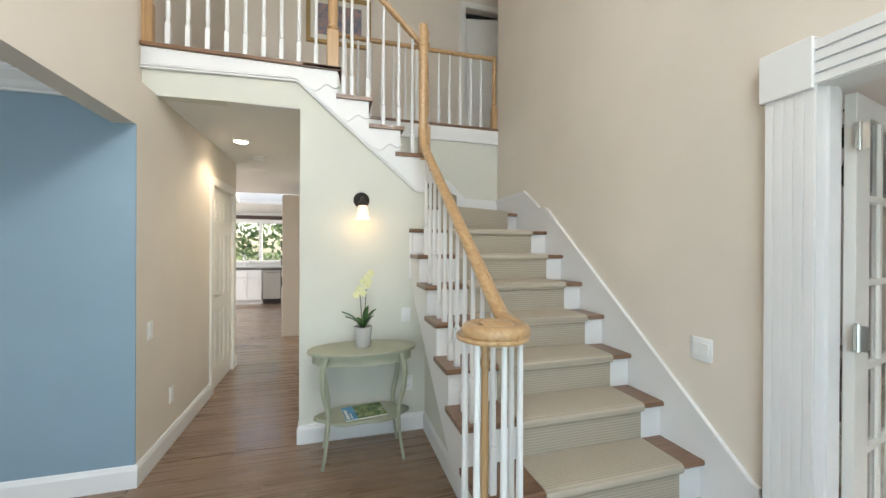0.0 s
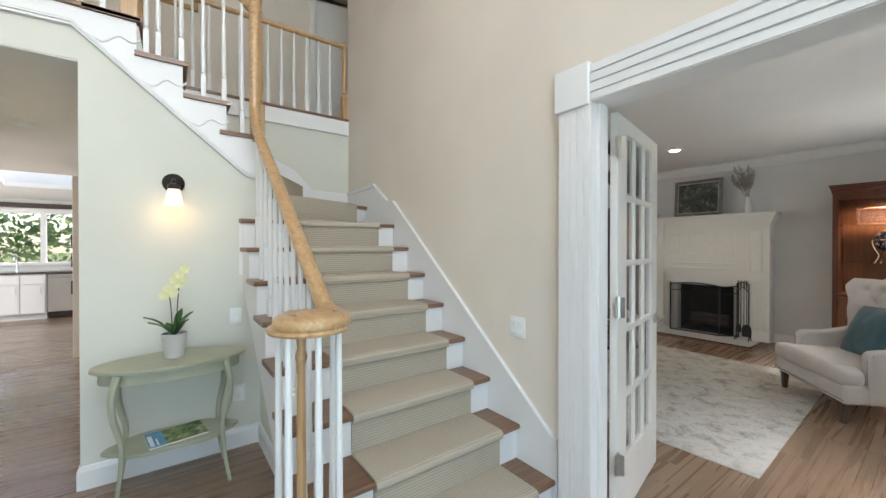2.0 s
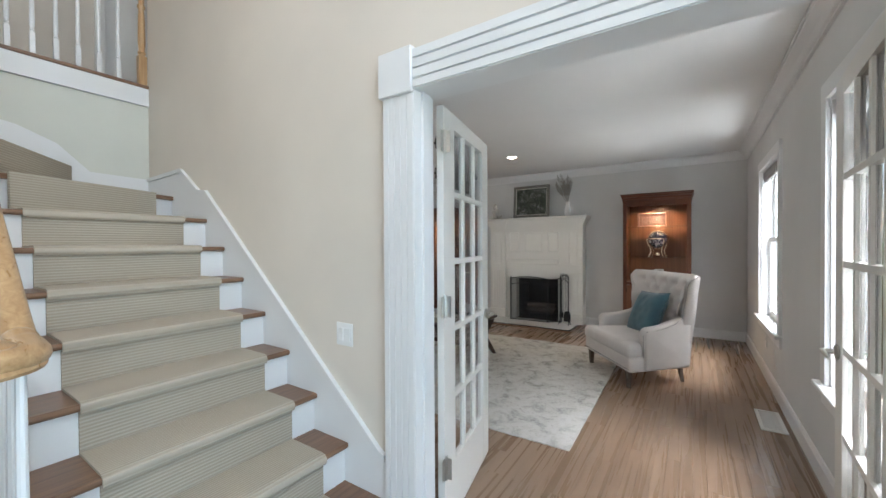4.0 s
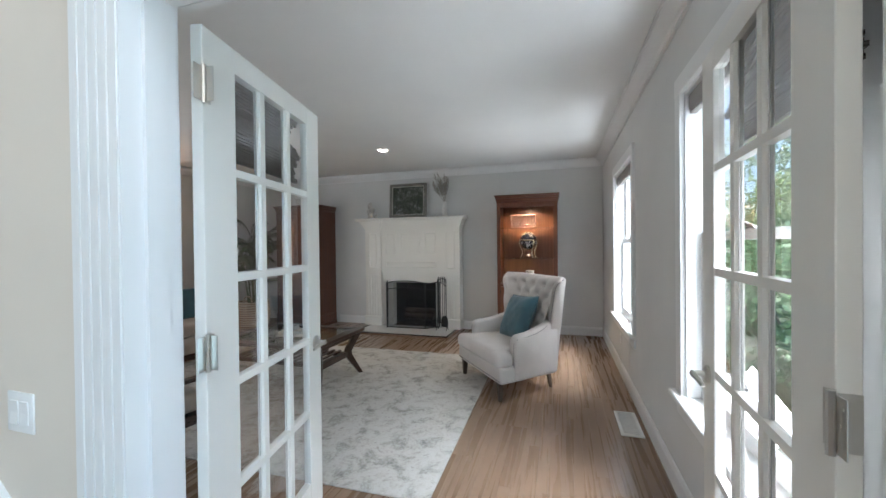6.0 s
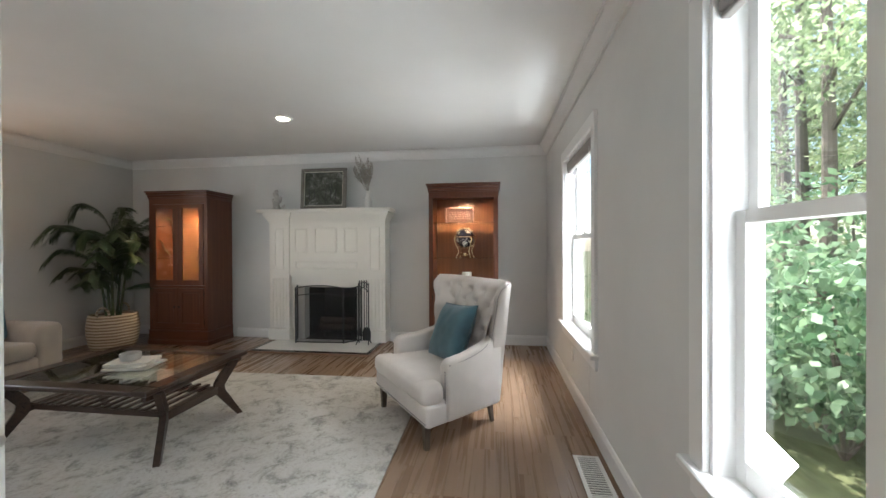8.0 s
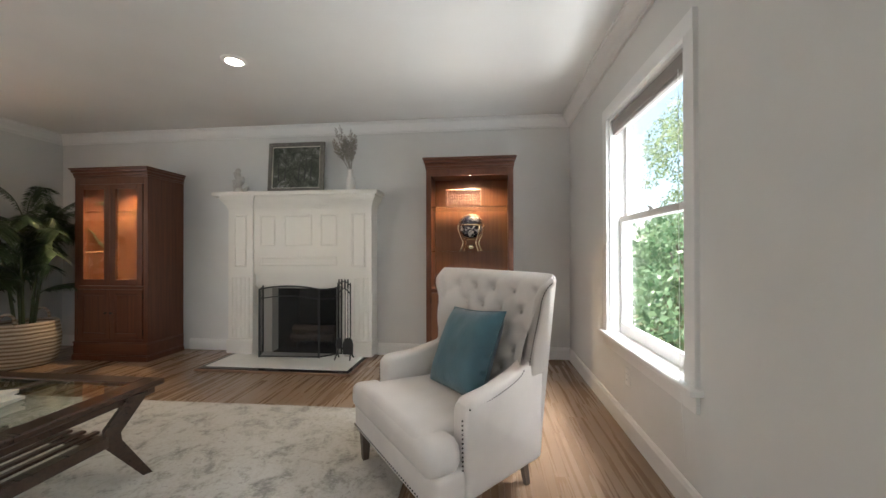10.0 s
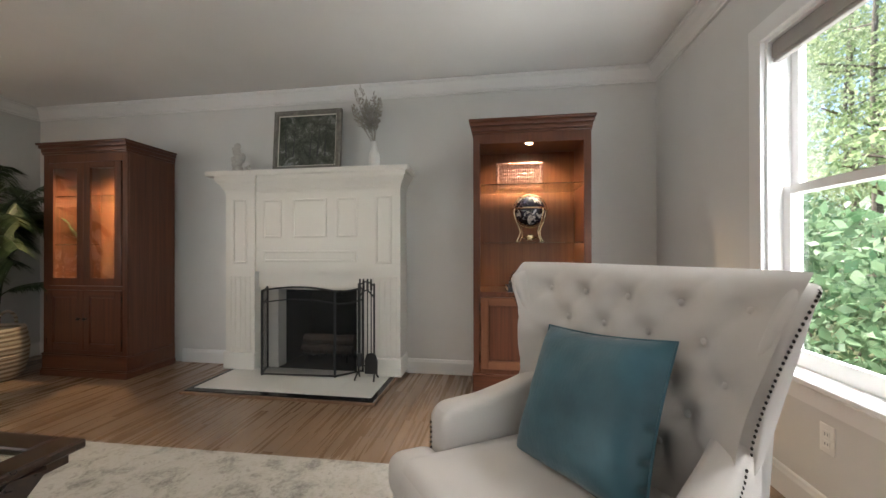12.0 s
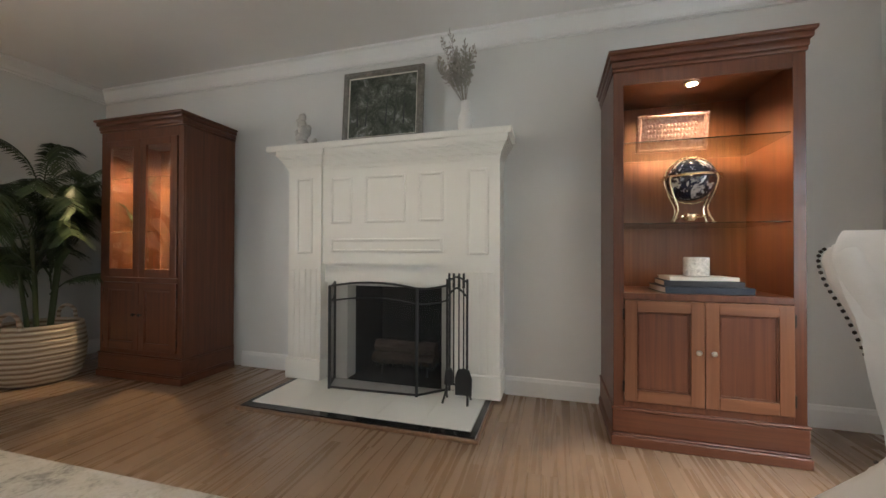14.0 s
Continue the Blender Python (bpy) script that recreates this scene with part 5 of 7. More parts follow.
def book(name, label, x, y, z, l, w, t, turn, cover):
    ob = thing(name, label, "book", m=pose(x, y, z, 0, 0, turn), group="stacked books")
    bm = bmesh.new()
    box(bm, -w / 2, w / 2, -l / 2, l / 2, 0, 0.003)
    box(bm, -w / 2, w / 2, -l / 2, l / 2, t - 0.003, t)
    box(bm, w / 2 - 0.003, w / 2, -l / 2, l / 2, 0.003, t - 0.003)
    part("cover", bm, cover, ob, smooth=0)
    part("pages", boxes((-w / 2 + 0.004, w / 2 - 0.003, -l / 2 + 0.004, l / 2 - 0.004, 0.003, t - 0.003)), M_PAPER, ob, smooth=0)
    return ob


book("book", "large navy cloth book lying in a cabinet", 6.80, 0.345, 0.825, 0.42, 0.28, 0.034, 184, M_NAVY)
book("book", "charcoal cloth book on a navy book", 6.81, 0.350, 0.8595, 0.37, 0.25, 0.030, 178, M_CHARCOAL)
book("book", "thin white book on a charcoal book", 6.82, 0.347, 0.890, 0.33, 0.22, 0.020, 182, M_PAPER)
bm = bmesh.new()
lathe(bm, [(0.058, 0), (0.064, 0.004), (0.064, 0.105), (0.058, 0.108), (0.055, 0.10), (0.055, 0.02)], seg=24)
solid("candle_holder", bm, M_SILVER, "hammered silver candle holder on books", "candle holder", at=(0, 0, 0)).location = (6.82, 0.345, 0.9105)

# glassware in the glazed cabinet
for (y, z) in ((4.05, 1.655), (4.18, 1.655), (4.10, 1.205), (4.24, 1.205)):
    bm = bmesh.new()
    lathe(bm, [(0.032, 0), (0.030, 0.004), (0.006, 0.012), (0.005, 0.08), (0.03, 0.11), (0.038, 0.15), (0.034, 0.19), (0.032, 0.19), (0.035, 0.15), (0.026, 0.112), (0.002, 0.09)], seg=16)
    g = solid("stem_glass", bm, M_GLASS, "clear stemmed glass on a cabinet shelf", "glass", "stem glasses")
    g.location = (6.86, y, z)
    g.visible_shadow = False

# ---- things on the mantel shelf ----
pic = thing("mantel_painting", "woodland painting in a pewter frame leaning on the mantel", "painting", m=pose(7.03, 2.405, 1.888, 0, 4, 0))
PW, PH = 0.342, 0.592
bm = bmesh.new()
for f, x, d in ((0.0, -0.012, 0.028), (0.022, -0.022, 0.03)):
    for y0, y1, z0, z1 in ((-PW + f, -PW + f + 0.028, f, PH - f), (PW - f - 0.028, PW - f, f, PH - f), (-PW + f + 0.028, PW - f - 0.028, f, f + 0.028), (-PW + f + 0.028, PW - f - 0.028, PH - f - 0.028, PH - f)):
        box(bm, x, x + d, y0, y1, z0, z1, 0.005)
part("picture_frame", bm, M_FRAME, pic, smooth=0)
part("canvas", boxes((-0.002, 0.008, -PW + 0.045, PW - 0.045, 0.045, PH - 0.045)), M_CANVAS, pic, "dark woodland painting", 0)
bm = bmesh.new()
for y0, y1, z0, z1 in ((-PW + 0.05, -PW + 0.058, 0.05, PH - 0.05), (PW - 0.058, PW - 0.05, 0.05, PH - 0.05), (-PW + 0.058, PW - 0.058, 0.05, 0.058), (-PW + 0.058, PW - 0.058, PH - 0.058, PH - 0.05)):
    box(bm, -0.008, 0.0, y0, y1, z0, z1, 0.002)
part("slip", bm, M_PAPER, pic, "pale inner slip", 0)
rngp = random.Random(4)
for i in range(5):
    y = rngp.uniform(-0.22, 0.24)
    bm = bmesh.new()
    prism(bm, [(y, 0.14), (y + 0.014, 0.14), (y + 0.006 + rngp.uniform(-0.03, 0.03), 0.46)], "x", -0.0035, -0.002)
    part("painted_tree", bm, M_CHARCOAL, pic, smooth=0)

bm = bmesh.new()
lathe(bm, [(0.034, 0), (0.044, 0.01), (0.050, 0.07), (0.048, 0.13), (0.030, 0.175), (0.027, 0.235), (0.031, 0.245), (0.026, 0.245), (0.022, 0.20)], seg=24)
vase = solid("vase", bm, M_CERAMIC, "white ceramic bottle vase on the mantel", "vase")
vase.location = (7.02, 1.735, 1.887)
grass = thing("dried_grass", "bunch of dried pampas grass in a vase", "dried flowers", (7.02, 1.735, 2.09))
rngg = random.Random(8)
for i in range(20):
    a, tilt_ = rngg.uniform(0, 6.28), rngg.uniform(0.03, 0.16)
    L = rngg.uniform(0.30, 0.50)
    top = Vector((7.02 + tilt_ * math.cos(a) * 0.9, 1.735 + tilt_ * math.sin(a) * 1.2 + 0.03, 2.10 + L))
    base_ = Vector((7.02, 1.735, 2.09))
    bm = bmesh.new()
    tube(bm, [base_, base_.lerp(top, 0.5) + Vector((0, 0, 0.01)), top], 0.0016, 4)
    d = (top - base_).normalized()
    for k in range(60):
        p = base_.lerp(top, 0.42 + 0.58 * k / 60)
        r = 0.030 * math.sin(math.pi * min(1, (k + 4) / 64)) + 0.006
        q = p + Vector((rngg.uniform(-r, r), rngg.uniform(-r, r), rngg.uniform(-0.01, 0.03)))
        e = Vector((rngg.uniform(-1, 1), rngg.uniform(-1, 1), rngg.uniform(0, 1))).normalized() * 0.008
        vs = [bm.verts.new(v) for v in (p, q + e, q + d * 0.018)]
        bm.faces.new(vs)
    part("plume", bm, M_PAMPAS, grass, smooth=0)

bm = bmesh.new()
rngs = random.Random(3)
for k, (dx, dy, z, r) in enumerate(((0, 0, 0.03, 0.055), (0.0, 0.01, 0.09, 0.05), (0.005, -0.015, 0.15, 0.055), (0.0, 0.01, 0.21, 0.042), (0.0, 0.0, 0.262, 0.034), (0.01, 0.05, 0.14, 0.03), (0.0, -0.055, 0.17, 0.026), (-0.01, 0.03, 0.235, 0.022), (-0.01, -0.10, 0.03, 0.03), (-0.01, -0.125, 0.06, 0.018))):
    bmesh.ops.create_icosphere(bm, subdivisions=2, radius=r, matrix=Matrix.Translation((7.03 + dx, 3.115 + dy, 1.888 + z)) @ Matrix.Diagonal((0.8, 1, 1.1, 1)))
for v in bm.verts:
    v.co += Vector((noise.noise(v.co * 30), noise.noise(v.co * 30 + Vector((5, 0, 0))), noise.noise(v.co * 30 + Vector((0, 7, 0))))) * 0.008
    v.co.z = max(v.co.z, 1.887)
solid("garden_statuette", bm, M_STONE, "small weathered white stone statuette on the mantel", "statuette", smooth=True, at=(7.03, 3.115, 1.887))
for dx, dy in ((0, 0), (0.012, 0.05), (-0.01, 0.09)):
    bm = bmesh.new()
    bmesh.ops.create_icosphere(bm, subdivisions=2, radius=0.014, matrix=Matrix.Translation((7.0 + dx, 1.86 + dy, 1.898)) @ Matrix.Diagonal((1.0, 1.4, 0.75, 1)))
    solid("pebble", bm, M_STONE, "small pale stone on the mantel shelf", "ornament", "pebbles", smooth=True, at=(7.0 + dx, 1.86 + dy, 1.887))


# ---- wing chair ----
plain_part = part


def wing_chair(m):
    """Faces local -y; the seat middle is at the origin."""
    ch = thing("wing_chair", "off-white linen wing chair with tufted back and nailhead trim", "armchair", m=m)
    W, D = 0.46, 0.36

    def part(name, bm, material, parent, label="", smooth=35):
        """Draws the chair in towards its back before the part is made."""
        for v in bm.verts:
            k = min(1.0, max(0.0, (v.co.y + 0.1) / 0.46))
            v.co.y -= (0.09 - 0.06 * min(1.0, max(0.0, v.co.z / 1.1))) * k
            v.co.x *= 1 - 0.39 * max(0.0, v.co.y + 0.28)
        return plain_part(name, bm, material, parent, label, smooth)

    # seat base
    bm = bmesh.new()
    box(bm, -W - 0.0, W + 0.0, -D - 0.04, D, 0.17, 0.33, 0.03, segments=3)
    part("seat_rail", bm, M_LINEN, ch)
    bm = bmesh.new()
    box(bm, -W + 0.085, W - 0.085, -D - 0.06, D - 0.1, 0.31, 0.475, 0.055, segments=4)
    box(bm, -W + 0.005, W - 0.005, -D - 0.065, -D + 0.115, 0.31, 0.472, 0.055, segments=4)
    for v in bm.verts:
        if v.co.z > 0.40:
            v.co.z += 0.03 * (1 - (v.co.x / 0.32) ** 2) * (1 - ((v.co.y + 0.07) / 0.40) ** 2)
    part("seat_cushion", bm, M_LINEN, ch)
    # arms: padded boards that slope up to the wings
    for s in (-1, 1):
        bm = bmesh.new()
        out = [(-D + 0.12, 0.18), (-D + 0.115, 0.56), (-D + 0.15, 0.60), (-0.05, 0.615), (0.14, 0.66), (0.24, 0.70), (D, 0.70), (D, 0.18)]
        prism(bm, out, "x", s * (W - 0.105), s * (W + 0.01))
        bmesh.ops.bevel(bm, geom=list(bm.edges), offset=0.028, segments=3, affect="EDGES", profile=0.5)
        arm = part("arm", bm, M_LINEN, ch)
        # wing: rises from the arm and sweeps in at the top
        bm = bmesh.new()
        out = [(0.225, 0.60), (0.222, 0.78), (0.208, 0.93), (0.190, 1.01), (0.20, 1.07), (0.25, 1.10), (0.36, 1.115), (0.40, 1.08), (0.40, 0.60)]
        prism(bm, out, "x", s * (W - 0.065), s * (W + 0.012))
        bmesh.ops.bevel(bm, geom=list(bm.edges), offset=0.024, segments=3, affect="EDGES", profile=0.5)
        for v in bm.verts:
            k = max(0.0, (v.co.z - 0.68) / 0.44)
            v.co.x += s * 0.165 * k ** 1.3 * (1.0 if v.co.y < 0.30 else 0.4)
        wing = part("wing", bm, M_LINEN, ch)
        # nailheads along the arm front, arm edge and wing edge
        line = curve_points([(s * (W - 0.018), -D + 0.114, 0.24), (s * (W - 0.018), -D + 0.112, 0.545)], 8)
        line2 = curve_points([(s * (W + 0.003), -D + 0.14, 0.572), (s * (W + 0.008), -0.05, 0.590), (s * (W + 0.008), 0.12, 0.628), (s * (W + 0.008), 0.18, 0.665)], 9)
        line3 = []
        for y, z in [(p.x, p.y) for p in curve_points([(0.226, 0.66, 0), (0.224, 0.78, 0), (0.210, 0.93, 0), (0.192, 1.01, 0), (0.206, 1.065, 0), (0.25, 1.09, 0), (0.36, 1.10, 0)], 10)]:
            k = max(0.0, (z - 0.68) / 0.44)
            line3.append(Vector((s * (W + 0.006 + 0.165 * k ** 1.3 * (1.0 if y < 0.24 else 1.0 - 5.0 * (y - 0.24))), y - 0.002, z)))
        for host, pts, normal in ((arm, line, (0, -1, 0)), (arm, line2, (s, 0, 0)), (wing, line3, (s, 0, 0))):
            bm = bmesh.new()
            step, last = 0.0150, None
            dense = []
            for a, b in zip(pts, pts[1:]):
                for k in range(8):
                    dense.append(a.lerp(b, k / 8))
            for p in dense:
                if last is None or (p - last).length >= step:
                    bmesh.ops.create_icosphere(bm, subdivisions=1, radius=0.0050, matrix=Matrix.Translation(p))
                    last = p
            tagged(part("nailhead_trim", bm, M_NAIL, host, "row of dark antique nailheads"), "row of dark antique nailheads", kind="stuff")
    bm = bmesh.new()
    last = None
    for k in range(42):
        p = Vector((-W + 0.02 + (2 * W - 0.04) * k / 41, -D - 0.041, 0.205))
        bmesh.ops.create_icosphere(bm, subdivisions=1, radius=0.0050, matrix=Matrix.Translation(p))
    tagged(part("nailhead_trim", bm, M_NAIL, ch, "row of dark antique nailheads"), "row of dark antique nailheads", kind="stuff")
    # tufted inside back
    bm = bmesh.new()
    nx, nz = 56, 48
    grid = []
    buttons = []
    for r in range(5):
        for c in range(-2, 3):
            x = c * 0.135 + (0.0675 if r % 2 else 0)
            if abs(x) < 0.30:
                buttons.append((x, 0.60 + r * 0.105))
    for i in range(nx + 1):
        row = []
        for k in range(nz + 1):
            u, z = -0.325 + 0.65 * i / nx, 0.42 + 0.71 * k / nz
            lean = (z - 0.42) * 0.13
            spread = 1 + 0.34 * max(0, (z - 0.68) / 0.44) ** 1.3
            y = 0.225 + lean
            soft = 0.03
            edge = max(abs(u) / 0.325 - 0.72, 0) / 0.28
            dent = 0
            for bx, bz in buttons:
                q = ((u - bx) ** 2 + (z - bz) ** 2) / 0.0011
                dent += math.exp(-q)
                # pleats run on the diagonal between buttons
            pl = abs(math.sin((u / 0.135 + (z - 0.60) / 0.21) * math.pi)) ** 0.5 * abs(math.sin((u / 0.135 - (z - 0.60) / 0.21) * math.pi)) ** 0.5
            inside = 1.0 if 0.56 < z < 1.06 else max(0.0, 1 - 8 * max(0.56 - z, z - 1.06))
            y += -soft * (0.55 * pl * inside + 0.45) + 0.034 * min(1, dent) - 0.085 * edge * edge
            top_round = max(0.0, (z - 1.06) / 0.07)
            y += 0.05 * top_round ** 2
            row.append(bm.verts.new((u * spread * (1.32 + 0.05 * edge), y, z)))
        grid.append(row)
    for i in range(nx):
        for k in range(nz):
            bm.faces.new((grid[i][k], grid[i + 1][k], grid[i + 1][k + 1], grid[i][k + 1]))
    back = part("tufted_back", bm, M_LINEN, ch, "deep button tufted inside back", True)
    for bx, bz in buttons:
        sp = 1 + 0.34 * max(0, (bz - 0.68) / 0.44) ** 1.3
        bm = bmesh.new()
        bmesh.ops.create_icosphere(bm, subdivisions=2, radius=0.012, matrix=Matrix.Translation((bx * sp * 1.32, 0.225 + (bz - 0.42) * 0.13 + 0.006, bz)) @ Matrix.Diagonal((1, 0.5, 1, 1)))
        part("button", bm, M_LINEN, back)
    bm = bmesh.new()
    prism(bm, [(0.26, 0.18), (0.345, 0.80), (0.345, 1.09), (0.36, 1.125), (0.385, 1.13), (0.415, 1.10), (0.41, 0.8), (0.365, 0.18)], "x", -W - 0.005, W + 0.005)
    bmesh.ops.bevel(bm, geom=list(bm.edges), offset=0.02, segments=3, affect="EDGES", profile=0.5)
    for v in bm.verts:
        k = max(0.0, (v.co.z - 0.68) / 0.44)
        v.co.x *= 1 + 0.13 * k * k
        v.co.z += 0.018 * (1 - (v.co.x / 0.4) ** 2) * max(0, (v.co.z - 1.0) / 0.15)
    part("outside_back", bm, M_LINEN, ch)
    for x, y, back_leg in ((-W + 0.08, -D + 0.0, 0), (W - 0.08, -D + 0.0, 0), (-W + 0.115, D - 0.05, 1), (W - 0.115, D - 0.05, 1)):
        bm = bmesh.new()
        k = 0.05 if back_leg else 0.0
        pts = [(x, y, 0.19), (x, y + k * 0.4, 0.10), (x, y + k, 0.0)]
        for (p, q), (ra, rb) in zip(zip(pts, pts[1:]), ((0.026, 0.021), (0.021, 0.016))):
            ring_a = [bm.verts.new((p[0] + sx * ra, p[1] + sy * ra, p[2])) for sx, sy in ((-1, -1), (1, -1), (1, 1), (-1, 1))]
            ring_b = [bm.verts.new((q[0] + sx * rb, q[1] + sy * rb, q[2])) for sx, sy in ((-1, -1), (1, -1), (1, 1), (-1, 1))]
            for i in range(4):
                bm.faces.new((ring_a[i], ring_b[i], ring_b[(i + 1) % 4], ring_a[(i + 1) % 4]))
            if q[2] == 0.0:
                bm.faces.new(ring_b[::-1])
        part("leg", bm, M_LEG, ch, "tapered grey-brown wooden leg", 0)
    return ch


M_LEG = wood("grey_brown_leg", (0.05, 0.037, 0.028), (0.13, 0.10, 0.075), "z", 2.0, 0.4)
CHAIR = pose(4.914, 0.389, 0, 0, 0, 218.3) @ Matrix.Diagonal((1, 1, 0.967, 1))
wing_chair(CHAIR)

# cushion leaning in the chair
cush = thing("cushion", "teal satin cushion leaning in a wing chair", "cushion", m=CHAIR @ pose(0.0, -0.015, 0.455, -25, -4, -1))
bm = bmesh.new()
n = 22
front, rear = [], []
for sgn, store in ((-1, front), (1, rear)):
    for i in range(n + 1):
        row = []
        for k in range(n + 1):
            u, v = i / n * 2 - 1, k / n * 2 - 1
            x = 0.245 * u * (1 - 0.06 * (1 - v * v) * abs(u))
            z = 0.245 + 0.245 * v * (1 - 0.06 * (1 - u * u) * abs(v))
            puff = 0.085 * max(0, (1 - u ** 4)) ** 0.6 * max(0, (1 - v ** 4)) ** 0.6
            puff += 0.006 * noise.noise(Vector((u * 3, v * 3, sgn))) * (1 - abs(u * v))
            row.append(bm.verts.new((x, sgn * puff, z)))
        store.append(row)
    for i in range(n):
        for k in range(n):
            q = (store[i][k], store[i + 1][k], store[i + 1][k + 1], store[i][k + 1])
            bm.faces.new(q if sgn < 0 else q[::-1])
bmesh.ops.remove_doubles(bm, verts=bm.verts, dist=0.0006)
body = part("cover", bm, M_TEAL, cush, smooth=55)
edge = [(-0.245, 0, 0), (0.245, 0, 0), (0.245, 0, 0.49), (-0.245, 0, 0.49)]
loop_pts = []
for a, b in zip(edge, edge[1:] + edge[:1]):
    for k in range(10):
        p = Vector(a).lerp(Vector(b), k / 10)
        c = Vector((0, 0, 0.245))
        w_ = 4 * (k / 10) * (1 - k / 10)
        loop_pts.append(p.lerp(c, 0.058 * w_))
part("piping", tube(bmesh.new(), loop_pts, 0.004, 6, closed=True), M_TEAL, cush)

# ---- rug ----
bm = bmesh.new()
rug_m = Matrix.Translation((2.93, 0.605, 0)) @ Matrix.Rotation(radians(1.2), 4, "Z")
box(bm, 0, 2.75, 0, 3.65, 0.001, 0.011, 0.003, m=rug_m)
rug = solid("area_rug", bm, M_RUG, "pale grey and beige abstract patterned area rug", "rug", at=(4.3, 2.4, 0))

# ---- coffee table ----
ct = thing("coffee_table", "dark walnut coffee table with glass top and slatted shelf", "coffee table", (4.40, 2.65, 0.011))
TXA, TXB, TYA, TYB, TZ = 3.92, 4.86, 2.05, 3.27, 0.48
bm = bmesh.new()
for it in ((TXA, TXB, TYA, TYA + 0.11), (TXA, TXB, TYB - 0.11, TYB), (TXA, TXA + 0.10, TYA + 0.11, TYB - 0.11), (TXB - 0.10, TXB, TYA + 0.11, TYB - 0.11), (TXA + 0.1, TXB - 0.1, 2.66, 2.72)):
    box(bm, it[0], it[1], it[2], it[3], TZ - 0.032, TZ, 0.006)
part("top_frame", bm, M_WALNUT, ct, "dark walnut top frame", 0)
for a, b in ((TYA + 0.11, 2.66), (2.72, TYB - 0.11)):
    g = part("glass_top", boxes((TXA + 0.098, TXB - 0.098, a - 0.002, b + 0.002, TZ - 0.011, TZ - 0.004)), M_SHELF_GLASS, ct, "clear glass inset", 0)
    g.visible_shadow = False
# legs cranked inwards at the shelf, each set across its corner
for xo, sx in ((TXA + 0.045, 1), (TXB - 0.11, -1)):
    for yo, sy in ((TYA - 0.02, 1), (TYB + 0.02, -1)):
        bm = bmesh.new()
        place = pose(xo, yo, 0, 0, 0, math.degrees(math.atan2(sy * 0.5, sx * 0.87)))
        prism(bm, [(0.0, 0.011), (0.042, 0.011), (0.205, 0.225), (0.20, 0.30), (0.10, TZ - 0.033), (0.02, TZ - 0.033), (0.135, 0.275), (0.13, 0.235)], "y", -0.019, 0.019, place)
        part("leg", bm, M_WALNUT, ct, "cranked walnut leg", 0)
for y in (TYA + 0.055, TYB - 0.085):
    bm = bmesh.new()
    box(bm, TXA + 0.20, TXB - 0.25, y, y + 0.03, 0.215, 0.272, 0.003)
    part("stretcher", bm, M_WALNUT, ct, smooth=0)
    bm = bmesh.new()
    box(bm, TXA + 0.03, TXB - 0.03, y - 0.02, y + 0.008, TZ - 0.075, TZ - 0.032, 0.003)
    part("apron", bm, M_WALNUT, ct, smooth=0)
for i in range(14):
    y = TYA + 0.085 + i * (TYB - TYA - 0.20) / 13
    bm = bmesh.new()
    box(bm, TXA + 0.225, TXB - 0.225, y, y + 0.032, 0.256, 0.270, 0.003)
    part("shelf_slat", bm, M_WALNUT, ct, smooth=0)
for x in (TXA + 0.24, TXB - 0.275):
    bm = bmesh.new()
    box(bm, x, x + 0.035, TYA + 0.07, TYB - 0.075, 0.215, 0.255, 0.003)
    part("shelf_rail", bm, M_WALNUT, ct, smooth=0)
book("magazine", "pale magazine on the coffee table glass", 4.36, 2.60, TZ + 0.001, 0.30, 0.22, 0.012, 12, M_PAPER)
book("magazine", "cream magazine on a pile", 4.37, 2.59, TZ + 0.0135, 0.30, 0.22, 0.014, -4, M_PAPER)
book("magazine", "pale book on magazines", 4.36, 2.61, TZ + 0.028, 0.28, 0.20, 0.018, 20, M_PAPER)
bm = bmesh.new()
lathe(bm, [(0.05, 0), (0.062, 0.004), (0.066, 0.05), (0.062, 0.052), (0.058, 0.01)], seg=24)
solid("bowl", bm, M_POT, "low pale ceramic bowl on books", "bowl").location = (4.36, 2.63, TZ + 0.047)

# ---- plant in a basket ----
PX, PY = 6.40, 5.12
basket = thing("plant_basket", "large woven seagrass basket planter with handles", "planter", (PX, PY, 0))
bm = bmesh.new()
prof = [(0.215, 0.0), (0.245, 0.03), (0.275, 0.16), (0.283, 0.28), (0.268, 0.40), (0.258, 0.46), (0.248, 0.462), (0.245, 0.40), (0.24, 0.38)]
fine = []
for (r0, z0), (r1, z1) in zip(prof, prof[1:]):
    k = max(1, int(abs(z1 - z0) / 0.012))
    for i in range(k):
        t = i / k
        fine.append((r0 + (r1 - r0) * t + (0.004 if i % 2 else 0), z0 + (z1 - z0) * t))
fine.append(prof[-1])
lathe(bm, fine, (PX, PY, 0), 40)
part("basket_body", bm, M_BASKET, basket)
for a in (25, 205):
    c, s = math.cos(radians(a)), math.sin(radians(a))
    pts = [(PX + 0.26 * c - k * 0.07 * s, PY + 0.26 * s + k * 0.07 * c, 0.44 + z) for k, z in ((-1, 0), (-0.8, 0.09), (0, 0.13), (0.8, 0.09), (1, 0))]
    part("handle", tube(bmesh.new(), curve_points(pts, 4), 0.014, 8), M_BASKET, basket)
part("soil", lathe(bmesh.new(), [(0.238, 0.38), (0.238, 0.40), (0.1, 0.41)], (PX, PY, 0), 30), M_SOIL, basket)
palm = thing("palm_plant", "tall dark green potted palm with arching fronds", "plant", (PX, PY, 0.41))
rngq = random.Random(21)
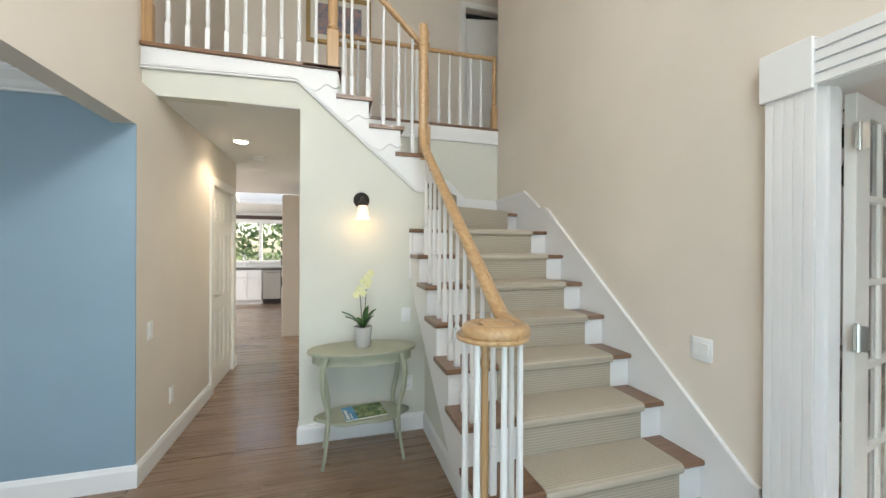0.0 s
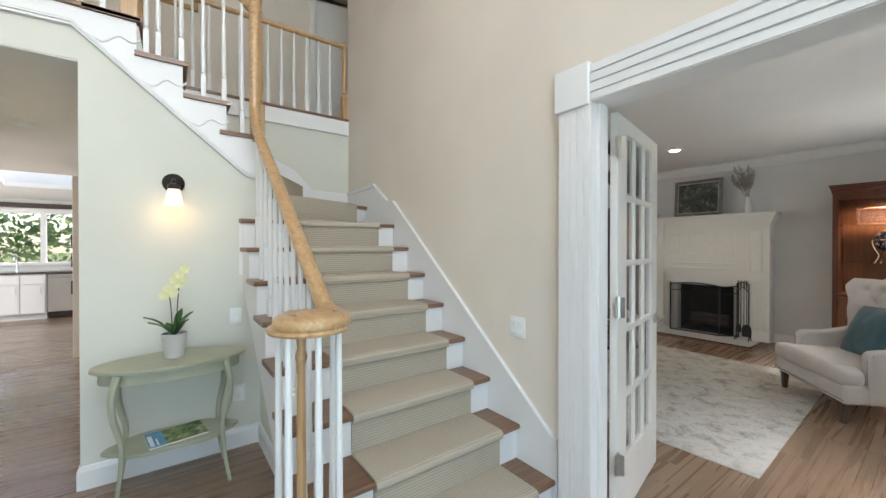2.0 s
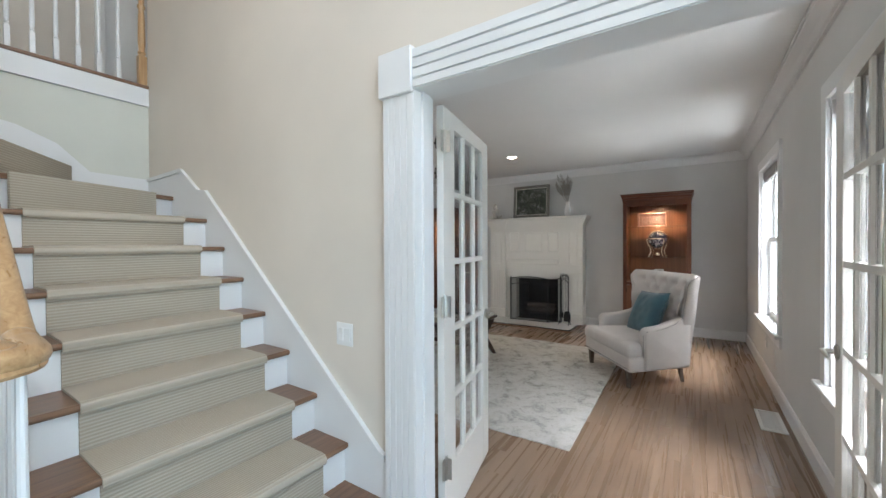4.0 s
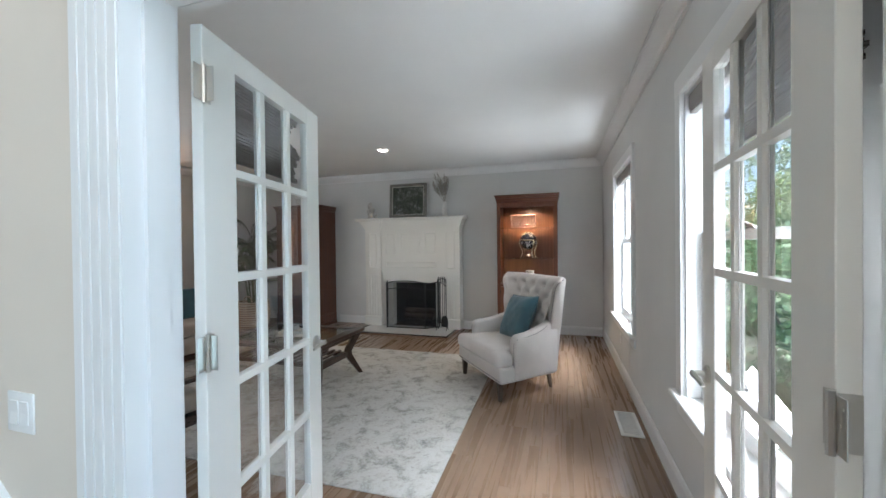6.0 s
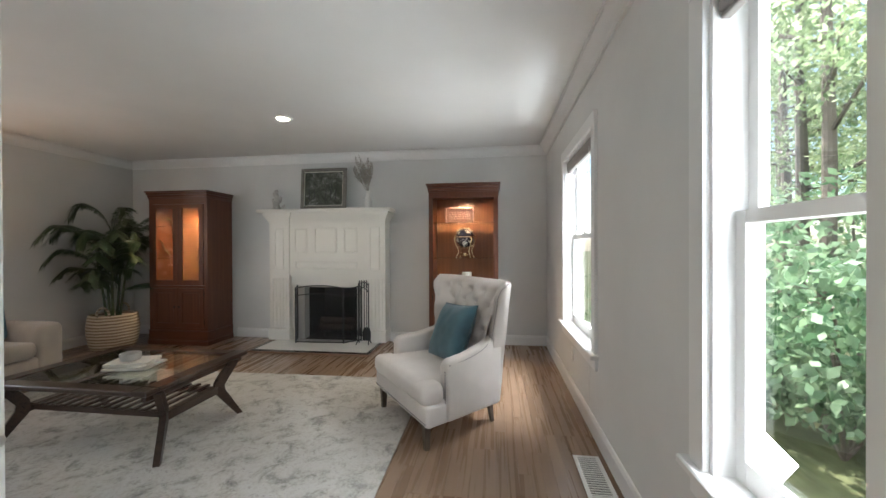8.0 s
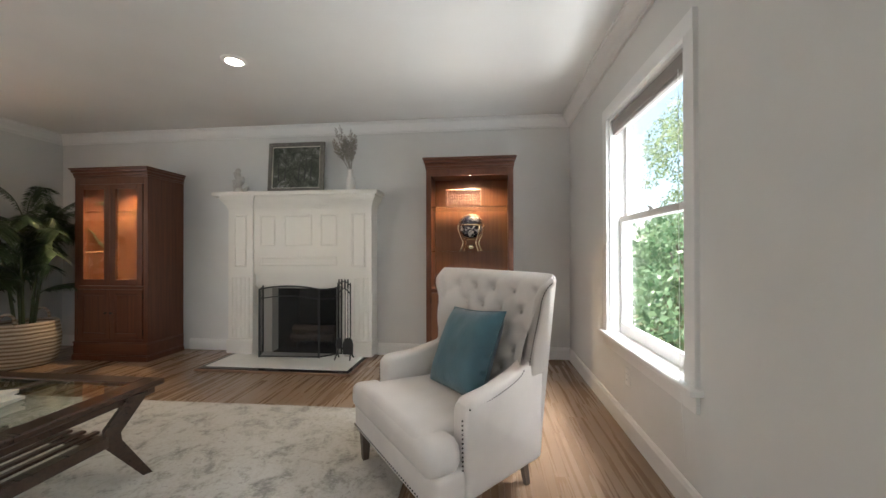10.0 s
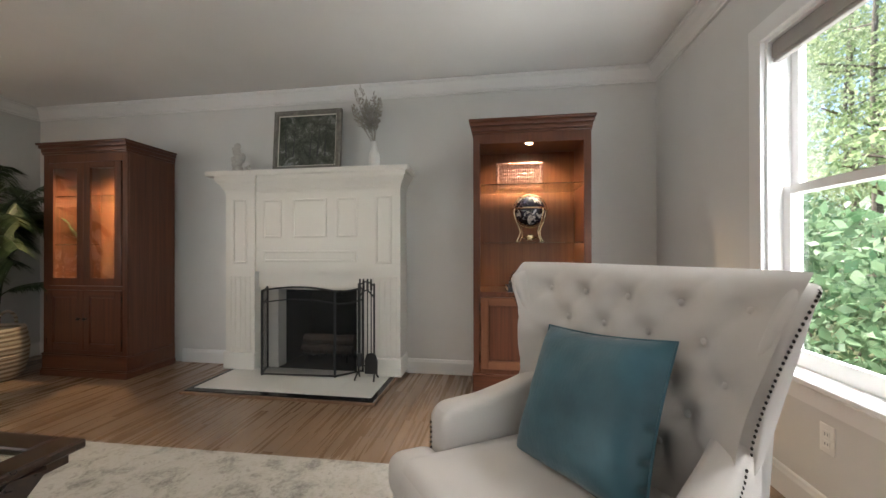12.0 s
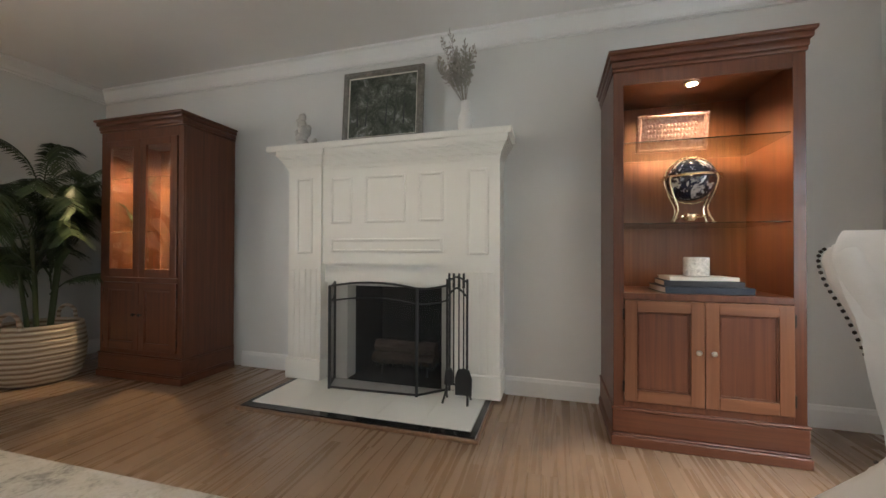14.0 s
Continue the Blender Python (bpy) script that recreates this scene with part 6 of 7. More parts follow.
stems = [(PX + 0.07 * math.cos(a), PY + 0.07 * math.sin(a)) for a in (0.3, 1.4, 2.6, 3.9, 5.2)]
for sx, sy in stems:
    bm = bmesh.new()
    tube(bm, [(sx, sy, 0.40), (sx + (sx - PX) * 0.6, sy + (sy - PY) * 0.6, 0.80), (sx + (sx - PX) * 1.3, sy + (sy - PY) * 1.3, 1.15)], [0.017, 0.014, 0.011], 8)
    part("stem", bm, M_STEM, palm)
for f in range(44):
    sx, sy = stems[f % 5]
    a = rngq.uniform(0, 6.28)
    z0 = rngq.uniform(0.62, 1.25)
    reach, lift = rngq.uniform(0.38, 0.68), rngq.uniform(0.12, 0.75)
    if z0 + lift > 2.05:
        lift = 2.05 - z0
    c, s = math.cos(a), math.sin(a)
    if sx + c * reach > 7.1:
        reach = (7.1 - sx) / c
    if sy + s * reach > 5.6:
        reach = (5.6 - sy) / s
    if sy + s * reach < 4.70 and sx + c * reach > 6.45:
        reach *= 0.5
    pts = curve_points([(sx, sy, z0), (sx + c * reach * 0.3, sy + s * reach * 0.3, z0 + lift * 0.75), (sx + c * reach * 0.75, sy + s * reach * 0.75, z0 + lift), (sx + c * reach, sy + s * reach, z0 + lift * 0.72)], 7)
    bm = bmesh.new()
    tube(bm, pts, [0.006 - 0.005 * i / len(pts) for i in range(len(pts))], 5)
    for i in range(5, len(pts) - 1):
        p, way = pts[i], (pts[i + 1] - pts[i]).normalized()
        side = way.cross(Vector((0, 0, 1))).normalized()
        size = 0.13 * math.sin(math.pi * (i - 3) / (len(pts) + 1)) + 0.05
        for sgn in (-1, 1):
            for sub in (0.0, 0.33, 0.66):
                q = p.lerp(pts[i + 1], sub)
                tip = q + (side * sgn * 0.9 + way * 0.55 + Vector((0, 0, -0.6 + rngq.uniform(-0.12, 0.12)))) * size
                midp = q.lerp(tip, 0.45) + Vector((0, 0, 0.018))
                wv = way * 0.0075
                v = [bm.verts.new(x) for x in (q - wv * 0.4, q + wv * 0.4, midp + wv, tip, midp - wv)]
                bm.faces.new((v[0], v[1], v[2], v[4]))
                bm.faces.new((v[4], v[2], v[3]))
    part("frond", bm, M_PALM, palm, smooth=0)

# ---- ceiling light, vent, outlets ----
def downlight(x, y, z, group, power, color):
    d = thing("recessed_light", "round white recessed ceiling light, switched on", "ceiling light", (x, y, z), group)
    bm = bmesh.new()
    lathe(bm, [(0.060, -0.002), (0.064, -0.012), (0.085, -0.008), (0.094, 0.0)][::-1], (x, y, z), 28)
    part("trim_ring", bm, M_PLASTIC, d)
    part("lens", lathe(bmesh.new(), [(0.056, -0.016), (0.058, -0.004)], (x, y, z), 24), M_LED, d, "glowing lens")
    lamp("downlight_lamp", "SPOT", power, look((x, y, z - 0.03), (x, y, 0)), color, spot=130, radius=0.05)
    return d


downlight(5.62, 2.17, LIV_H, "recessed lights", 7, (1.0, 0.86, 0.68))
downlight(-0.93, 3.93, 2.45, "recessed lights", 7, (1.0, 0.84, 0.64))
bm = bmesh.new()
lathe(bm, [(0.07, 0), (0.068, -0.022), (0.055, -0.032), (0.02, -0.034)][::-1], (-0.88, 4.58, 2.45), 26)
solid("smoke_detector", bm, M_PLASTIC, "round white smoke detector on the hall ceiling", "smoke detector", at=(-0.88, 4.58, 2.45))

vent = thing("floor_vent", "white slotted metal floor register", "floor vent", (4.24, -0.58, 0))
VX0, VX1, VY0, VY1 = 4.02, 4.44, -0.665, -0.508
part("vent_frame", boxes((VX0, VX1, VY0, VY0 + 0.022, 0.0005, 0.008), (VX0, VX1, VY1 - 0.022, VY1, 0.0005, 0.008), (VX0, VX0 + 0.022, VY0 + 0.022, VY1 - 0.022, 0.0005, 0.008), (VX1 - 0.022, VX1, VY0 + 0.022, VY1 - 0.022, 0.0005, 0.008)), M_PLASTIC, vent, smooth=0)
part("vent_well", boxes((VX0 + 0.022, VX1 - 0.022, VY0 + 0.022, VY1 - 0.022, 0.0005, 0.002)), M_DARK, vent, smooth=0)
for i in range(17):
    x = VX0 + 0.03 + i * 0.0218
    part("slat", boxes((x, x + 0.009, VY0 + 0.02, VY1 - 0.02, 0.002, 0.0065)), M_PLASTIC, vent, smooth=0)


def wall_plate(m, label, kind, gangs=1):
    """A plate in the local xz plane, facing local -y."""
    p = thing("switch_plate" if kind != "outlet" else "wall_outlet", label, "light switch" if kind != "outlet" else "outlet", m=m)
    w = 0.036 + 0.023 * (gangs - 1)
    bm = bmesh.new()
    box(bm, -w, w, -0.006, 0.0, -0.058, 0.058, 0.003, segments=2)
    part("plate", bm, M_PLASTIC, p)
    for g in range(gangs):
        x = (g - (gangs - 1) / 2) * 0.046
        if kind == "rocker":
            bm = bmesh.new()
            prism(bm, [(-0.006, -0.033), (-0.0105, -0.033), (-0.0075, 0.0), (-0.0095, 0.033), (-0.006, 0.033)], "x", x - 0.0165, x + 0.0165)
            part("rocker", bm, M_PLASTIC, p, smooth=0)
        else:
            for z in (-0.02, 0.02):
                part("socket", boxes((x - 0.017, x + 0.017, -0.0075, -0.005, z - 0.014, z + 0.014), bevel=0.002), M_PLASTIC, p, smooth=0)
                for sx in (-0.0065, 0.0065):
                    part("slot", boxes((x + sx - 0.0015, x + sx + 0.0015, -0.008, -0.007, z - 0.006, z + 0.005)), M_OUTLET_GREY, p, smooth=0)
    return p


wall_plate(pose(WALL_E, 1.392, 0.94, 0, 0, -90), "white double rocker switch on a beige wall", "rocker", 2)
wall_plate(pose(0.468, TABLE_Y, 0.912, 0, 0, 0), "white rocker switch on a sage wall", "rocker", 1)
wall_plate(pose(HALL_X, 2.80, 0.90, 0, 0, 90), "white switch plate on the hall wall", "rocker", 1)
wall_plate(pose(HALL_X, 3.14, 0.36, 0, 0, 90), "white wall outlet above the baseboard", "outlet", 1)
wall_plate(pose(5.48, LIV_S, 0.375, 0, 0, 180), "white wall outlet under a window", "outlet", 1)
wall_plate(pose(0.486, TABLE_Y, 0.375, 0, 0, 0), "white wall outlet with a small plug-in device", "outlet", 1)
bm = bmesh.new()
box(bm, 0.462, 0.510, TABLE_Y - 0.035, TABLE_Y - 0.008, 0.365, 0.425, 0.008, segments=2)
solid("night_light", bm, M_PLASTIC, "small white plug-in night light at an outlet", "night light", at=(0.486, TABLE_Y - 0.02, 0.39))

# ---- foyer: console table with orchid ----
table = thing("console_table", "sage green painted oval console table with cabriole legs", "side table", (0.118, 2.63, 0))
CX, CY = 0.118, 2.63
RA, RB = 0.372, 0.205


def oval(a, b, n=48, wave=0.0, lobes=6):
    return [(CX + (a + wave * math.cos(lobes * t)) * math.cos(t), CY + (b + wave * math.cos(lobes * t)) * math.sin(t)) for t in [2 * math.pi * i / n for i in range(n)]]


def slab(bm, outline, z0, z1, bevel):
    prism(bm, outline, "z", z0 + bevel, z1 - bevel)
    big = outline
    for za, zb, k in ((z1 - bevel, z1, 0.985), (z0, z0 + bevel, 0.97)):
        prism(bm, [(CX + (x - CX) * k, CY + (y - CY) * k) for x, y in big], "z", za, zb)
    return bm


part("tabletop", slab(bmesh.new(), oval(RA, RB), 0.722, 0.745, 0.006), M_SAGE_WOOD, table, "oval sage tabletop")
part("apron", prism(bmesh.new(), oval(RA - 0.035, RB - 0.035), "z", 0.66, 0.724), M_SAGE_WOOD, table, smooth=50)
part("lower_shelf", slab(bmesh.new(), oval(0.315, 0.155, 60, 0.012), 0.268, 0.290, 0.006), M_SAGE_WOOD, table, "wavy edged lower shelf")
for sx in (-1, 1):
    for sy in (-1, 1):
        x, y = CX + sx * 0.245, CY + sy * 0.135
        pts = [(x, y, 0.72), (x + sx * 0.022, y + sy * 0.012, 0.62), (x + sx * 0.018, y + sy * 0.01, 0.50), (x - sx * 0.012, y - sy * 0.006, 0.36), (x - sx * 0.012, y - sy * 0.006, 0.24), (x - sx * 0.0, y, 0.12), (x + sx * 0.02, y + sy * 0.012, 0.0)]
        dense = curve_points(pts, 5)
        part("leg", tube(bmesh.new(), dense, [0.021 - 0.010 * min(1, i / (len(dense) - 6)) for i in range(len(dense))], 8), M_SAGE_WOOD, table, "curved cabriole leg")

mag = thing("magazine", "glossy magazine with a garden cover on the shelf", "magazine", m=pose(0.125, 2.625, 0.2905, 0, 0, 9))
part("pages", boxes((-0.14, 0.14, -0.105, 0.105, 0, 0.007)), M_PAPER, mag, smooth=0)
M_COVER = speckle("garden_photo_cover", [(0.3, (0.02, 0.05, 0.015)), (0.45, (0.06, 0.12, 0.03)), (0.56, (0.25, 0.30, 0.10)), (0.72, (0.62, 0.60, 0.52))], 14, 0.25, 0.0)
M_COVER_BLUE = paint("blue_cover_band", (0.10, 0.30, 0.46), 0.25, 0.2, broad=14)
part("cover", boxes((-0.06, 0.14, -0.105, 0.105, 0.0072, 0.0082)), M_COVER, mag, "printed photograph", 0)
part("cover_band", boxes((-0.14, -0.0605, -0.105, 0.105, 0.0072, 0.0082)), M_COVER_BLUE, mag, "blue cover strip", 0)
part("title_bars", boxes((-0.132, -0.112, -0.09, 0.06, 0.0083, 0.0088), (-0.10, -0.093, -0.09, 0.0, 0.0083, 0.0088)), M_PLASTIC, mag, "pale title bars", 0)

OX, OY = 0.118, 2.64
pot = thing("flower_pot", "light grey tapered ceramic flower pot", "flower pot", (OX, OY, 0.745))
bm = bmesh.new()
lathe(bm, [(0.044, 0), (0.048, 0.003), (0.063, 0.135), (0.063, 0.142), (0.057, 0.142), (0.054, 0.115)], (OX, OY, 0.7455), 28)
part("pot_body", bm, M_POT, pot)
part("soil", lathe(bmesh.new(), [(0.054, 0.11), (0.054, 0.122), (0.02, 0.125)], (OX, OY, 0.7455), 20), M_SOIL, pot)
orchid = thing("orchid", "orchid with pale yellow flowers and dark green leaves", "plant", (OX, OY, 0.865))
for a, L, up, w in ((200, 0.13, 0.10, 0.022), (20, 0.10, 0.13, 0.026), (320, 0.09, 0.10, 0.028), (120, 0.08, 0.07, 0.024), (165, 0.15, 0.12, 0.018), (60, 0.08, 0.15, 0.02)):
    c, s = math.cos(radians(a)), math.sin(radians(a))
    pts = curve_points([(OX, OY, 0.865), (OX + c * L * 0.5, OY + s * L * 0.5, 0.865 + up * 0.7), (OX + c * L, OY + s * L, 0.865 + up)], 5)
    bm = bmesh.new()
    side = Vector((-s, c, 0))
    prev = None
    for i, p in enumerate(pts):
        k = w * math.sin(math.pi * (0.12 + 0.88 * i / (len(pts) - 1))) + 0.001
        row = [bm.verts.new(p + side * k + Vector((0, 0, 0.008))), bm.verts.new(p), bm.verts.new(p - side * k + Vector((0, 0, 0.008)))]
        if prev:
            bm.faces.new((prev[0], prev[1], row[1], row[0]))
            bm.faces.new((prev[1], prev[2], row[2], row[1]))
        prev = row
    part("leaf", bm, M_ORCHID_LEAF, orchid, "thick glossy leaf", True)
for pts in (((OX - 0.01, OY, 0.87), (OX - 0.015, OY, 1.02), (OX - 0.03, OY, 1.17)), ((OX + 0.01, OY, 0.87), (OX + 0.015, OY, 1.05), (OX + 0.03, OY + 0.01, 1.25))):
    part("flower_stem", tube(bmesh.new(), curve_points(pts, 6), 0.003, 6), M_DARK, orchid, "thin dark stem")
for x, z, y in ((-0.05, 1.115, -0.02), (-0.005, 1.125, -0.03), (-0.03, 1.15, 0.0), (0.02, 1.175, -0.02), (0.035, 1.205, -0.01), (0.0, 1.20, 0.01), (0.05, 1.26, 0.0), (0.025, 1.235, -0.025)):
    bm = bmesh.new()
    c0 = Vector((OX + x, OY + y - 0.01, z))
    for i in range(5):
        a = radians(90 + 72 * i)
        d = Vector((math.cos(a), -0.25, math.sin(a))) * 0.030
        t = Vector((-math.sin(a), 0, math.cos(a))) * 0.014
        v = [bm.verts.new(p) for p in (c0, c0 + d * 0.55 + t, c0 + d, c0 + d * 0.55 - t)]
        bm.faces.new(v)
    bmesh.ops.create_icosphere(bm, subdivisions=1, radius=0.006, matrix=Matrix.Translation(c0 + Vector((0, -0.006, 0))))
    part("flower", bm, M_PETAL, orchid, "pale yellow flower", 0)

# wall sconce
sconce = thing("wall_sconce", "black wall sconce with a lit frosted glass shade", "wall lamp", (0.12, TABLE_Y, 1.80))
back_turn = Matrix.Translation((0.12, TABLE_Y, 1.80)) @ Matrix.Rotation(radians(90), 4, "X")
bm = bmesh.new()
lathe(bm, [(0.060, 0), (0.060, 0.010), (0.052, 0.020), (0.020, 0.030), (0.014, 0.034)], seg=28, m=back_turn)
part("backplate", bm, M_DARK, sconce, "round black backplate")
part("arm", tube(bmesh.new(), curve_points([(0.12, TABLE_Y - 0.03, 1.80), (0.12, TABLE_Y - 0.08, 1.812), (0.12, TABLE_Y - 0.115, 1.80), (0.12, TABLE_Y - 0.12, 1.775)], 5), 0.010, 8), M_DARK, sconce)
part("socket_cup", lathe(bmesh.new(), [(0.030, 0), (0.036, 0.012), (0.030, 0.030), (0.012, 0.038)], (0.12, TABLE_Y - 0.12, 1.745), 18), M_DARK, sconce)
part("glass_shade", lathe(bmesh.new(), [(0.054, 0.0), (0.051, 0.003), (0.040, 0.06), (0.031, 0.10), (0.029, 0.10), (0.037, 0.06), (0.048, 0.004)], (0.12, TABLE_Y - 0.12, 1.648), 24), M_LAMP_GLASS, sconce, "glowing frosted glass shade")
lamp("sconce_lamp", "POINT", 0.2, Matrix.Translation((0.12, TABLE_Y - 0.12, 1.62)), (1.0, 0.66, 0.34), radius=0.03)


# ---- hall door ----
def panel_door(name, label, m, w, h, swing_group=""):
    """A six-panel door in the local yz plane, front along +x, from y = 0 to w."""
    d = thing(name, label, "door", m=m, kind="structure")
    part("door_leaf", boxes((-0.035, 0.0, 0, w, 0.008, h), bevel=0.002), M_DOOR, d, smooth=0)
    st = 0.105
    for z0, z1 in ((0.22, 0.78), (0.93, 1.58), (1.70, h - 0.11)):
        for y0, y1 in ((st, w / 2 - 0.05), (w / 2 + 0.05, w - st)):
            bm = bmesh.new()
            for a, b, c, e in ((y0, y0 + 0.018, z0, z1), (y1 - 0.018, y1, z0, z1), (y0 + 0.018, y1 - 0.018, z0, z0 + 0.018), (y0 + 0.018, y1 - 0.018, z1 - 0.018, z1)):
                box(bm, -0.001, 0.007, a, b, c, e, 0.003)
            box(bm, -0.001, 0.005, y0 + 0.045, y1 - 0.045, z0 + 0.045, z1 - 0.045, 0.004)
            part("panel", bm, M_DOOR, d, smooth=0)
    return d


DY0, DY1 = 4.105, 4.865
hd = panel_door("door_1", "cream six-panel hall door, closed", pose(HALL_X - 0.012, DY0, 0), DY1 - DY0, 2.03)
bm = bmesh.new()
lathe(bm, [(0.030, 0), (0.030, 0.006), (0.012, 0.012), (0.010, 0.045)], seg=18, m=Matrix.Translation((0, 0.065, 0.95)) @ Matrix.Rotation(radians(90), 4, "Y"))
tube(bm, [(0.046, 0.065, 0.95), (0.05, 0.10, 0.95), (0.046, 0.175, 0.945)], [0.011, 0.009, 0.007], 8)
part("lever_handle", bm, M_STEEL, hd, "brushed nickel lever handle")
for z in (0.30, 1.05, 1.80):
    part("hinge", tube(bmesh.new(), [(0.006, DY1 - DY0 + 0.005, z - 0.045), (0.006, DY1 - DY0 + 0.005, z + 0.045)], 0.007, 8), M_STEEL, hd, "nickel hinge")
solid("casing_hall_door", boxes((HALL_X, HALL_X + 0.02, DY0 - 0.085, DY0 - 0.004, 0, 2.045), (HALL_X, HALL_X + 0.02, DY1 + 0.006, DY1 + 0.088, 0, 2.045), (HALL_X, HALL_X + 0.021, DY0 - 0.085, DY1 + 0.088, 2.045, 2.125), bevel=0.004), M_DOOR, "cream moulded casing of the hall door", "door casing", kind="structure", smooth=0)

# ---- kitchen seen down the hall ----
cabx = thing("kitchen_base_cabinet", "white kitchen base cabinet with drawer and two doors", "cabinet", (-2.3, 10.6, 0))
part("body", boxes((-3.2, -1.78, 10.32, 10.88, 0.10, 0.87), (-3.2, -1.78, 10.38, 10.88, 0.0, 0.10)), M_WHITE, cabx, smooth=0)
for a, b in ((-3.18, -2.83), (-2.82, -2.48), (-2.46, -2.13), (-2.12, -1.80)):
    bm = bmesh.new()
    box(bm, a, b, 10.30, 10.319, 0.12, 0.66, 0.004)
    d = part("cabinet_door", bm, M_WHITE, cabx, smooth=0)
    part("pull", tube(bmesh.new(), [(b - 0.05, 10.285, 0.50), (b - 0.05, 10.285, 0.62)], 0.006, 6), M_STEEL, d)
    bm = bmesh.new()
    box(bm, a, b, 10.30, 10.319, 0.68, 0.85, 0.004)
    part("drawer_front", bm, M_WHITE, cabx, smooth=0)
dw = thing("dishwasher", "stainless steel dishwasher under the counter", "dishwasher", (-1.56, 10.6, 0))
part("body", boxes((-1.77, -1.35, 10.34, 10.88, 0.02, 0.87)), M_DARK, dw, smooth=0)
bm = bmesh.new()
box(bm, -1.765, -1.355, 10.30, 10.339, 0.13, 0.86, 0.006)
part("front", bm, M_STAINLESS, dw)
part("handle", tube(bmesh.new(), [(-1.73, 10.27, 0.79), (-1.39, 10.27, 0.79)], 0.011, 8), M_STAINLESS, dw)
solid("worktop", boxes((-3.25, 0.2, 10.27, 10.89, 0.871, 0.91), bevel=0.005), M_COUNTER, "dark granite kitchen worktop", "worktop", smooth=0)
cab2 = thing("kitchen_base_cabinet", "white kitchen base cabinet beside the dishwasher", "cabinet", (-0.5, 10.6, 0))
part("body", boxes((-1.34, 0.2, 10.33, 10.88, 0.0, 0.87)), M_WHITE, cab2, smooth=0)
kw = thing("window_4", "white framed kitchen window over the sink", "window", (-2.8, 10.9, 1.06), kind="structure")
part("window_frame", boxes((-4.65, -0.9, 10.86, 10.95, 2.06, 2.16), (-4.65, -0.9, 10.84, 10.95, 1.02, 1.08), *[(x, x + 0.08, 10.87, 10.95, 1.08, 2.06) for x in (-4.65, -3.25, -2.62, -1.96, -1.30, -0.98)]), M_WHITE, kw, smooth=0)
part("valance", boxes((-3.3, -1.35, 10.80, 10.86, 2.17, 2.26)), M_WALNUT, kw, "dark wooden curtain board", 0)
bm = bmesh.new()
tube(bm, curve_points([(-2.25, 10.72, 0.91), (-2.25, 10.72, 1.15), (-2.25, 10.66, 1.24), (-2.25, 10.56, 1.20), (-2.25, 10.54, 1.12)], 5), 0.013, 8)
solid("kitchen_tap", bm, M_STEEL, "chrome gooseneck kitchen tap", "tap", at=(-2.25, 10.72, 0.91))
fr = thing("fridge_cabinet", "tall beige panelled fridge cabinet", "cabinet", (-0.55, 6.9, 0))
part("panel", boxes((-0.885, -0.24, 6.62, 7.5, 0.0, 2.28), bevel=0.003), M_FRIDGE, fr, smooth=0)
part("base", boxes((-0.86, -0.33, 6.47, 6.619, 0.0, 2.28), bevel=0.003), M_FRIDGE, fr, smooth=0)
for z in (0.9, 1.25, 1.5):
    part("handle", tube(bmesh.new(), [(-0.905, 6.72, z - 0.12), (-0.905, 6.72, z + 0.05)], 0.01, 6), M_DARK, fr)

# ---- upper hall ----
up = thing("hall_painting", "landscape painting in a gilt frame on the upper wall", "painting", (0.0, 4.98, 4.1))
bm = bmesh.new()
for x0, x1, z0, z1 in ((-0.42, -0.37, 4.03, 4.66), (0.33, 0.38, 4.03, 4.66), (-0.37, 0.33, 4.03, 4.08), (-0.37, 0.33, 4.61, 4.66)):
    box(bm, x0, x1, 4.96, 4.998, z0, z1, 0.006)
part("picture_frame", bm, M_GILT, up, smooth=0)
part("mat", boxes((-0.37, 0.33, 4.985, 4.998, 4.08, 4.61)), M_PAPER, up, "pale mat", 0)
part("canvas", boxes((-0.30, 0.26, 4.982, 4.986, 4.15, 4.54)), M_CANVAS2, up, "soft landscape print", 0)
solid("casing_upper_door", boxes((1.62, 1.70, 4.97, 4.999, UP, 4.84), (2.44, 2.52, 4.97, 4.999, UP, 4.84), (1.62, 2.52, 4.968, 4.999, 4.84, 4.92), bevel=0.004), M_DOOR, "white casing of an upstairs door", "door casing", kind="structure", smooth=0)
ud = panel_door("door_2", "white upstairs door standing ajar", pose(2.40, 5.03, UP, 0, 0, 78), 0.70, 2.0)
for z in (0.3, 1.05, 1.8):
    part("hinge", boxes((-0.04, 0.004, -0.012, 0.004, z - 0.045, z + 0.045)), M_STEEL, ud, "nickel hinge", 0)

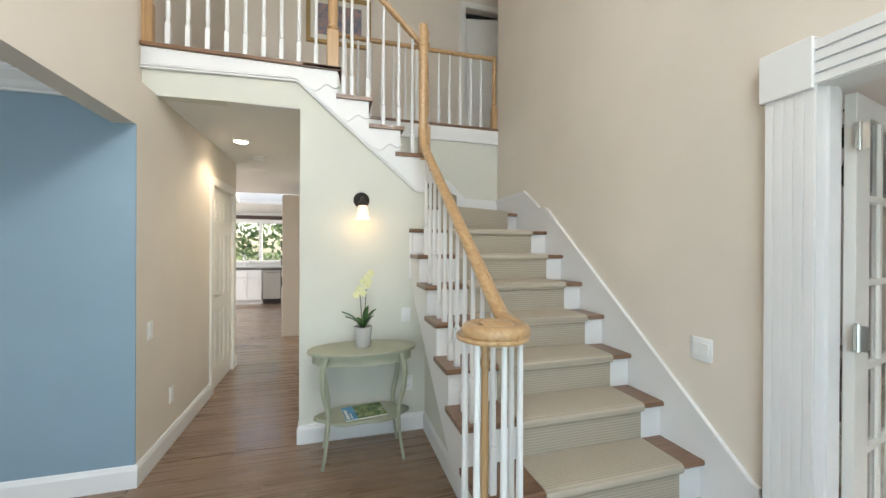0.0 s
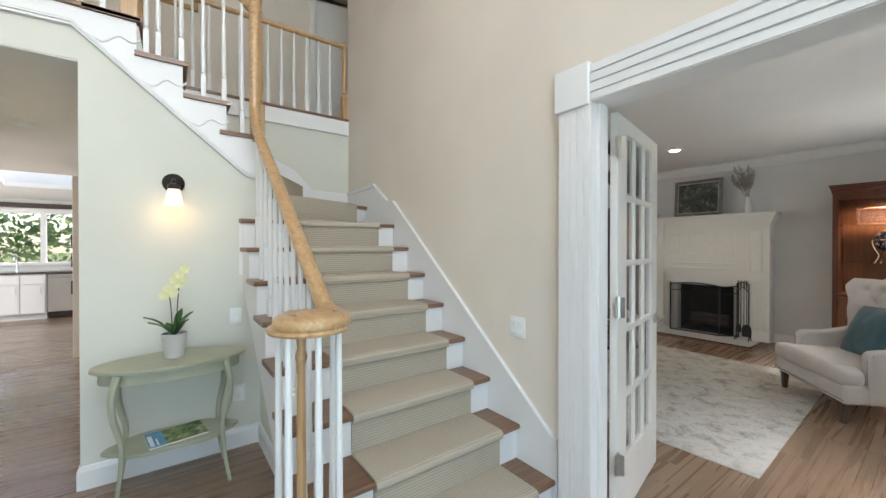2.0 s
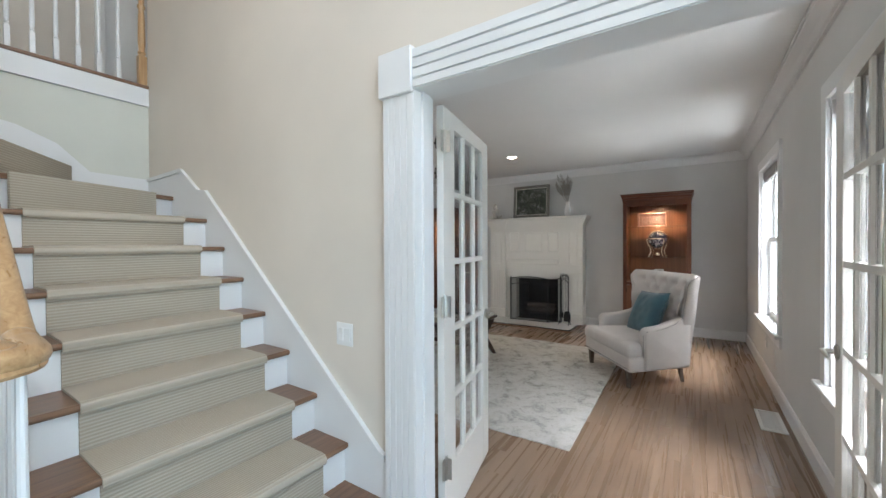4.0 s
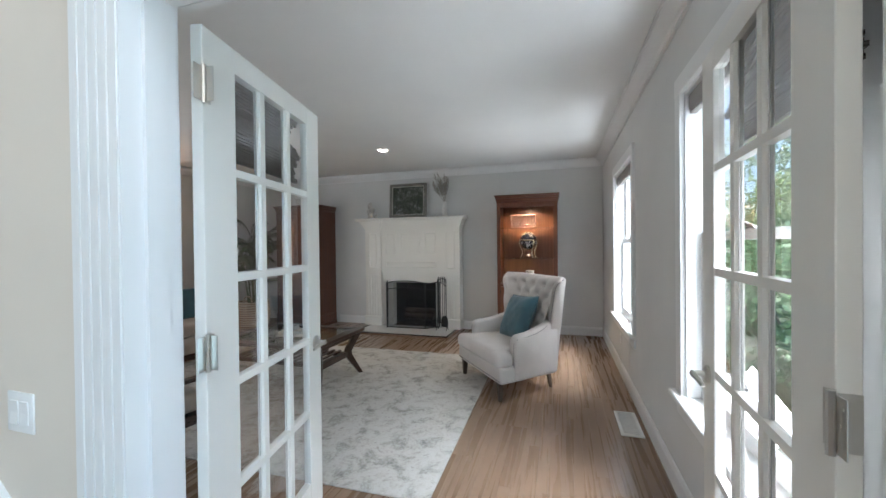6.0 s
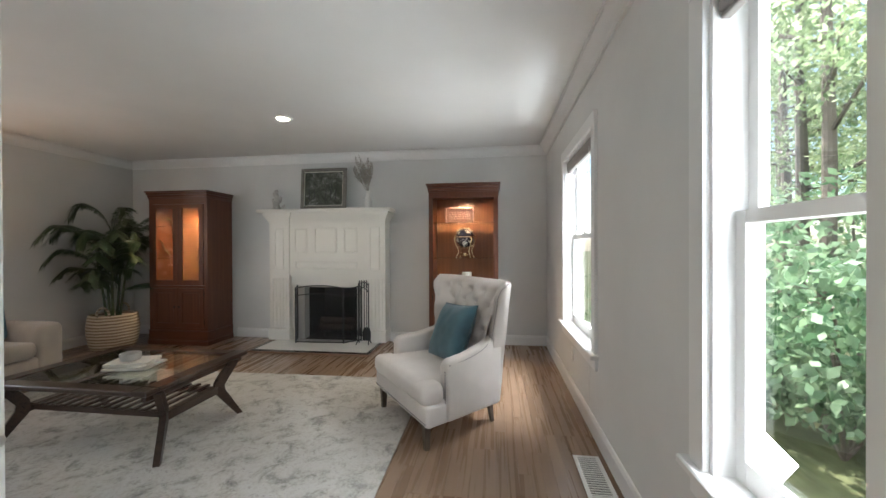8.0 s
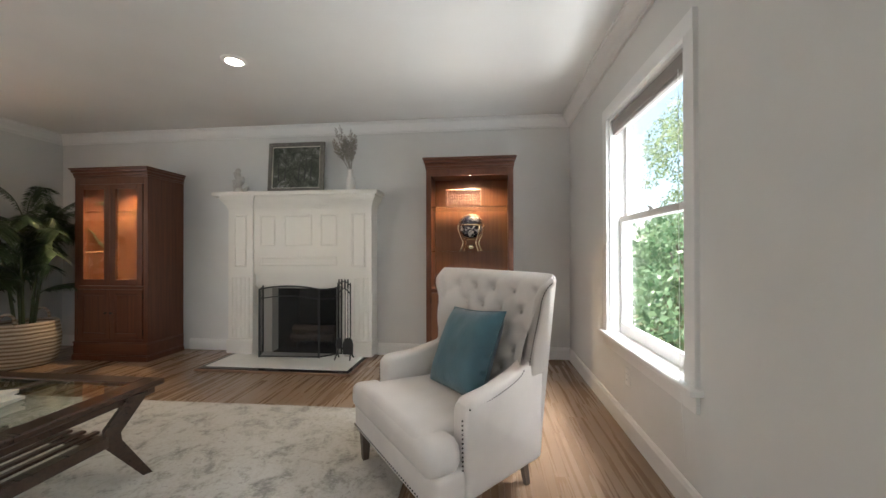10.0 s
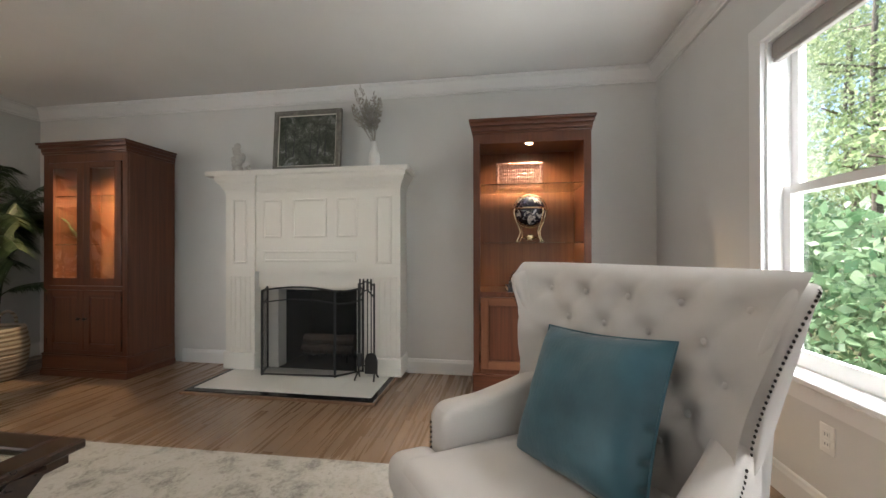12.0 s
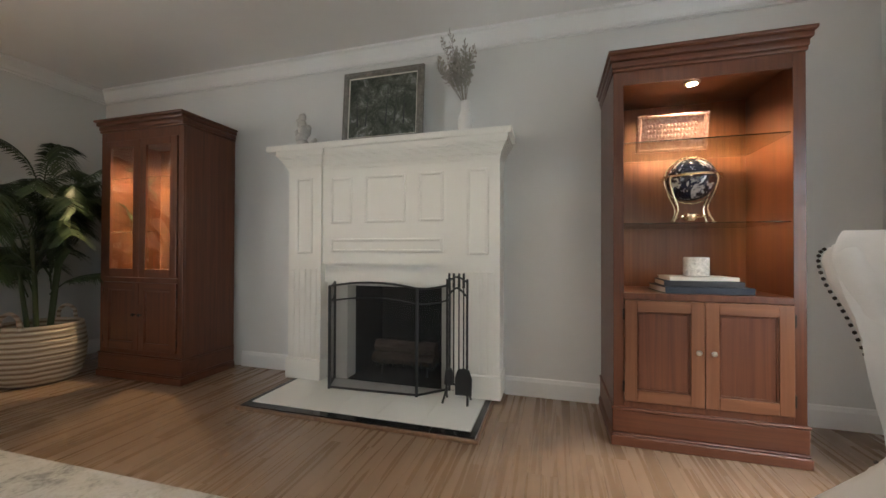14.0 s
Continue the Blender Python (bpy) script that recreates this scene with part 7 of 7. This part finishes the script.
# ---- corner of the living room behind the open door: sofa, side table and lamp ----
sofa = thing("sofa", "beige upholstered sofa beside the rug with cushions", "sofa", (3.9, 4.7, 0))
M_SOFA = woven("beige_sofa_cloth", (0.42, 0.36, 0.30), (600, 600, 600), 0.08)
for nm, it, bv in (("base", (3.2, 5.2, 4.60, 5.42, 0.12, 0.34), 0.03), ("backrest", (3.2, 5.2, 5.25, 5.55, 0.12, 0.86), 0.07), ("arm", (3.0, 3.22, 4.58, 5.50, 0.12, 0.64), 0.07), ("arm", (5.18, 5.40, 4.58, 5.50, 0.12, 0.64), 0.07),
                   ("seat_cushion", (3.23, 4.19, 4.56, 5.30, 0.34, 0.49), 0.055), ("seat_cushion", (4.21, 5.17, 4.56, 5.30, 0.34, 0.49), 0.055), ("back_cushion", (3.24, 4.19, 5.08, 5.28, 0.49, 0.88), 0.07), ("back_cushion", (4.21, 5.16, 5.08, 5.28, 0.49, 0.88), 0.07)):
    bm = bmesh.new()
    box(bm, *it, bevel=bv, segments=3)
    bm.transform(Matrix.Translation((-0.3, -0.42, 0)))
    part(nm, bm, M_SOFA, sofa)
for x, y in ((2.8, 4.26), (5.0, 4.26), (2.8, 4.98), (5.0, 4.98)):
    part("leg", lathe(bmesh.new(), [(0.018, 0), (0.026, 0.125)], (x, y, 0), 10), M_WALNUT, sofa)
for x, turn in ((3.12, 18), (4.68, -16)):
    bm = bmesh.new()
    box(bm, -0.21, 0.21, -0.06, 0.06, 0.0, 0.40, 0.055, segments=3)
    cu = thing("cushion", "dark teal cushion on the sofa", "cushion", m=pose(x, 4.57, 0.485, -16, 0, turn), group="sofa cushions")
    part("cover", bm, M_TEAL, cu)
# low armchair with a dark wooden frame beside the rug
ac = thing("armchair", "dark wooden armchair with beige loose cushions", "armchair", m=pose(2.62, 2.45, 0, 0, 0, -8))
for nm, it, bv, mat in (("seat_cushion", (-0.26, 0.32, -0.29, 0.29, 0.36, 0.50), 0.05, M_SOFA), ("back_cushion", (-0.36, -0.20, -0.28, 0.28, 0.44, 0.86), 0.06, M_SOFA)):
    bm = bmesh.new()
    box(bm, *it, bevel=bv, segments=3)
    part(nm, bm, mat, ac)
part("seat_frame", boxes((-0.34, 0.32, -0.30, 0.30, 0.29, 0.355), bevel=0.006), M_WALNUT, ac)
for sy in (-1, 1):
    part("armrest", boxes((-0.38, 0.34, sy * 0.33 - 0.03, sy * 0.33 + 0.03, 0.58, 0.605), bevel=0.008), M_WALNUT, ac)
    for x in (-0.34, 0.30):
        part("leg", prism(bmesh.new(), [(x - 0.02, 0.0), (x + 0.02, 0.0), (x + 0.03, 0.579), (x - 0.03, 0.579)], "y", sy * 0.33 - 0.018, sy * 0.33 + 0.018), M_WALNUT, ac, smooth=0)
part("back_frame", boxes((-0.40, -0.365, -0.31, 0.31, 0.29, 0.84), bevel=0.006), M_WALNUT, ac)
LPX, LPY = 4.60, 5.38
et = thing("end_table", "tall dark round table behind the sofa", "side table", (LPX, LPY, 0))
part("tabletop", lathe(bmesh.new(), [(0.20, 0.75), (0.21, 0.756), (0.21, 0.774), (0.20, 0.78)], (LPX, LPY, 0), 30), M_WALNUT, et)
for a in (30, 150, 270):
    c, s_ = math.cos(radians(a)), math.sin(radians(a))
    part("leg", tube(bmesh.new(), [(LPX + 0.08 * c, LPY + 0.08 * s_, 0.75), (LPX + 0.18 * c, LPY + 0.18 * s_, 0.0)], [0.018, 0.012], 8), M_WALNUT, et)
tl = thing("table_lamp", "table lamp with glowing warm cloth shade", "table lamp", (LPX, LPY, 0.78))
part("base", lathe(bmesh.new(), [(0.08, 0), (0.085, 0.01), (0.05, 0.03), (0.085, 0.16), (0.09, 0.26), (0.05, 0.42), (0.012, 0.48), (0.010, 0.64)], (LPX, LPY, 0.7805), 24), M_CERAMIC, tl, "white ceramic lamp base")
M_LAMPSHADE = glow("lit_cloth_shade", (1.0, 0.55, 0.28), 0.3)
part("shade", lathe(bmesh.new(), [(0.19, 0.0), (0.185, 0.0), (0.12, 0.25), (0.125, 0.25)][::-1], (LPX, LPY, 1.38), 30), M_LAMPSHADE, tl, "glowing tapered cloth shade")
lamp("table_lamp_light", "POINT", 1.1, Matrix.Translation((LPX, LPY, 1.68)), (1.0, 0.66, 0.38), radius=0.05)

# ---- garden outside the windows ----
def leaf_cloud(name, label, category, spots, size, material, seed, group="", kind="stuff", at=(0, 0, 0)):
    """Many small leaves, each a bent pair of triangles, round the given (centre, radii, count)."""
    rng = np.random.default_rng(seed)
    verts, faces = [], []
    for (cx, cy, cz), (rx, ry, rz), count in spots:
        d = rng.normal(size=(count, 3))
        d /= np.linalg.norm(d, axis=1)[:, None]
        p = np.array((cx, cy, cz)) + d * np.array((rx, ry, rz)) * rng.uniform(0.45, 1.05, size=(count, 1)) ** 0.6
        way = d * 0.5 + rng.normal(size=(count, 3)) * 0.6
        way[:, 2] -= 0.25
        way /= np.linalg.norm(way, axis=1)[:, None]
        side = np.cross(way, rng.normal(size=(count, 3)))
        side /= np.linalg.norm(side, axis=1)[:, None]
        s = size * rng.uniform(0.6, 1.3, size=(count, 1))
        a, b, c, e = p, p + way * s * 0.5 + side * s * 0.28, p + way * s, p + way * s * 0.5 - side * s * 0.28
        i0 = len(verts)
        verts += np.stack((a, b, c, e), 1).reshape(-1, 3).tolist()
        faces += [(i0 + 4 * k, i0 + 4 * k + 1, i0 + 4 * k + 2, i0 + 4 * k + 3) for k in range(count)]
    data = bpy.data.meshes.new(name)
    data.from_pydata([tuple(np.array(v) - np.array(at)) for v in verts], [], faces)
    data.materials.append(material)
    ob = new(name, data)
    ob.location = at
    return ob


rngt = random.Random(31)


def garden_tree(x, y, h, r, seed):
    t = thing("tree", "leafy woodland tree with bare lower trunk", "tree", (x, y, -0.45), "woodland trees")
    lean = rngt.uniform(-0.3, 0.3)
    pts = [(x, y, -0.5), (x + lean * 0.3, y, h * 0.3), (x + lean * 0.6, y + 0.1, h * 0.65), (x + lean, y, h)]
    dense = curve_points(pts, 5)
    part("trunk", tube(bmesh.new(), dense, [r * (1 - 0.8 * i / len(dense)) for i in range(len(dense))], 10), M_BARK, t)
    spots = []
    bm = bmesh.new()
    for i in range(9):
        z = h * (0.22 + 0.075 * i)
        a = rngt.uniform(0, 6.28)
        L = rngt.uniform(1.0, 2.3) * (1 - 0.04 * i)
        e = (x + lean * 0.5 + L * math.cos(a), y + L * math.sin(a), z + rngt.uniform(0.1, 0.7))
        tube(bm, [(x + lean * 0.4, y, z), e], [r * 0.3, 0.015], 6)
        spots.append((e, (rngt.uniform(0.6, 1.1), rngt.uniform(0.6, 1.1), rngt.uniform(0.3, 0.6)), 620))
        m_ = tuple((p + q) / 2 for p, q in zip((x, y, z), e))
        spots.append((m_, (0.6, 0.6, 0.35), 220))
    part("branching", bm, M_BARK, t)
    crown = leaf_cloud("crown", "", "", spots, 0.085, M_LEAF_B, seed, at=(x, y, -0.45))
    crown.location = (0, 0, 0)
    crown.parent = t
    return t


for i, (x, y, h) in enumerate(((7.4, -4.2, 7.5), (9.6, -5.5, 8.0), (5.6, -6.4, 8.5), (11.8, -6.8, 8.5), (3.4, -5.6, 8), (14.5, -8.5, 9), (8.4, -8.8, 9.5), (1.2, -7.2, 8), (17.5, -10.5, 10), (11.0, -11.5, 10), (5.0, -11.0, 10), (21.0, -13.0, 10))):
    garden_tree(x, y, h, 0.13 if i else 0.10, 100 + i)


def shrub(x, y, s, seed):
    t = thing("shrub", "broad-leaved evergreen shrub outside the window", "shrub", (x, y, -0.45), "garden shrubs")
    bm = bmesh.new()
    spots = []
    for i in range(7):
        a = rngt.uniform(0, 6.28)
        e = (x + 0.55 * s * math.cos(a), y + 0.45 * s * math.sin(a), rngt.uniform(0.15, 1.15) * s - 0.2)
        tube(bm, curve_points([(x, y, -0.46), ((x + e[0]) / 2, (y + e[1]) / 2, e[2] * 0.6 - 0.1), e], 4), 0.014, 6)
        spots.append((e, (0.42 * s, 0.42 * s, 0.34 * s), 330))
    part("branching", bm, M_BARK, t)
    c = leaf_cloud("foliage", "", "", spots, 0.11, M_LEAF_A, seed, at=(x, y, -0.45))
    c.location = (0, 0, 0)
    c.parent = t


for i, (x, y, s) in enumerate(((2.6, -3.2, 1.1), (3.7, -3.4, 1.25), (5.5, -2.9, 1.0), (6.4, -2.8, 1.3), (7.8, -2.4, 1.25), (9.2, -3.1, 1.5), (10.9, -3.4, 1.5), (4.6, -3.6, 1.5), (6.9, -4.2, 1.6), (12.8, -4.4, 1.7), (1.3, -3.6, 1.2), (15.0, -5.6, 1.9))):
    shrub(x, y, s, 300 + i)
far = leaf_cloud("far_woods", "", "", [((x, -16 - (k % 3) * 2.0, 2.0 + 2.6 * (k % 6)), (3.4, 1.5, 2.4), 850) for k, x in enumerate(np.arange(-8, 46, 1.0))], 0.30, M_LEAF_B, 77)
tagged(far, "bright green woods beyond the garden", "woods", kind="stuff")
north = leaf_cloud("far_woods", "", "", [((x, 18.0, 1.2 + 1.7 * (k % 3)), (2.0, 0.9, 1.6), 900) for k, x in enumerate(np.arange(-9, 4, 1.2))], 0.26, M_LEAF_B, 78)
tagged(north, "green trees behind the kitchen window", "woods", kind="stuff")

# ---- floor boards, laid along x ----
def floor_boards():
    width, gap = 0.070, 0.0004
    rng = random.Random(5)
    zones = [(LIV_W - 0.1, LIV_E, LIV_S, LIV_N), (HALL_X - 0.02, LIV_W - 0.1, -1.05, 2.88), (-5.0, -0.32, 2.88, 10.5), (-5.0, HALL_X - 0.02, -1.0, 2.63)]
    meshes = {}
    rest = []
    made = 0
    for zi, (x0, x1, y0, y1) in enumerate(zones):
        rows = int((y1 - y0) / width) + 1
        for r in range(rows):
            ya = y0 + r * width
            yb = min(ya + width, y1) - gap
            if yb - ya < 0.01:
                continue
            x = x0 - rng.choice((0.0, 0.25, 0.5, 0.75))
            while x < x1:
                length = rng.choice((0.75, 1.0, 1.25, 1.5))
                a, b = max(x, x0), min(x + length, x1)
                x += length
                if b - a < 0.02:
                    continue
                near = zi == 0 and -0.7 < (ya + yb) / 2 < 2.2 and b > 2.6 or zi == 1 and 1.9 < ya and made < 40
                if near and made < 300:
                    key = (round(b - a, 3), round(yb - ya, 3))
                    if key not in meshes:
                        bm = bmesh.new()
                        board(bm, 0, b - a - gap, 0, yb - ya)
                        meshes[key] = finish(bm, "floor_board", M_FLOOR, 0)
                    ob = new("floor_board", meshes[key])
                    ob.parent = floor
                    ob.location = (a, ya, 0)
                    made += 1
                else:
                    rest.append((a, b - gap, ya, yb))
    verts, faces = [], []
    for a, b, c, d in rest:
        i = len(verts)
        e = 0.00025
        verts += [(a, c, -0.013), (b, c, -0.013), (b, d, -0.013), (a, d, -0.013), (a, c, -e * 3), (b, c, -e * 3), (b, d, -e * 3), (a, d, -e * 3), (a + e, c + e, 0), (b - e, c + e, 0), (b - e, d - e, 0), (a + e, d - e, 0)]
        for k in range(4):
            n = (k + 1) % 4
            faces += [(i + k, i + n, i + 4 + n, i + 4 + k), (i + 4 + k, i + 4 + n, i + 8 + n, i + 8 + k)]
        faces.append((i + 8, i + 9, i + 10, i + 11))
    data = bpy.data.meshes.new("floor_boards")
    data.from_pydata(verts, [], faces)
    data.materials.append(M_FLOOR_REST)
    ob = new("floor_boards", data)
    ob.parent = floor
    tagged(ob, kind="stuff")


def board(bm, a, b, c, d):
    e = 0.00025
    low = [bm.verts.new(p) for p in ((a, c, -0.013), (b, c, -0.013), (b, d, -0.013), (a, d, -0.013))]
    mid = [bm.verts.new(p) for p in ((a, c, -e * 3), (b, c, -e * 3), (b, d, -e * 3), (a, d, -e * 3))]
    top = [bm.verts.new(p) for p in ((a + e, c + e, 0), (b - e, c + e, 0), (b - e, d - e, 0), (a + e, d - e, 0))]
    for k in range(4):
        n = (k + 1) % 4
        bm.faces.new((low[k], low[n], mid[n], mid[k]))
        bm.faces.new((mid[k], mid[n], top[n], top[k]))
    bm.faces.new(top)


floor_boards()
